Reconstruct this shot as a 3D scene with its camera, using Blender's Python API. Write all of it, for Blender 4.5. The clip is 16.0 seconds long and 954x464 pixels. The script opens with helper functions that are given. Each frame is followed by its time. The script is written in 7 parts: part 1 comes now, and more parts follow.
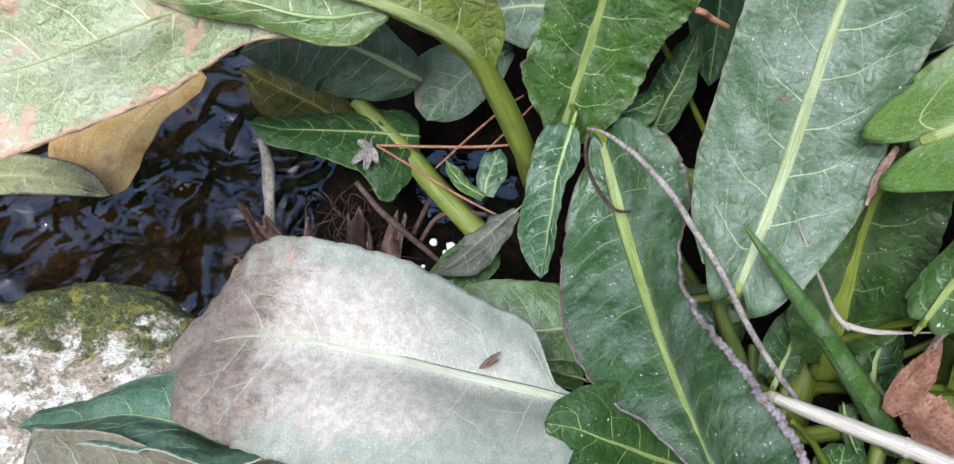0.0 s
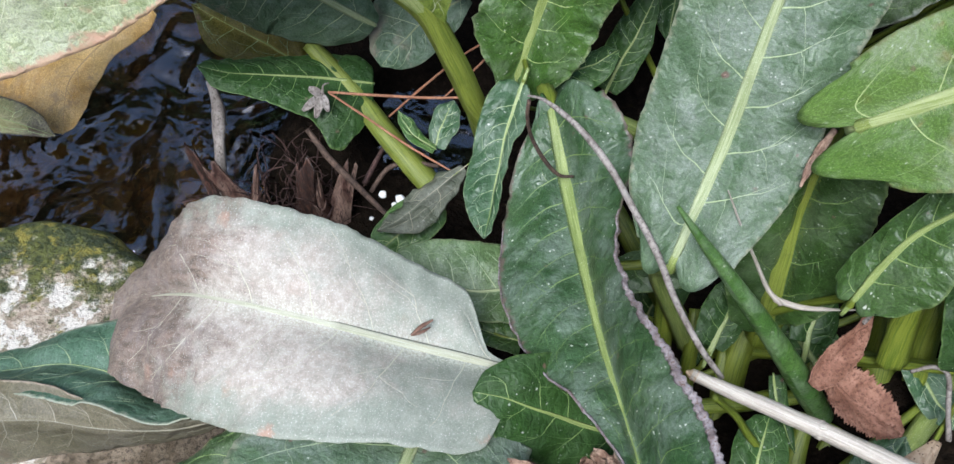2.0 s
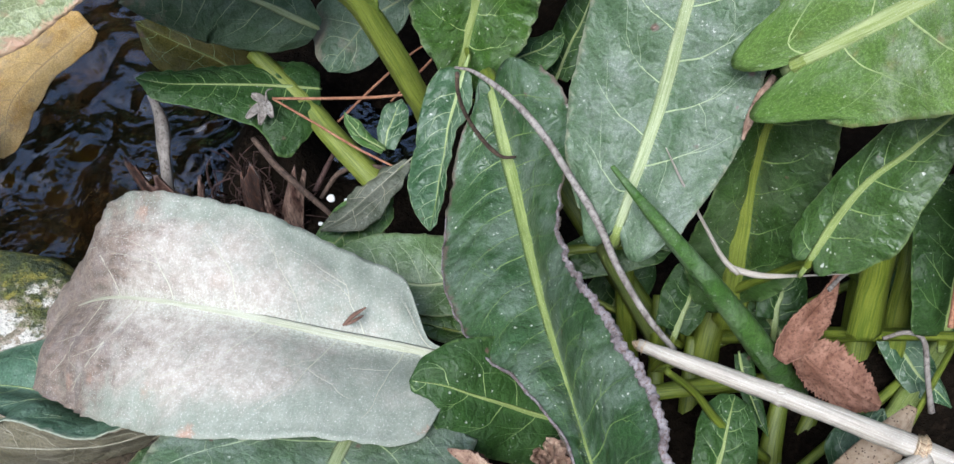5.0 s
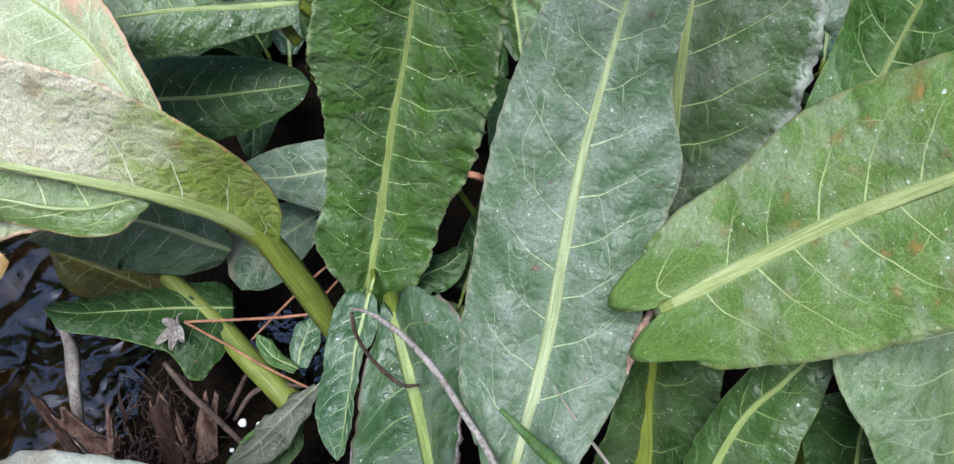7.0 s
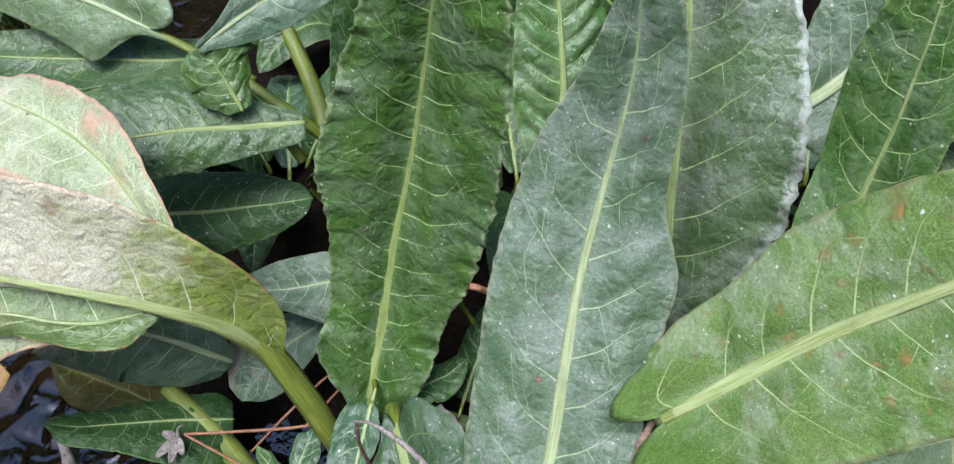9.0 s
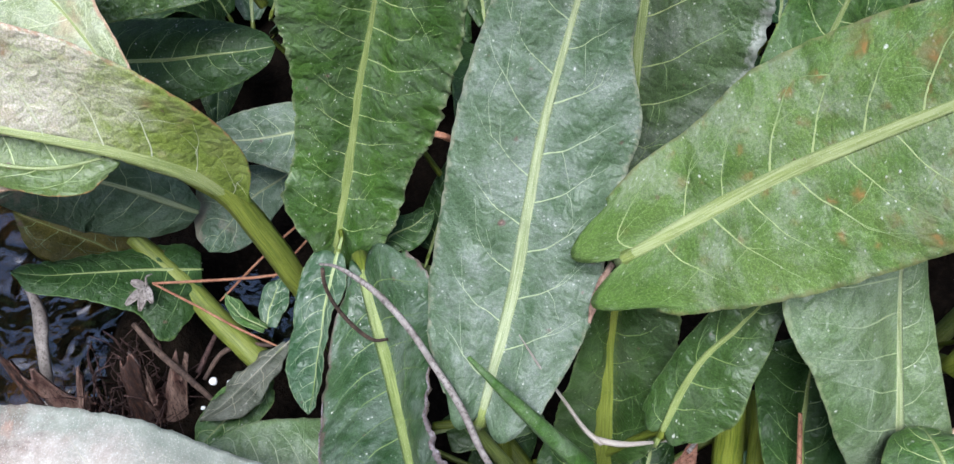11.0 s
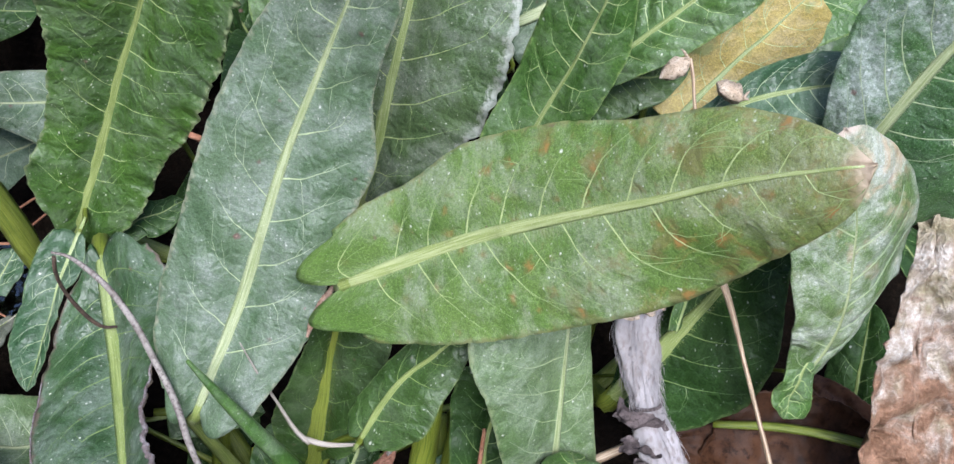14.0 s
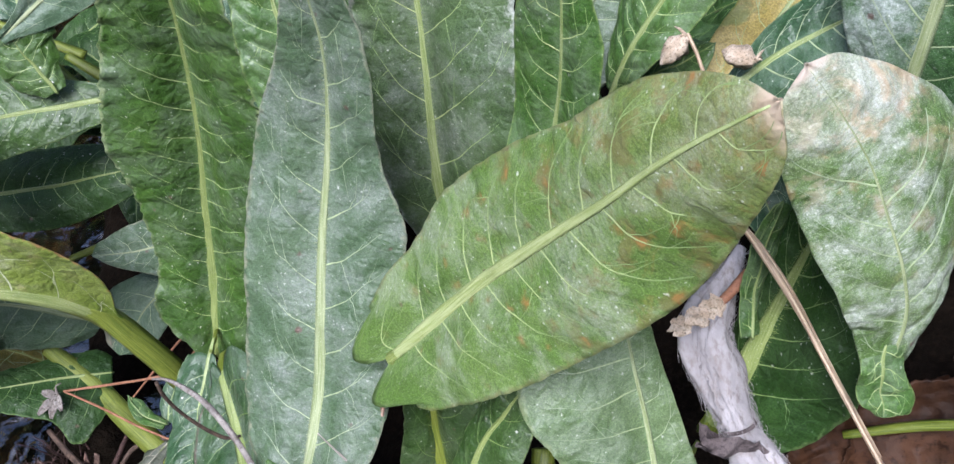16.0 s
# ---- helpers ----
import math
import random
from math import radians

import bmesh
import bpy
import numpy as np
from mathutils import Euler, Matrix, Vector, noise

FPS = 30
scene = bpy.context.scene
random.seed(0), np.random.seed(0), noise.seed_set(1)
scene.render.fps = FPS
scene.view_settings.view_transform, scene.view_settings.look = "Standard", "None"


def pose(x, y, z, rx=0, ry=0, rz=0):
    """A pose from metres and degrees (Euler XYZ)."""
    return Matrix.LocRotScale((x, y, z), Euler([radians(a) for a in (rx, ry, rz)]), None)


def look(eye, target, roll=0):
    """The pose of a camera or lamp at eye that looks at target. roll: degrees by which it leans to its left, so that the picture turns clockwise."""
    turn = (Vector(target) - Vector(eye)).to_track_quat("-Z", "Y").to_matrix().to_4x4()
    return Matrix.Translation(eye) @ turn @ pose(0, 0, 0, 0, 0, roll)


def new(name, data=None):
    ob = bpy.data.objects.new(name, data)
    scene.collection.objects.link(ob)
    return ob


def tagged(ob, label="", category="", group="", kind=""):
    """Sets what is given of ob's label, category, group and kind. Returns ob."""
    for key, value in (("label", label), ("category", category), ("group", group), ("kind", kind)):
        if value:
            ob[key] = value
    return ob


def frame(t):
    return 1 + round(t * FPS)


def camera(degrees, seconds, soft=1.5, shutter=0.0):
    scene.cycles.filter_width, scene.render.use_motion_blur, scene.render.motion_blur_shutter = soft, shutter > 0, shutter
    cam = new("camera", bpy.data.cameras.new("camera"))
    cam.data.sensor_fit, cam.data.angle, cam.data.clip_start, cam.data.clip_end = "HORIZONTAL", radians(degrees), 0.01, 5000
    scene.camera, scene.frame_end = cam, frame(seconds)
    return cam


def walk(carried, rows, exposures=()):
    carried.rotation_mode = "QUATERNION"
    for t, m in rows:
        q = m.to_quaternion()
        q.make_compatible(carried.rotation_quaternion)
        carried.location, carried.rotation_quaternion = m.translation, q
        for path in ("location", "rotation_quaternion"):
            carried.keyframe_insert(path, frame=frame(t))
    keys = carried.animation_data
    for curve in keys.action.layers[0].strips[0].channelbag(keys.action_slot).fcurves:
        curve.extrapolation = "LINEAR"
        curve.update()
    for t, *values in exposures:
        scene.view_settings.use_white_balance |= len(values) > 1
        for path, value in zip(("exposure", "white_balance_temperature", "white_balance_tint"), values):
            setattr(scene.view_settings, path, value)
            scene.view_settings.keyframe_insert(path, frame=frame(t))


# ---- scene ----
cam = camera(55.9, 16.0, 1.4)
METRES, EYE, TILT, LEAN, TURN = 0.42, 0.48, -52.0, 0.0, 0.0
ROWS = [
    (0.0, 0.0, 0.0, 0.0, 0.0, 0.0, -0.0),
    (0.5, 0.0152, -0.0093, 0.0342, 0.0, 0.21, -0.09),
    (1.0, 0.0329, -0.0058, 0.0851, -0.04, -0.8, -0.56),
    (1.5, 0.0456, 0.0004, 0.082, -0.68, -4.28, -1.37),
    (2.0, 0.05, 0.0079, 0.0505, -0.8, -5.24, -1.67),
    (2.5, 0.0557, 0.0067, 0.0231, -0.84, -6.06, -1.64),
    (3.0, 0.0634, 0.0353, -0.0124, -0.92, -6.7, -1.36),
    (5.5, 0.1435, 0.0554, -0.018, -0.11, -0.47, 2.55),
    (6.0, 0.1616, 0.069, 0.0028, -0.05, 1.37, 3.59),
    (6.5, 0.1769, 0.0558, 0.037, -1.55, 4.65, 4.21),
    (7.0, 0.1856, 0.0317, 0.0596, -3.15, 7.26, 4.56),
    (7.5, 0.1852, -0.0039, 0.0851, -3.68, 10.06, 4.53),
    (8.0, 0.1784, -0.0209, 0.1004, -3.95, 12.49, 4.58),
    (8.5, 0.1773, -0.0237, 0.0951, -3.8, 14.0, 4.72),
    (9.0, 0.171, 0.0021, 0.0649, -3.76, 13.78, 5.13),
    (9.5, 0.17, 0.0183, 0.038, -3.71, 12.18, 5.55),
    (12.0, 0.202, -0.0258, 0.0614, -10.5, 3.0, 3.67),
    (12.5, 0.2222, -0.0745, 0.0756, -14.38, 3.1, 2.77),
    (13.0, 0.2264, -0.0953, 0.0823, -17.59, 3.27, 1.7),
    (13.5, 0.2233, -0.1064, 0.0869, -19.92, 2.89, -0.16),
    (14.0, 0.2163, -0.0939, 0.0957, -19.49, 2.49, -1.13),
    (14.5, 0.2337, -0.0708, 0.0948, -17.46, 2.39, -1.03),
    (15.0, 0.2815, -0.0707, 0.0904, -13.89, 2.74, -0.17),
    (15.5, 0.3348, -0.0778, 0.0933, -7.44, 4.6, 5.05),
    (16.0, 0.4474, -0.0903, 0.0702, -1.25, 7.63, 10.39),
]
# exposure follows the clip's camera
walk(cam, [(t, pose(0, 0, EYE, TILT, LEAN, TURN) @ pose(METRES * x, METRES * y, METRES * z, 90 + pitch, roll, yaw)) for t, x, y, z, yaw, pitch, roll in ROWS],
     [(0.0, 1.33, 5650, 7.5), (3.0, 1.22, 5700, 7.5), (6.0, 1.30, 5650, 6.0), (9.0, 1.33, 5620, 10.0), (13.5, 1.38, 5650, 12.0), (16.0, 1.44, 5650, 14.5)])

# ---- light: bright hazy day, the veiled sun behind the camera ----
SUN_UP, SUN_TURN = 57.0, 203.0
world = bpy.data.worlds.new("world")
scene.world = world
world.use_nodes = True
sky = world.node_tree.nodes.new("ShaderNodeTexSky")
sky.sky_type, sky.sun_disc = "NISHITA", False
sky.sun_elevation, sky.sun_rotation = radians(SUN_UP), radians(SUN_TURN)
sky.dust_density, sky.air_density, sky.ozone_density = 4.0, 1.0, 1.0
back = world.node_tree.nodes["Background"]
back.inputs["Strength"].default_value = 0.105
world.node_tree.links.new(sky.outputs[0], back.inputs["Color"])
sun = new("sun", bpy.data.lights.new("sun", "SUN"))
sun.data.energy, sun.data.angle, sun.data.color = 2.0, radians(26), (1.0, 0.965, 0.93)
sun.matrix_world = look((0, 0, 0), (math.sin(radians(-SUN_TURN)) * math.cos(radians(SUN_UP)), -math.cos(radians(SUN_TURN)) * math.cos(radians(SUN_UP)), -math.sin(radians(SUN_UP))))


# ---- materials ----
class Nodes:
    """Short hand for building a node material."""

    def __init__(self, name):
        self.mat = bpy.data.materials.new(name)
        self.mat.use_nodes = True
        self.tree = self.mat.node_tree
        self.bsdf = self.tree.nodes["Principled BSDF"]
        self.out = self.tree.nodes["Material Output"]

    def add(self, kind, operation="", feature="", interpolation_type="", data_type="", blend_type="", uv_map="", **values):
        node = self.tree.nodes.new("ShaderNode" + kind)
        if operation:
            node.operation = operation
        if feature:
            node.feature = feature
        if interpolation_type:
            node.interpolation_type = interpolation_type
        if data_type:
            node.data_type = data_type
        if blend_type:
            node.blend_type = blend_type
        if uv_map:
            node.uv_map = uv_map
        for key, value in values.items():
            self.put(node.inputs[key], value)
        return node

    def put(self, socket, value):
        if isinstance(value, bpy.types.NodeSocket):
            self.tree.links.new(value, socket)
        elif isinstance(value, tuple) and len(value) == 3 and socket.type == "RGBA":
            socket.default_value = (*value, 1)
        else:
            socket.default_value = value

    def uv(self, name):
        return self.add("UVMap", uv_map=name).outputs[0]

    def object_place(self):
        return self.add("TexCoord").outputs["Object"]

    def noise(self, where, scale, detail=4.0, rough=0.55, distort=0.0):
        return self.add("TexNoise", Vector=where, Scale=scale, Detail=detail, Roughness=rough, Distortion=distort).outputs["Fac"]

    def cells(self, where, scale, feature="F1"):
        return self.add("TexVoronoi", feature=feature, Vector=where, Scale=scale)

    def ramp(self, value, low, high, to_low=0.0, to_high=1.0):
        node = self.add("MapRange", interpolation_type="SMOOTHSTEP")
        for key, v in (("Value", value), ("From Min", low), ("From Max", high), ("To Min", to_low), ("To Max", to_high)):
            self.put(node.inputs[key], v)
        return node.outputs[0]

    def math(self, how, a, b=0.0):
        node = self.add("Math", operation=how)
        self.put(node.inputs[0], a)
        self.put(node.inputs[1], b)
        return node.outputs[0]

    def mix(self, amount, a, b, how="MIX"):
        node = self.add("Mix", data_type="RGBA", blend_type=how)
        self.put(node.inputs[0], amount)
        self.put(node.inputs[6], a)
        self.put(node.inputs[7], b)
        return node.outputs[2]

    def bump(self, height, depth, strength=1.0, normal=None):
        node = self.add("Bump", Height=height, Distance=depth, Strength=strength)
        if normal:
            self.put(node.inputs["Normal"], normal)
        return node.outputs[0]

    def shade(self, **values):
        for key, value in values.items():
            self.put(self.bsdf.inputs[key.replace("_", " ")], value)
        return self.mat

    def moved(self, where, by, amount=1.0):
        node = self.add("VectorMath", operation="MULTIPLY_ADD")
        self.put(node.inputs[0], by)
        self.put(node.inputs[1], (amount, amount, amount))
        self.put(node.inputs[2], where)
        return node.outputs[0]

    def let_light_through(self, colour, amount):
        glow = self.add("BsdfTranslucent", Color=colour)
        both = self.add("MixShader")
        self.put(both.inputs[0], amount)
        self.put(both.inputs[1], self.bsdf.outputs[0])
        self.put(both.inputs[2], glow.outputs[0])
        self.put(self.out.inputs[0], both.outputs[0])


def leaf_material(name, one, two, dust, dust_colour, rust=0.0, rust_colour=(0.30, 0.14, 0.05), end_colour=None, rim=None, gloss=0.42, sheer=0.14, net=0.28, fleck=0.6, rust_scale=75, mottle=None, tip=None, spotty=0.12, relief=1.0, shine=0.4, half=0):
    """A living or ageing dock leaf. Texture places are metres over the blade; 'blade' runs across and along it."""
    n = Nodes(name)
    at, blade = n.uv("metres"), n.uv("blade")
    part = n.add("SeparateXYZ", Vector=blade)
    across, along = n.math("ABSOLUTE", part.outputs[0]), part.outputs[1]
    shift = n.add("ObjectInfo").outputs["Random"]
    at = n.moved(at, n.add("CombineXYZ", X=n.math("MULTIPLY", shift, 7.3), Y=n.math("MULTIPLY", shift, 3.1)).outputs[0])
    big, middle, fine = n.noise(at, 28, 3), n.noise(at, 130, 5, 0.6), n.noise(at, 1100, 3, 0.7)
    grain = n.noise(at, 2400, 2, 0.6)
    ragged = n.moved(at, n.add("TexNoise", Vector=at, Scale=900.0, Detail=3.0).outputs["Color"], 0.0016)
    base = n.mix(n.ramp(big, 0.38, 0.64), one, two)
    base = n.mix(n.ramp(middle, 0.35, 0.72, 0.0, 0.45), base, tuple(0.55 * c for c in one))
    # pale blade tissue near the rib
    base = n.mix(n.ramp(across, 0.0, 0.22, 0.4, 0.0), base, tuple(1.5 * c + 0.01 for c in two))
    if end_colour:
        reach = n.math("ADD", along, n.math("MULTIPLY", n.math("SUBTRACT", n.noise(at, 36, 7, 0.68, 0.4), 0.5), 0.7))
        base = n.mix(n.ramp(reach, end_colour[1], end_colour[2]), base, end_colour[0])
    # two nets of fine veins, the areas between them slightly darker
    bend = n.moved(at, n.add("TexNoise", Vector=at, Scale=220.0).outputs["Color"], 0.005)
    web = n.cells(bend, 170, "DISTANCE_TO_EDGE").outputs["Distance"]
    webs = n.cells(bend, 480, "DISTANCE_TO_EDGE").outputs["Distance"]
    pale = n.mix(0.5, base, tuple(1.6 * c + 0.02 for c in two))
    base = n.mix(n.math("MULTIPLY", n.ramp(web, 0.0, 0.055, 1.0, 0.0), n.math("MULTIPLY", n.ramp(middle, 0.3, 0.65), min(1.0, net * 2.2))), base, pale)
    base = n.mix(n.math("MULTIPLY", n.ramp(webs, 0.02, 0.16, 1.0, 0.0), net), base, pale)
    base = n.mix(n.ramp(fine, 0.40, 0.60, 0.42, 0.0), base, tuple(0.42 * c for c in one))
    # dusty film: ragged patches made of fine specks, thicker in the hairs beside the rib
    cloud = n.noise(at, 36, 9, 0.74, 0.25)
    specks = n.ramp(n.noise(at, 620, 5, 0.8), 0.43, 0.60)
    film = n.math("MULTIPLY", n.ramp(cloud, 0.43, 0.63), n.ramp(specks, 0.0, 1.0, 0.5, 1.0))
    combed = n.add("Mapping", Vector=at)
    combed.inputs["Scale"].default_value = (0.22, 1.0, 1.0)
    hair = n.ramp(n.noise(combed.outputs[0], 1500, 3, 0.6), 0.42, 0.60, 0.25, 1.0)
    halo = n.math("MULTIPLY", n.math("MULTIPLY", n.ramp(across, 0.0, 0.28, 1.0, 0.0), hair), n.ramp(n.noise(at, 55, 6, 0.7), 0.36, 0.62))
    film = n.math("MULTIPLY", n.math("MAXIMUM", film, halo), dust)
    # sky sheen of a single wing, put into the colour as one-sided film
    if half:
        film = n.math("MULTIPLY", film, n.ramp(n.math("MULTIPLY", part.outputs[0], half), -0.08, 0.06, 0.12, 1.0))
    base = n.mix(film, base, dust_colour)
    base = n.mix(n.ramp(grain, 0.38, 0.56, 0.42, 0.0), base, n.mix(0.5, base, tuple(0.3 * c for c in one)))
    base = n.mix(n.ramp(grain, 0.56, 0.70, 0.0, 0.45 * dust), base, dust_colour)
    # torn white specks
    chips = n.cells(ragged, 620)
    tone = n.add("SeparateColor", Color=chips.outputs["Color"])
    chip = n.math("MULTIPLY", n.ramp(chips.outputs["Distance"], 0.10, 0.30, 1.0, 0.0), n.math("GREATER_THAN", tone.outputs[0], 0.86))
    base = n.mix(n.math("MULTIPLY", n.math("MULTIPLY", chip, fleck), n.ramp(cloud, 0.40, 0.60, 0.25, 1.0)), base, (0.56, 0.58, 0.52))
    dots = n.cells(ragged, 210)
    tone = n.add("SeparateColor", Color=dots.outputs["Color"])
    size = n.math("ADD", dots.outputs["Distance"], n.math("MULTIPLY", tone.outputs[1], 0.10))
    dots_on = n.math("MULTIPLY", n.ramp(size, 0.07, 0.17, 1.0, 0.0), n.math("GREATER_THAN", tone.outputs[0], 0.66))
    base = n.mix(n.math("MULTIPLY", dots_on, fleck), base, (0.60, 0.61, 0.55))
    if rust:
        blots = n.cells(n.moved(bend, n.add("TexNoise", Vector=at, Scale=160.0, Detail=4.0).outputs["Color"], 0.008), rust_scale)
        tone = n.add("SeparateColor", Color=blots.outputs["Color"])
        odd = n.math("GREATER_THAN", tone.outputs[1], 1.0 - rust)
        reach = n.math("ADD", blots.outputs["Distance"], n.math("ADD", n.math("MULTIPLY", n.math("SUBTRACT", middle, 0.5), 0.5), n.math("MULTIPLY", tone.outputs[0], 0.16)))
        fade = n.ramp(along, 0.15, 0.6, 0.25, 1.0)
        base = n.mix(n.math("MULTIPLY", n.math("MULTIPLY", n.ramp(reach, 0.24, 0.40, 0.45, 0.0), odd), fade), base, tuple(0.55 * c for c in rust_colour))
        base = n.mix(n.math("MULTIPLY", n.math("MULTIPLY", n.ramp(reach, 0.13, 0.25, 0.75, 0.0), odd), fade), base, rust_colour)
        stain = n.ramp(n.noise(at, 60, 7, 0.75, 0.6), 0.53, 0.66, 0.0, 0.45)
        base = n.mix(n.math("MULTIPLY", stain, n.ramp(along, 0.3, 0.9)), base, rust_colour)
    if mottle:
        patch = n.ramp(n.noise(at, mottle[3], 8, 0.66, 0.3), 0.53, 0.62, 0.0, mottle[1])
        base = n.mix(n.math("MULTIPLY", patch, n.ramp(along, mottle[2], mottle[2] + 0.3)), base, mottle[0])
    if tip:
        base = n.mix(n.ramp(n.math("ADD", along, n.math("MULTIPLY", n.math("SUBTRACT", middle, 0.5), 0.05)), 0.955, 0.99, 0.0, 0.85), base, tip)
    # purplish-brown scars with a darker ring
    tiny = n.cells(ragged, 105)
    tone = n.add("SeparateColor", Color=tiny.outputs["Color"])
    few = n.math("GREATER_THAN", tone.outputs[0], 1.0 - spotty)
    size = n.math("ADD", tiny.outputs["Distance"], n.math("ADD", n.math("MULTIPLY", tone.outputs[1], 0.14), n.math("MULTIPLY", n.math("SUBTRACT", middle, 0.5), 0.22)))
    base = n.mix(n.math("MULTIPLY", n.ramp(size, 0.12, 0.22, 0.75, 0.0), few), base, (0.12, 0.065, 0.055))
    base = n.mix(n.math("MULTIPLY", n.ramp(size, 0.04, 0.09, 0.7, 0.0), few), base, (0.30, 0.20, 0.17))
    if rim:
        edge = n.ramp(n.math("ADD", across, n.math("MULTIPLY", n.math("SUBTRACT", n.noise(at, 260, 4, 0.7), 0.5), 0.3)), rim[1] - 0.03, rim[1] + 0.05)
        base = n.mix(n.math("MULTIPLY", edge, 0.8), base, rim[0])
    leather = n.math("ADD", n.math("MULTIPLY", n.ramp(webs, 0.0, 0.3), 0.6), n.math("ADD", n.ramp(web, 0.0, 0.25), n.math("MULTIPLY", fine, 0.7)))
    puff = n.cells(bend, 95, "DISTANCE_TO_EDGE").outputs["Distance"]
    swell = n.math("ADD", n.math("MULTIPLY", n.ramp(puff, 0.0, 0.45), 0.55), n.math("ADD", n.math("MULTIPLY", n.ramp(web, 0.0, 0.45), 0.35), n.math("MULTIPLY", n.noise(at, 75, 4, 0.55), 0.8)))
    up = n.bump(swell, 0.0011 * relief, 0.5)
    up = n.bump(leather, 0.00016, 0.65, up)
    rough = n.math("ADD", n.ramp(middle, 0.25, 0.75, gloss - 0.08, gloss + 0.10), n.math("MULTIPLY", film, 0.3))
    n.shade(Base_Color=base, Roughness=rough, Normal=up, Specular_IOR_Level=shine)
    n.let_light_through(n.mix(1.0, base, (1.4, 1.7, 0.5), "MULTIPLY"), sheer)
    return n.mat


def rib_material(name, one, two, sheer=0.10, edge=None, fuzz=0.5):
    """Ribs and stalks: pale, with grooves along them; a rib's sides sink into the green of the blade."""
    n = Nodes(name)
    at = n.uv("metres")
    part = n.add("SeparateXYZ", Vector=at)
    lines = n.add("CombineXYZ", X=n.math("MULTIPLY", part.outputs[0], 1.0), Y=n.math("MULTIPLY", part.outputs[1], 0.03))
    groove = n.noise(lines.outputs[0], 1500, 3, 0.6)
    blot = n.noise(at, 90, 5)
    base = n.mix(n.ramp(groove, 0.35, 0.65), one, two)
    base = n.mix(n.ramp(blot, 0.50, 0.75, 0.0, 0.45), base, tuple(0.6 * c for c in one))
    if edge:
        round_ = n.add("SeparateXYZ", Vector=n.uv("round"))
        off = n.math("ADD", n.math("ABSOLUTE", round_.outputs[0]), n.math("MULTIPLY", n.math("SUBTRACT", n.noise(at, 700, 3, 0.7), 0.5), 0.7))
        base = n.mix(n.ramp(off, 0.62, 1.1, 0.0, 0.9), base, edge)
        base = n.mix(n.ramp(round_.outputs[1], 0.6, 1.0, 0.0, 0.3), base, edge)
    hair = n.ramp(n.noise(at, 1700, 2), 0.58, 0.70, 0.0, fuzz)
    base = n.mix(hair, base, (0.5, 0.52, 0.4))
    scar = n.cells(at, 160)
    odd = n.math("GREATER_THAN", n.add("SeparateColor", Color=scar.outputs["Color"]).outputs[0], 0.88)
    base = n.mix(n.math("MULTIPLY", n.ramp(n.math("ADD", scar.outputs["Distance"], n.math("MULTIPLY", n.math("SUBTRACT", blot, 0.5), 0.4)), 0.10, 0.2, 0.6, 0.0), odd), base, (0.14, 0.07, 0.04))
    n.shade(Base_Color=base, Roughness=0.45, Normal=n.bump(groove, 0.0005, 0.8), Specular_IOR_Level=0.45)
    n.let_light_through(n.mix(1.0, base, (1.4, 1.5, 0.6), "MULTIPLY"), sheer)
    return n.mat


def vein_material(name, colour, leafy):
    """Side veins, which pale into the blade towards their ends."""
    n = Nodes(name)
    part = n.add("SeparateXYZ", Vector=n.uv("blade"))
    base = n.mix(n.ramp(part.outputs[1], 0.15, 1.0), colour, leafy)
    base = n.mix(n.ramp(n.noise(n.uv("metres"), 400, 3), 0.4, 0.7, 0.0, 0.5), base, leafy)
    n.shade(Base_Color=base, Roughness=0.45)
    n.let_light_through(n.mix(1.0, base, (1.4, 1.5, 0.6), "MULTIPLY"), 0.15)
    return n.mat


def rough_material(name, one, two, three, scale, gloss=0.8, depth=0.002, stretch=(1, 1, 1), specks=None, shine=0.15):
    """Bark, soil, dead leaf, wool: three tones of noise at two sizes, with relief."""
    n = Nodes(name)
    place = n.add("Mapping", Vector=n.object_place())
    place.inputs["Scale"].default_value = stretch
    at = place.outputs[0]
    big, small = n.noise(at, scale, 6, 0.62, 0.4), n.noise(at, scale * 6, 4, 0.65)
    base = n.mix(n.ramp(big, 0.35, 0.65), one, two)
    base = n.mix(n.ramp(small, 0.45, 0.7), base, three)
    if specks:
        d = n.cells(n.object_place(), specks[1])
        base = n.mix(n.ramp(d.outputs["Distance"], 0.16, 0.26, 1.0, 0.0), base, specks[0])
    n.shade(Base_Color=base, Roughness=gloss, Normal=n.bump(n.math("ADD", big, n.math("MULTIPLY", small, 0.5)), depth, 0.9), Specular_IOR_Level=shine)
    return n.mat


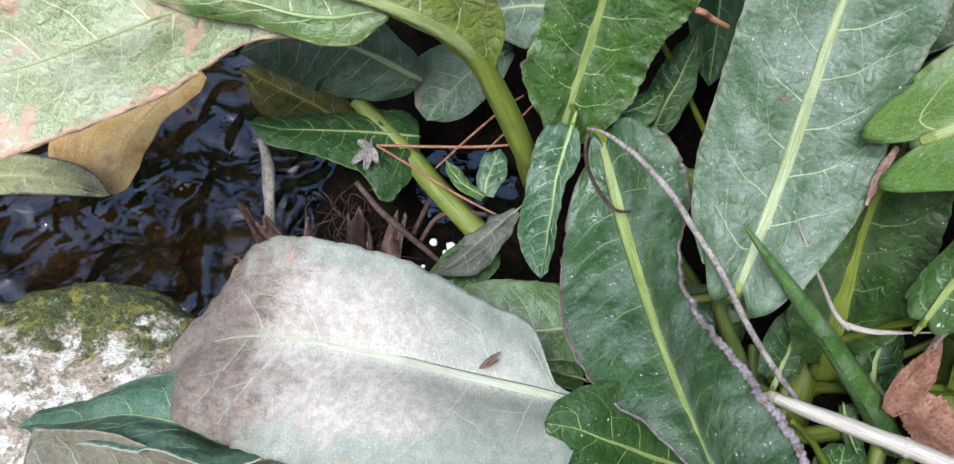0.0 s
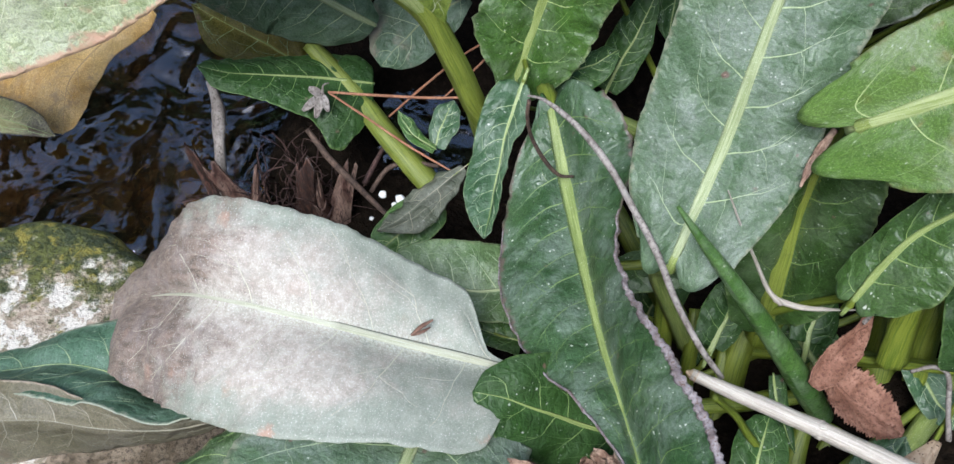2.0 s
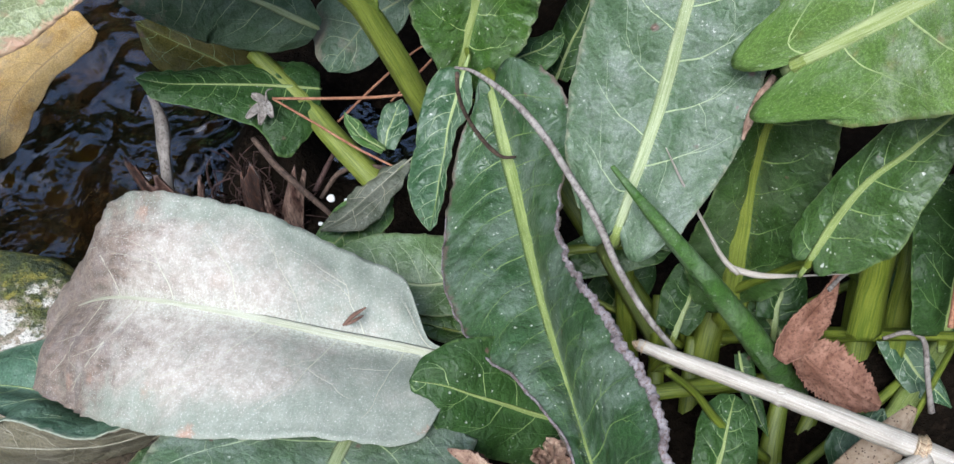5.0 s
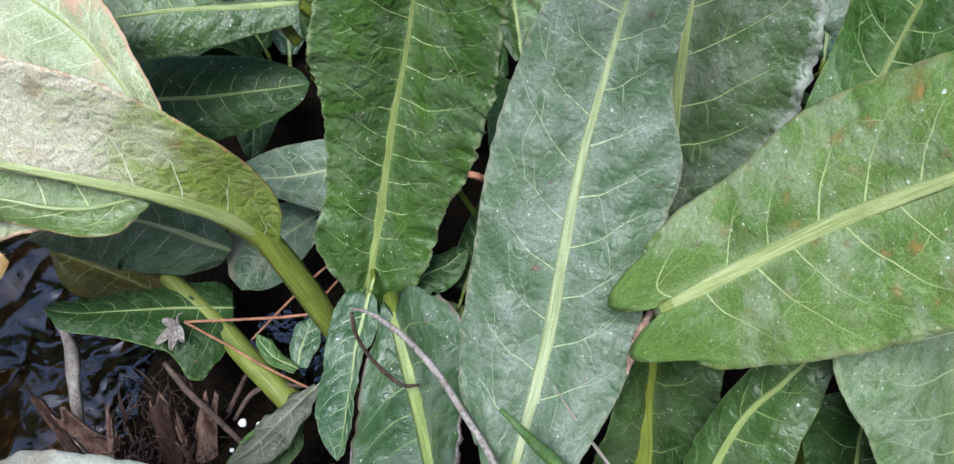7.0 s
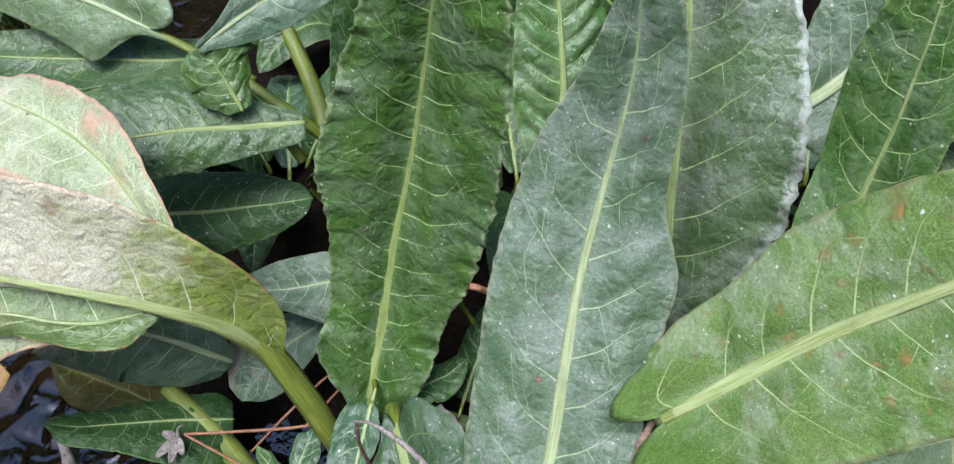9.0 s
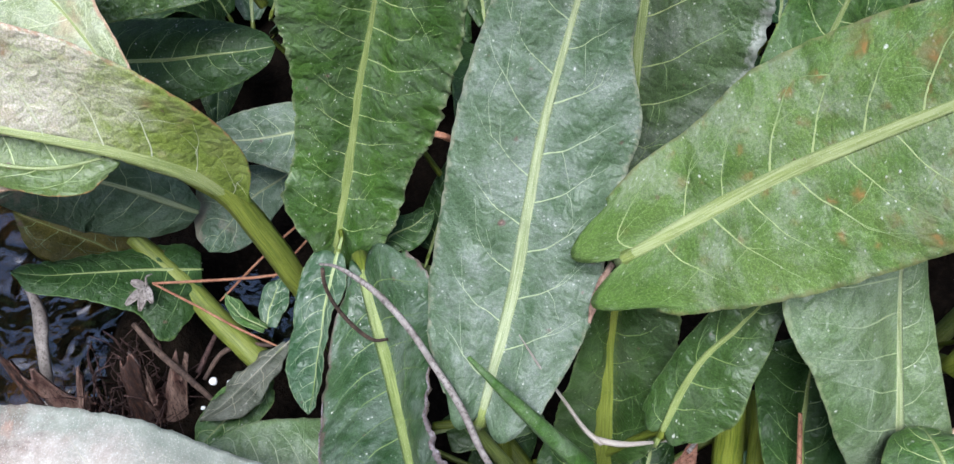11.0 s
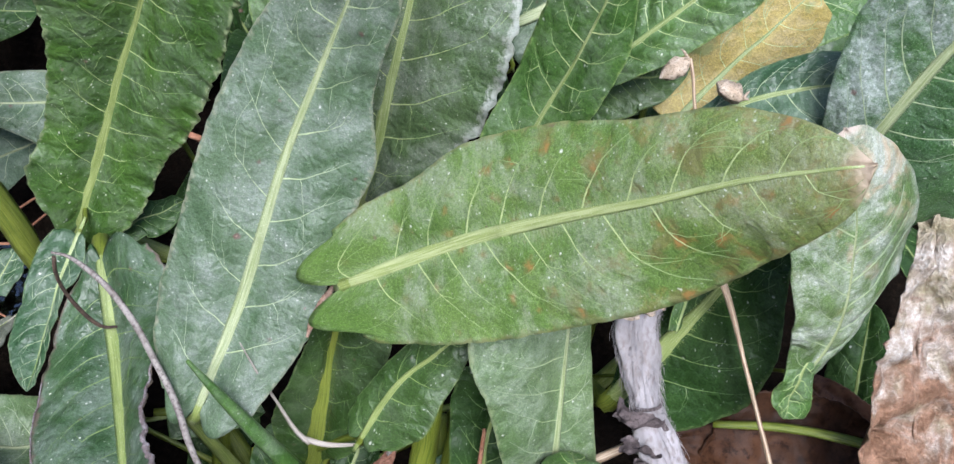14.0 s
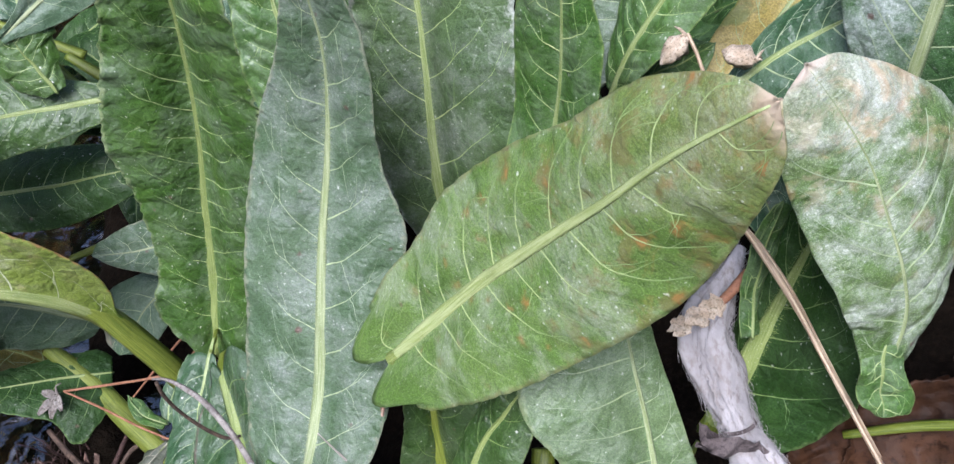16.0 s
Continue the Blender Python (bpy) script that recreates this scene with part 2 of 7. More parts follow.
def tan_material():
    """A dead leaf: whitish film near its tip, rotting brown below, with grain and pits."""
    n = Nodes("dead_tan_leaf")
    at = n.object_place()
    reach = n.add("VectorMath", operation="LENGTH")
    n.put(reach.inputs[0], at)
    big, small, fine = n.noise(at, 38, 6, 0.65, 0.6), n.noise(at, 170, 5, 0.65), n.noise(at, 700, 4, 0.7)
    pale = n.mix(n.ramp(small, 0.35, 0.65), (0.33, 0.28, 0.215), (0.55, 0.51, 0.45))
    olive = n.mix(n.ramp(small, 0.4, 0.7), (0.22, 0.20, 0.115), (0.40, 0.35, 0.25))
    pale = n.mix(n.ramp(n.noise(at, 60, 4), 0.45, 0.6), pale, olive)
    brown = n.mix(n.ramp(small, 0.35, 0.7), (0.12, 0.062, 0.032), (0.34, 0.20, 0.125))
    down = n.math("ADD", n.math("MULTIPLY", reach.outputs[1], 11.0), n.math("MULTIPLY", n.math("SUBTRACT", big, 0.5), 3.2))
    base = n.mix(n.ramp(down, 0.35, 0.95), pale, brown)
    base = n.mix(n.ramp(fine, 0.40, 0.62, 0.4, 0.0), base, (0.13, 0.08, 0.05))
    n.shade(Base_Color=base, Roughness=0.65, Normal=n.bump(n.math("ADD", big, n.math("ADD", small, n.math("MULTIPLY", fine, 0.25))), 0.0035, 0.9), Specular_IOR_Level=0.25)
    return n.mat


def rock_material():
    """Pale stone under crusts of white lichen, with moss in several greens on its wet side."""
    n = Nodes("mossy_rock")
    at = n.object_place()
    big, small, fine = n.noise(at, 30, 7, 0.65, 0.5), n.noise(at, 220, 5, 0.7), n.noise(at, 480, 4, 0.7)
    base = n.mix(n.ramp(small, 0.35, 0.65), (0.27, 0.21, 0.15), (0.50, 0.43, 0.34))
    base = n.mix(n.ramp(n.noise(at, 110, 7, 0.72, 0.6), 0.51, 0.57, 0.0, 0.7), base, (0.12, 0.11, 0.06))
    base = n.mix(n.ramp(n.noise(at, 75, 8, 0.72, 0.3), 0.505, 0.545, 0.0, 0.9), base, (0.68, 0.65, 0.58))
    level = n.add("SeparateXYZ", Vector=at)
    far = n.math("ADD", n.math("MULTIPLY", level.outputs[1], 9.0), n.math("MULTIPLY", n.math("SUBTRACT", n.noise(at, 60, 8, 0.75), 0.5), 2.4))
    green = n.mix(n.ramp(small, 0.38, 0.62), (0.030, 0.042, 0.010), (0.105, 0.115, 0.022))
    green = n.mix(n.ramp(n.noise(at, 85, 7, 0.7, 0.4), 0.52, 0.60, 0.0, 0.85), green, (0.25, 0.215, 0.035))
    green = n.mix(n.ramp(n.noise(at, 50, 6, 0.7), 0.54, 0.62, 0.0, 0.8), green, (0.020, 0.034, 0.014))
    base = n.mix(n.ramp(far, 0.20, 0.50), base, green)
    base = n.mix(n.ramp(fine, 0.58, 0.70, 0.0, 0.7), base, (0.03, 0.03, 0.015))
    n.shade(Base_Color=base, Roughness=0.6, Normal=n.bump(n.math("ADD", big, n.math("ADD", small, n.math("MULTIPLY", fine, 0.4))), 0.005, 0.9))
    return n.mat


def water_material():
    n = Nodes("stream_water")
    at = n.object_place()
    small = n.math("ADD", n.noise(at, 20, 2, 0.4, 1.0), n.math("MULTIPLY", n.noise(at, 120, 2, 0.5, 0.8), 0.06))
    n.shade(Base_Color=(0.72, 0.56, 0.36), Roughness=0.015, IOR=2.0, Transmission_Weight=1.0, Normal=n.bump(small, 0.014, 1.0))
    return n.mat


def bleached_material():
    """A dock leaf gone grey: dusty green tissue, pinkish-tan patches, brown streaks where it droops."""
    n = Nodes("bleached_leaf")
    at, blade = n.uv("metres"), n.uv("blade")
    part = n.add("SeparateXYZ", Vector=blade)
    across, along = n.math("ABSOLUTE", part.outputs[0]), part.outputs[1]
    big, middle, fine = n.noise(at, 36, 8, 0.7, 0.3), n.noise(at, 150, 7, 0.75), n.noise(at, 1000, 4, 0.7)
    green = n.mix(n.ramp(middle, 0.3, 0.7), (0.20, 0.23, 0.18), (0.30, 0.32, 0.265))
    pink = n.mix(n.ramp(n.noise(at, 260, 4, 0.6), 0.35, 0.68), (0.345, 0.305, 0.255), (0.47, 0.43, 0.38))
    where = n.math("ADD", n.math("MULTIPLY", n.math("SUBTRACT", big, 0.5), 2.2), n.ramp(along, 0.0, 0.45, 0.15, 0.75))
    where = n.math("SUBTRACT", where, n.ramp(across, 0.55, 1.0, 0.0, 0.75))
    base = n.mix(n.ramp(where, 0.1, 0.75), green, pink)
    streak = n.add("Mapping", Vector=at)
    streak.inputs["Scale"].default_value = (1.0, 0.3, 1.0)
    drawn = n.noise(streak.outputs[0], 320, 6, 0.75, 0.5)
    brown = n.mix(n.ramp(drawn, 0.36, 0.64), (0.080, 0.053, 0.038), (0.26, 0.195, 0.155))
    brown = n.mix(n.ramp(n.noise(at, 75, 7, 0.72), 0.46, 0.62, 0.0, 0.5), brown, (0.20, 0.165, 0.16))
    droop = n.math("ADD", along, n.math("MULTIPLY", n.math("SUBTRACT", n.noise(at, 42, 9, 0.75, 0.3), 0.5), 0.85))
    base = n.mix(n.ramp(droop, 0.38, 0.60, 0.0, 0.95), base, brown)
    halo = n.math("MULTIPLY", n.ramp(across, 0.0, 0.22, 0.75, 0.0), n.ramp(along, 0.25, 0.7, 1.0, 0.0))
    base = n.mix(n.math("MULTIPLY", halo, n.ramp(n.noise(at, 500, 5, 0.75), 0.35, 0.6)), base, (0.52, 0.53, 0.44))
    spot = n.cells(at, 60)
    rusty = n.math("MULTIPLY", n.math("GREATER_THAN", n.add("SeparateColor", Color=spot.outputs["Color"]).outputs[0], 0.72), n.ramp(n.math("ADD", spot.outputs["Distance"], n.math("MULTIPLY", n.math("SUBTRACT", middle, 0.5), 0.9)), 0.12, 0.30, 1.0, 0.0))
    rusty = n.math("MULTIPLY", rusty, n.ramp(across, 0.55, 0.95, 0.15, 0.75))
    base = n.mix(rusty, base, (0.42, 0.24, 0.17))
    base = n.mix(n.ramp(fine, 0.40, 0.66, 0.30, 0.0), base, (0.14, 0.125, 0.10))
    base = n.mix(n.ramp(n.noise(at, 1300, 3, 0.7), 0.56, 0.68, 0.0, 0.6), base, (0.60, 0.58, 0.54))
    up = n.bump(n.math("ADD", middle, n.math("MULTIPLY", fine, 0.3)), 0.0006, 0.6)
    n.shade(Base_Color=base, Roughness=0.55, Normal=up, Specular_IOR_Level=0.4)
    n.let_light_through(n.mix(1.0, base, (1.3, 1.3, 0.8), "MULTIPLY"), 0.1)
    return n.mat


LEAVES = {
    "dark": leaf_material("dark_leaf", (0.026, 0.062, 0.010), (0.052, 0.106, 0.020), 0.26, (0.22, 0.26, 0.18), gloss=0.40, rim=((0.14, 0.19, 0.07), 0.97), fleck=0.75),
    "vivid": leaf_material("vivid_leaf", (0.036, 0.088, 0.011), (0.070, 0.145, 0.021), 0.34, (0.25, 0.29, 0.22), gloss=0.40, rim=((0.20, 0.24, 0.12), 0.97), fleck=0.8, relief=1.7),
    "rimmed": leaf_material("rimmed_leaf", (0.026, 0.067, 0.018), (0.056, 0.110, 0.038), 0.46, (0.26, 0.30, 0.265), gloss=0.36, rim=((0.12, 0.082, 0.07), 0.95), fleck=0.85),
    "teal": leaf_material("teal_leaf", (0.026, 0.072, 0.024), (0.054, 0.112, 0.045), 0.42, (0.19, 0.25, 0.19), gloss=0.38, rim=((0.19, 0.25, 0.13), 0.97)),
    "green": leaf_material("green_leaf", (0.044, 0.108, 0.016), (0.085, 0.168, 0.034), 0.38, (0.27, 0.32, 0.23), gloss=0.38, rim=((0.18, 0.25, 0.08), 0.97)),
    "sage": leaf_material("sage_leaf", (0.085, 0.145, 0.048), (0.140, 0.205, 0.085), 0.6, (0.29, 0.34, 0.25), gloss=0.42, rim=((0.20, 0.24, 0.12), 0.97)),
    "spotted": leaf_material("spotted_leaf", (0.090, 0.170, 0.028), (0.155, 0.245, 0.058), 0.50, (0.44, 0.47, 0.37), rust=0.75, rust_colour=(0.30, 0.155, 0.048), rust_scale=105, gloss=0.38, fleck=0.85, spotty=0.2,
                             end_colour=((0.21, 0.21, 0.07), 0.55, 1.15), rim=((0.19, 0.20, 0.08), 0.97), mottle=((0.17, 0.135, 0.05), 0.5, 0.3, 62), tip=(0.50, 0.40, 0.30), relief=0.45),
    "dusty": leaf_material("dusty_leaf", (0.062, 0.112, 0.048), (0.098, 0.152, 0.078), 0.48, (0.325, 0.35, 0.325), gloss=0.46, fleck=0.6, net=0.3, spotty=0.38, rim=((0.24, 0.25, 0.17), 0.97)),
    "shade": leaf_material("shade_leaf", (0.050, 0.092, 0.028), (0.086, 0.138, 0.050), 0.50, (0.31, 0.33, 0.29), gloss=0.42, rim=((0.34, 0.36, 0.31), 0.93), fleck=0.7, net=0.45),
    "turning": leaf_material("turning_leaf", (0.050, 0.100, 0.030), (0.085, 0.150, 0.055), 0.5, (0.30, 0.33, 0.27), rust=0.2, rust_colour=(0.36, 0.22, 0.15), gloss=0.42,
                             end_colour=((0.42, 0.36, 0.27), 0.5, 0.9), rim=((0.34, 0.27, 0.17), 0.97), fleck=0.3),
    "mist": leaf_material("mist_leaf", (0.062, 0.118, 0.056), (0.098, 0.158, 0.086), 0.45, (0.26, 0.31, 0.255), gloss=0.44, rim=((0.20, 0.25, 0.16), 0.97), fleck=0.2, mottle=((0.34, 0.25, 0.20), 0.5, 0.55, 30)),
    "gold": leaf_material("golden_leaf", (0.24, 0.185, 0.035), (0.38, 0.30, 0.075), 0.2, (0.42, 0.36, 0.22), gloss=0.45, sheer=0.18, fleck=0.2, mottle=((0.11, 0.15, 0.03), 0.7, 0.0, 30), net=0.4),
    "blue": leaf_material("blue_green_leaf", (0.058, 0.125, 0.070), (0.098, 0.168, 0.105), 0.4, (0.24, 0.32, 0.27), gloss=0.42, rim=((0.34, 0.35, 0.27), 0.95), fleck=0.35, net=0.4),
    # deep green for inner leaves, darkened further so the colour holds their shade
    "deep": leaf_material("shaded_deep_green_leaf", (0.017, 0.046, 0.008), (0.034, 0.080, 0.015), 0.10, (0.17, 0.23, 0.12), gloss=0.46, shine=0.22, rim=((0.10, 0.16, 0.05), 0.97), fleck=0.5),
    # grey film on one wing is the sky's sheen, painted in
    "split": leaf_material("half_sheen_leaf", (0.030, 0.085, 0.018), (0.060, 0.125, 0.036), 0.85, (0.36, 0.40, 0.37), gloss=0.38, half=-1, net=0.4),
    "frosted": leaf_material("frosted_leaf", (0.075, 0.140, 0.030), (0.130, 0.200, 0.062), 0.76, (0.53, 0.55, 0.50), rust=0.45, rust_scale=62, rust_colour=(0.48, 0.29, 0.16), gloss=0.44,
                             end_colour=((0.60, 0.57, 0.50), 0.6, 1.25), mottle=((0.46, 0.38, 0.28), 0.35, 0.4, 62), tip=(0.45, 0.36, 0.29)),
    "ageing": leaf_material("ageing_leaf", (0.155, 0.22, 0.028), (0.25, 0.31, 0.060), 0.12, (0.42, 0.42, 0.31), rust=0.2, rust_colour=(0.34, 0.21, 0.11), gloss=0.45, sheer=0.18, net=0.40, rust_scale=60, relief=1.8,
                            end_colour=((0.64, 0.58, 0.50), 0.26, 0.56), rim=((0.34, 0.17, 0.08), 0.985), fleck=0.2, mottle=((0.40, 0.29, 0.17), 0.25, 0.0, 40)),
    "bleached": bleached_material(),
    "cream": leaf_material("cream_leaf", (0.23, 0.285, 0.125), (0.35, 0.39, 0.22), 0.45, (0.50, 0.50, 0.42), rust=0.06, rust_colour=(0.36, 0.22, 0.145), gloss=0.42, sheer=0.18, net=0.6, rust_scale=42,
                           end_colour=((0.50, 0.46, 0.37), 0.55, 1.0), rim=((0.44, 0.27, 0.18), 0.90), fleck=0.25, mottle=((0.42, 0.265, 0.185), 0.85, 0.1, 24), relief=1.6),
    "yellow": leaf_material("yellow_leaf", (0.075, 0.135, 0.026), (0.125, 0.19, 0.05), 0.25, (0.38, 0.38, 0.27), rust=0.2, rust_colour=(0.36, 0.22, 0.12), gloss=0.42, sheer=0.18,
                            end_colour=((0.48, 0.41, 0.30), 0.7, 1.15), rim=((0.34, 0.18, 0.08), 0.97), fleck=0.2),
    # wet olive tissue, its colour lowered to include the shade it lies in
    "olive": leaf_material("shaded_olive_leaf", (0.045, 0.046, 0.005), (0.10, 0.085, 0.012), 0.05, (0.24, 0.20, 0.08), rust=0.2, rust_colour=(0.06, 0.035, 0.02), gloss=0.45, sheer=0.3, fleck=0.05, shine=0.15),
    "orange": leaf_material("orange_leaf", (0.50, 0.29, 0.065), (0.66, 0.46, 0.18), 0.35, (0.60, 0.48, 0.31), mottle=((0.26, 0.19, 0.12), 0.6, 0.0, 45), gloss=0.45, sheer=0.3, rust=0.2, rust_colour=(0.12, 0.085, 0.05), fleck=0.1),
    "under": leaf_material("leaf_underside", (0.115, 0.105, 0.060), (0.185, 0.165, 0.110), 0.25, (0.27, 0.25, 0.215), gloss=0.5, sheer=0.2, rim=((0.30, 0.24, 0.18), 0.96), fleck=0.2, rust=0.2, rust_colour=(0.11, 0.09, 0.06)),
    "rotting": leaf_material("rotting_leaf", (0.16, 0.165, 0.055), (0.25, 0.24, 0.11), 0.2, (0.30, 0.27, 0.18), gloss=0.5, fleck=0.2, rust=0.5, rust_colour=(0.05, 0.035, 0.025), rust_scale=60, net=0.4,
                             end_colour=((0.035, 0.028, 0.024), 0.72, 1.0), rim=((0.03, 0.022, 0.018), 0.9)),
    "wither": leaf_material("withered_leaf", (0.042, 0.054, 0.028), (0.088, 0.095, 0.062), 0.3, (0.27, 0.26, 0.23), gloss=0.6, sheer=0.1, fleck=0.3),
}
RIB = rib_material("green_rib", (0.17, 0.23, 0.060), (0.29, 0.34, 0.15), edge=(0.075, 0.13, 0.035))
RIB_LIGHT = rib_material("light_rib", (0.24, 0.30, 0.09), (0.38, 0.43, 0.20), edge=(0.20, 0.27, 0.09))
# darker copy of the green rib, with shade put into its colour
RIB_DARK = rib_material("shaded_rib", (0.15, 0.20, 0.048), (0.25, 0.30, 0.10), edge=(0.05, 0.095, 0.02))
RIB_DUSTY = rib_material("dusty_rib", (0.20, 0.25, 0.10), (0.32, 0.36, 0.20), edge=(0.11, 0.15, 0.08))
RIB_PALE = rib_material("pale_rib", (0.28, 0.285, 0.19), (0.36, 0.36, 0.28), 0.05, edge=(0.27, 0.265, 0.215))
RIB_CREAM = rib_material("cream_rib", (0.17, 0.22, 0.06), (0.28, 0.32, 0.12), 0.12, edge=(0.22, 0.26, 0.08))
RIB_UNDER = rib_material("underside_rib", (0.16, 0.15, 0.10), (0.26, 0.245, 0.18), 0.1)
RIB_TAN = rib_material("tan_rib", (0.42, 0.28, 0.09), (0.52, 0.38, 0.16), 0.2)
STALK = rib_material("leaf_stalk", (0.075, 0.110, 0.007), (0.165, 0.195, 0.022), 0.15, fuzz=0.15)
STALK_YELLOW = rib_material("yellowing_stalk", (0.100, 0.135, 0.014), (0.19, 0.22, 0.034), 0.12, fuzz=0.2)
STALK_PALE = rib_material("pale_stalk", (0.13, 0.18, 0.035), (0.24, 0.29, 0.08), 0.1)
VEIN = vein_material("green_vein", (0.38, 0.45, 0.20), (0.17, 0.25, 0.09))
# the green vein again, its colour dimmed as if shaded
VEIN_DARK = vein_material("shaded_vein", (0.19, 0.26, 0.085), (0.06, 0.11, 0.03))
VEIN_DUSTY = vein_material("dusty_vein", (0.31, 0.38, 0.20), (0.19, 0.24, 0.15))
VEIN_BROWN = vein_material("brown_vein", (0.42, 0.29, 0.09), (0.50, 0.34, 0.10))
VEIN_CREAM = vein_material("cream_vein", (0.50, 0.53, 0.36), (0.42, 0.45, 0.28))
VEIN_UNDER = vein_material("underside_vein", (0.27, 0.255, 0.19), (0.18, 0.17, 0.12))
VEIN_PALE = vein_material("pale_vein", (0.43, 0.42, 0.34), (0.33, 0.31, 0.255))
STONE = rough_material("brown_stone", (0.11, 0.085, 0.055), (0.25, 0.20, 0.145), (0.05, 0.04, 0.028), 70, 0.55, 0.004)
# white of the sun glints on the puddle, painted onto small lumps
GLINT = rough_material("water_glint", (0.72, 0.71, 0.69), (0.84, 0.83, 0.81), (0.60, 0.58, 0.55), 150, 0.15, 0.0004)
# wet soil taken to near black: the plants' shade is in its colour
SOIL = rough_material("shaded_wet_soil", (0.004, 0.003, 0.002), (0.008, 0.006, 0.004), (0.013, 0.009, 0.006), 40, 0.85, 0.006, shine=0.03)
BED = rough_material("stream_bed", (0.012, 0.007, 0.004), (0.11, 0.062, 0.022), (0.02, 0.013, 0.006), 22, 0.6, 0.004)
SKY_BLOCK = rough_material("sky_blocker", (0.010, 0.016, 0.006), (0.022, 0.030, 0.012), (0.035, 0.045, 0.020), 6, 0.9, 0.05)
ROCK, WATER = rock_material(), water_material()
TWIG = rough_material("grey_twig", (0.15, 0.13, 0.115), (0.27, 0.245, 0.22), (0.085, 0.07, 0.06), 120, 0.75, 0.0008, (1, 1, 0.25))
TWIG_PALE = rib_material("pale_stem", (0.26, 0.225, 0.185), (0.37, 0.335, 0.285), 0.0)
TWIG_RED = rough_material("red_needle", (0.22, 0.10, 0.055), (0.33, 0.17, 0.10), (0.14, 0.06, 0.04), 150, 0.6, 0.0004)
TWIG_DARK = rough_material("dark_root", (0.055, 0.038, 0.030), (0.11, 0.075, 0.055), (0.03, 0.02, 0.016), 120, 0.7, 0.0008)
STRAW = rib_material("straw", (0.20, 0.125, 0.07), (0.46, 0.36, 0.24), 0.0)
CURL = rough_material("curled_leaf_rim", (0.14, 0.115, 0.115), (0.26, 0.235, 0.24), (0.10, 0.06, 0.045), 190, 0.6, 0.0012)
BROWN = rough_material("dead_brown_leaf", (0.15, 0.072, 0.046), (0.25, 0.135, 0.092), (0.09, 0.038, 0.024), 120, 0.6, 0.001)
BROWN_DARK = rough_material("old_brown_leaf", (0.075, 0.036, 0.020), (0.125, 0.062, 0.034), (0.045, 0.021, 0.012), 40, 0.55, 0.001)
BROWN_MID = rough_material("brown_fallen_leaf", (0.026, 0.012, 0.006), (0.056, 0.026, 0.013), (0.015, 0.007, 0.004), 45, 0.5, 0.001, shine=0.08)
TAN = tan_material()
TAN_GREY = rough_material("dry_crumpled_leaf", (0.19, 0.115, 0.080), (0.35, 0.25, 0.18), (0.11, 0.062, 0.045), 110, 0.7, 0.0009)
TAN_DARK = rough_material("dry_brown_shred", (0.10, 0.055, 0.038), (0.18, 0.11, 0.08), (0.055, 0.03, 0.022), 110, 0.7, 0.0009)
SPECKLED = rough_material("speckled_sheath", (0.22, 0.16, 0.105), (0.30, 0.235, 0.165), (0.18, 0.12, 0.075), 60, 0.5, 0.0006, (1, 1, 1), ((0.05, 0.03, 0.02), 620))
WOOL = rough_material("grey_wool", (0.25, 0.235, 0.235), (0.35, 0.33, 0.33), (0.20, 0.175, 0.165), 70, 0.95, 0.0006, (1, 0.6, 0.5))
WOOL_DARK = rough_material("dark_wool", (0.065, 0.052, 0.050), (0.14, 0.115, 0.11), (0.05, 0.04, 0.04), 150, 0.9, 0.0015)
SEED = rough_material("dry_seed_husk", (0.34, 0.26, 0.18), (0.48, 0.40, 0.31), (0.16, 0.13, 0.08), 200, 0.6, 0.0008)
ROOT_SCALE = rough_material("root_scale", (0.065, 0.033, 0.026), (0.20, 0.135, 0.105), (0.030, 0.017, 0.014), 130, 0.5, 0.0012, (1, 1, 0.22))
ROOT_WET = rough_material("wet_root_bark", (0.014, 0.010, 0.009), (0.045, 0.030, 0.026), (0.10, 0.05, 0.035), 120, 0.35, 0.0012, (1, 1, 0.2))
ROOTS = rough_material("root_fibre", (0.028, 0.016, 0.014), (0.085, 0.050, 0.043), (0.009, 0.006, 0.005), 150, 0.65, 0.0012)


# ---- shapes ----
def link(name, verts, faces, material, parent=None, label="", smooth=True, uvs=None, origin=(0, 0, 0)):
    """One mesh object, its vertices in the world; under parent if one is given."""
    mesh = bpy.data.meshes.new(name)
    o = Vector(origin)
    mesh.from_pydata([tuple(Vector(v) - o) for v in verts], [], faces)
    for key, values in (uvs or {}).items():
        layer = mesh.uv_layers.new(name=key)
        index = np.empty(len(mesh.loops), dtype=np.int32)
        mesh.loops.foreach_get("vertex_index", index)
        layer.data.foreach_set("uv", np.asarray(values, dtype=np.float32)[index].ravel())
    if smooth:
        mesh.polygons.foreach_set("use_smooth", [True] * len(mesh.polygons))
    mesh.materials.append(material)
    ob = new(name, mesh)
    ob.location = o
    if parent:
        ob.parent = parent
        ob.matrix_parent_inverse = Matrix.Translation(-place_of(parent))
    if label:
        ob["label"] = label
    return ob


def place_of(ob):
    """An object's place in the world; nothing here is turned or scaled."""
    return ob.location.copy()


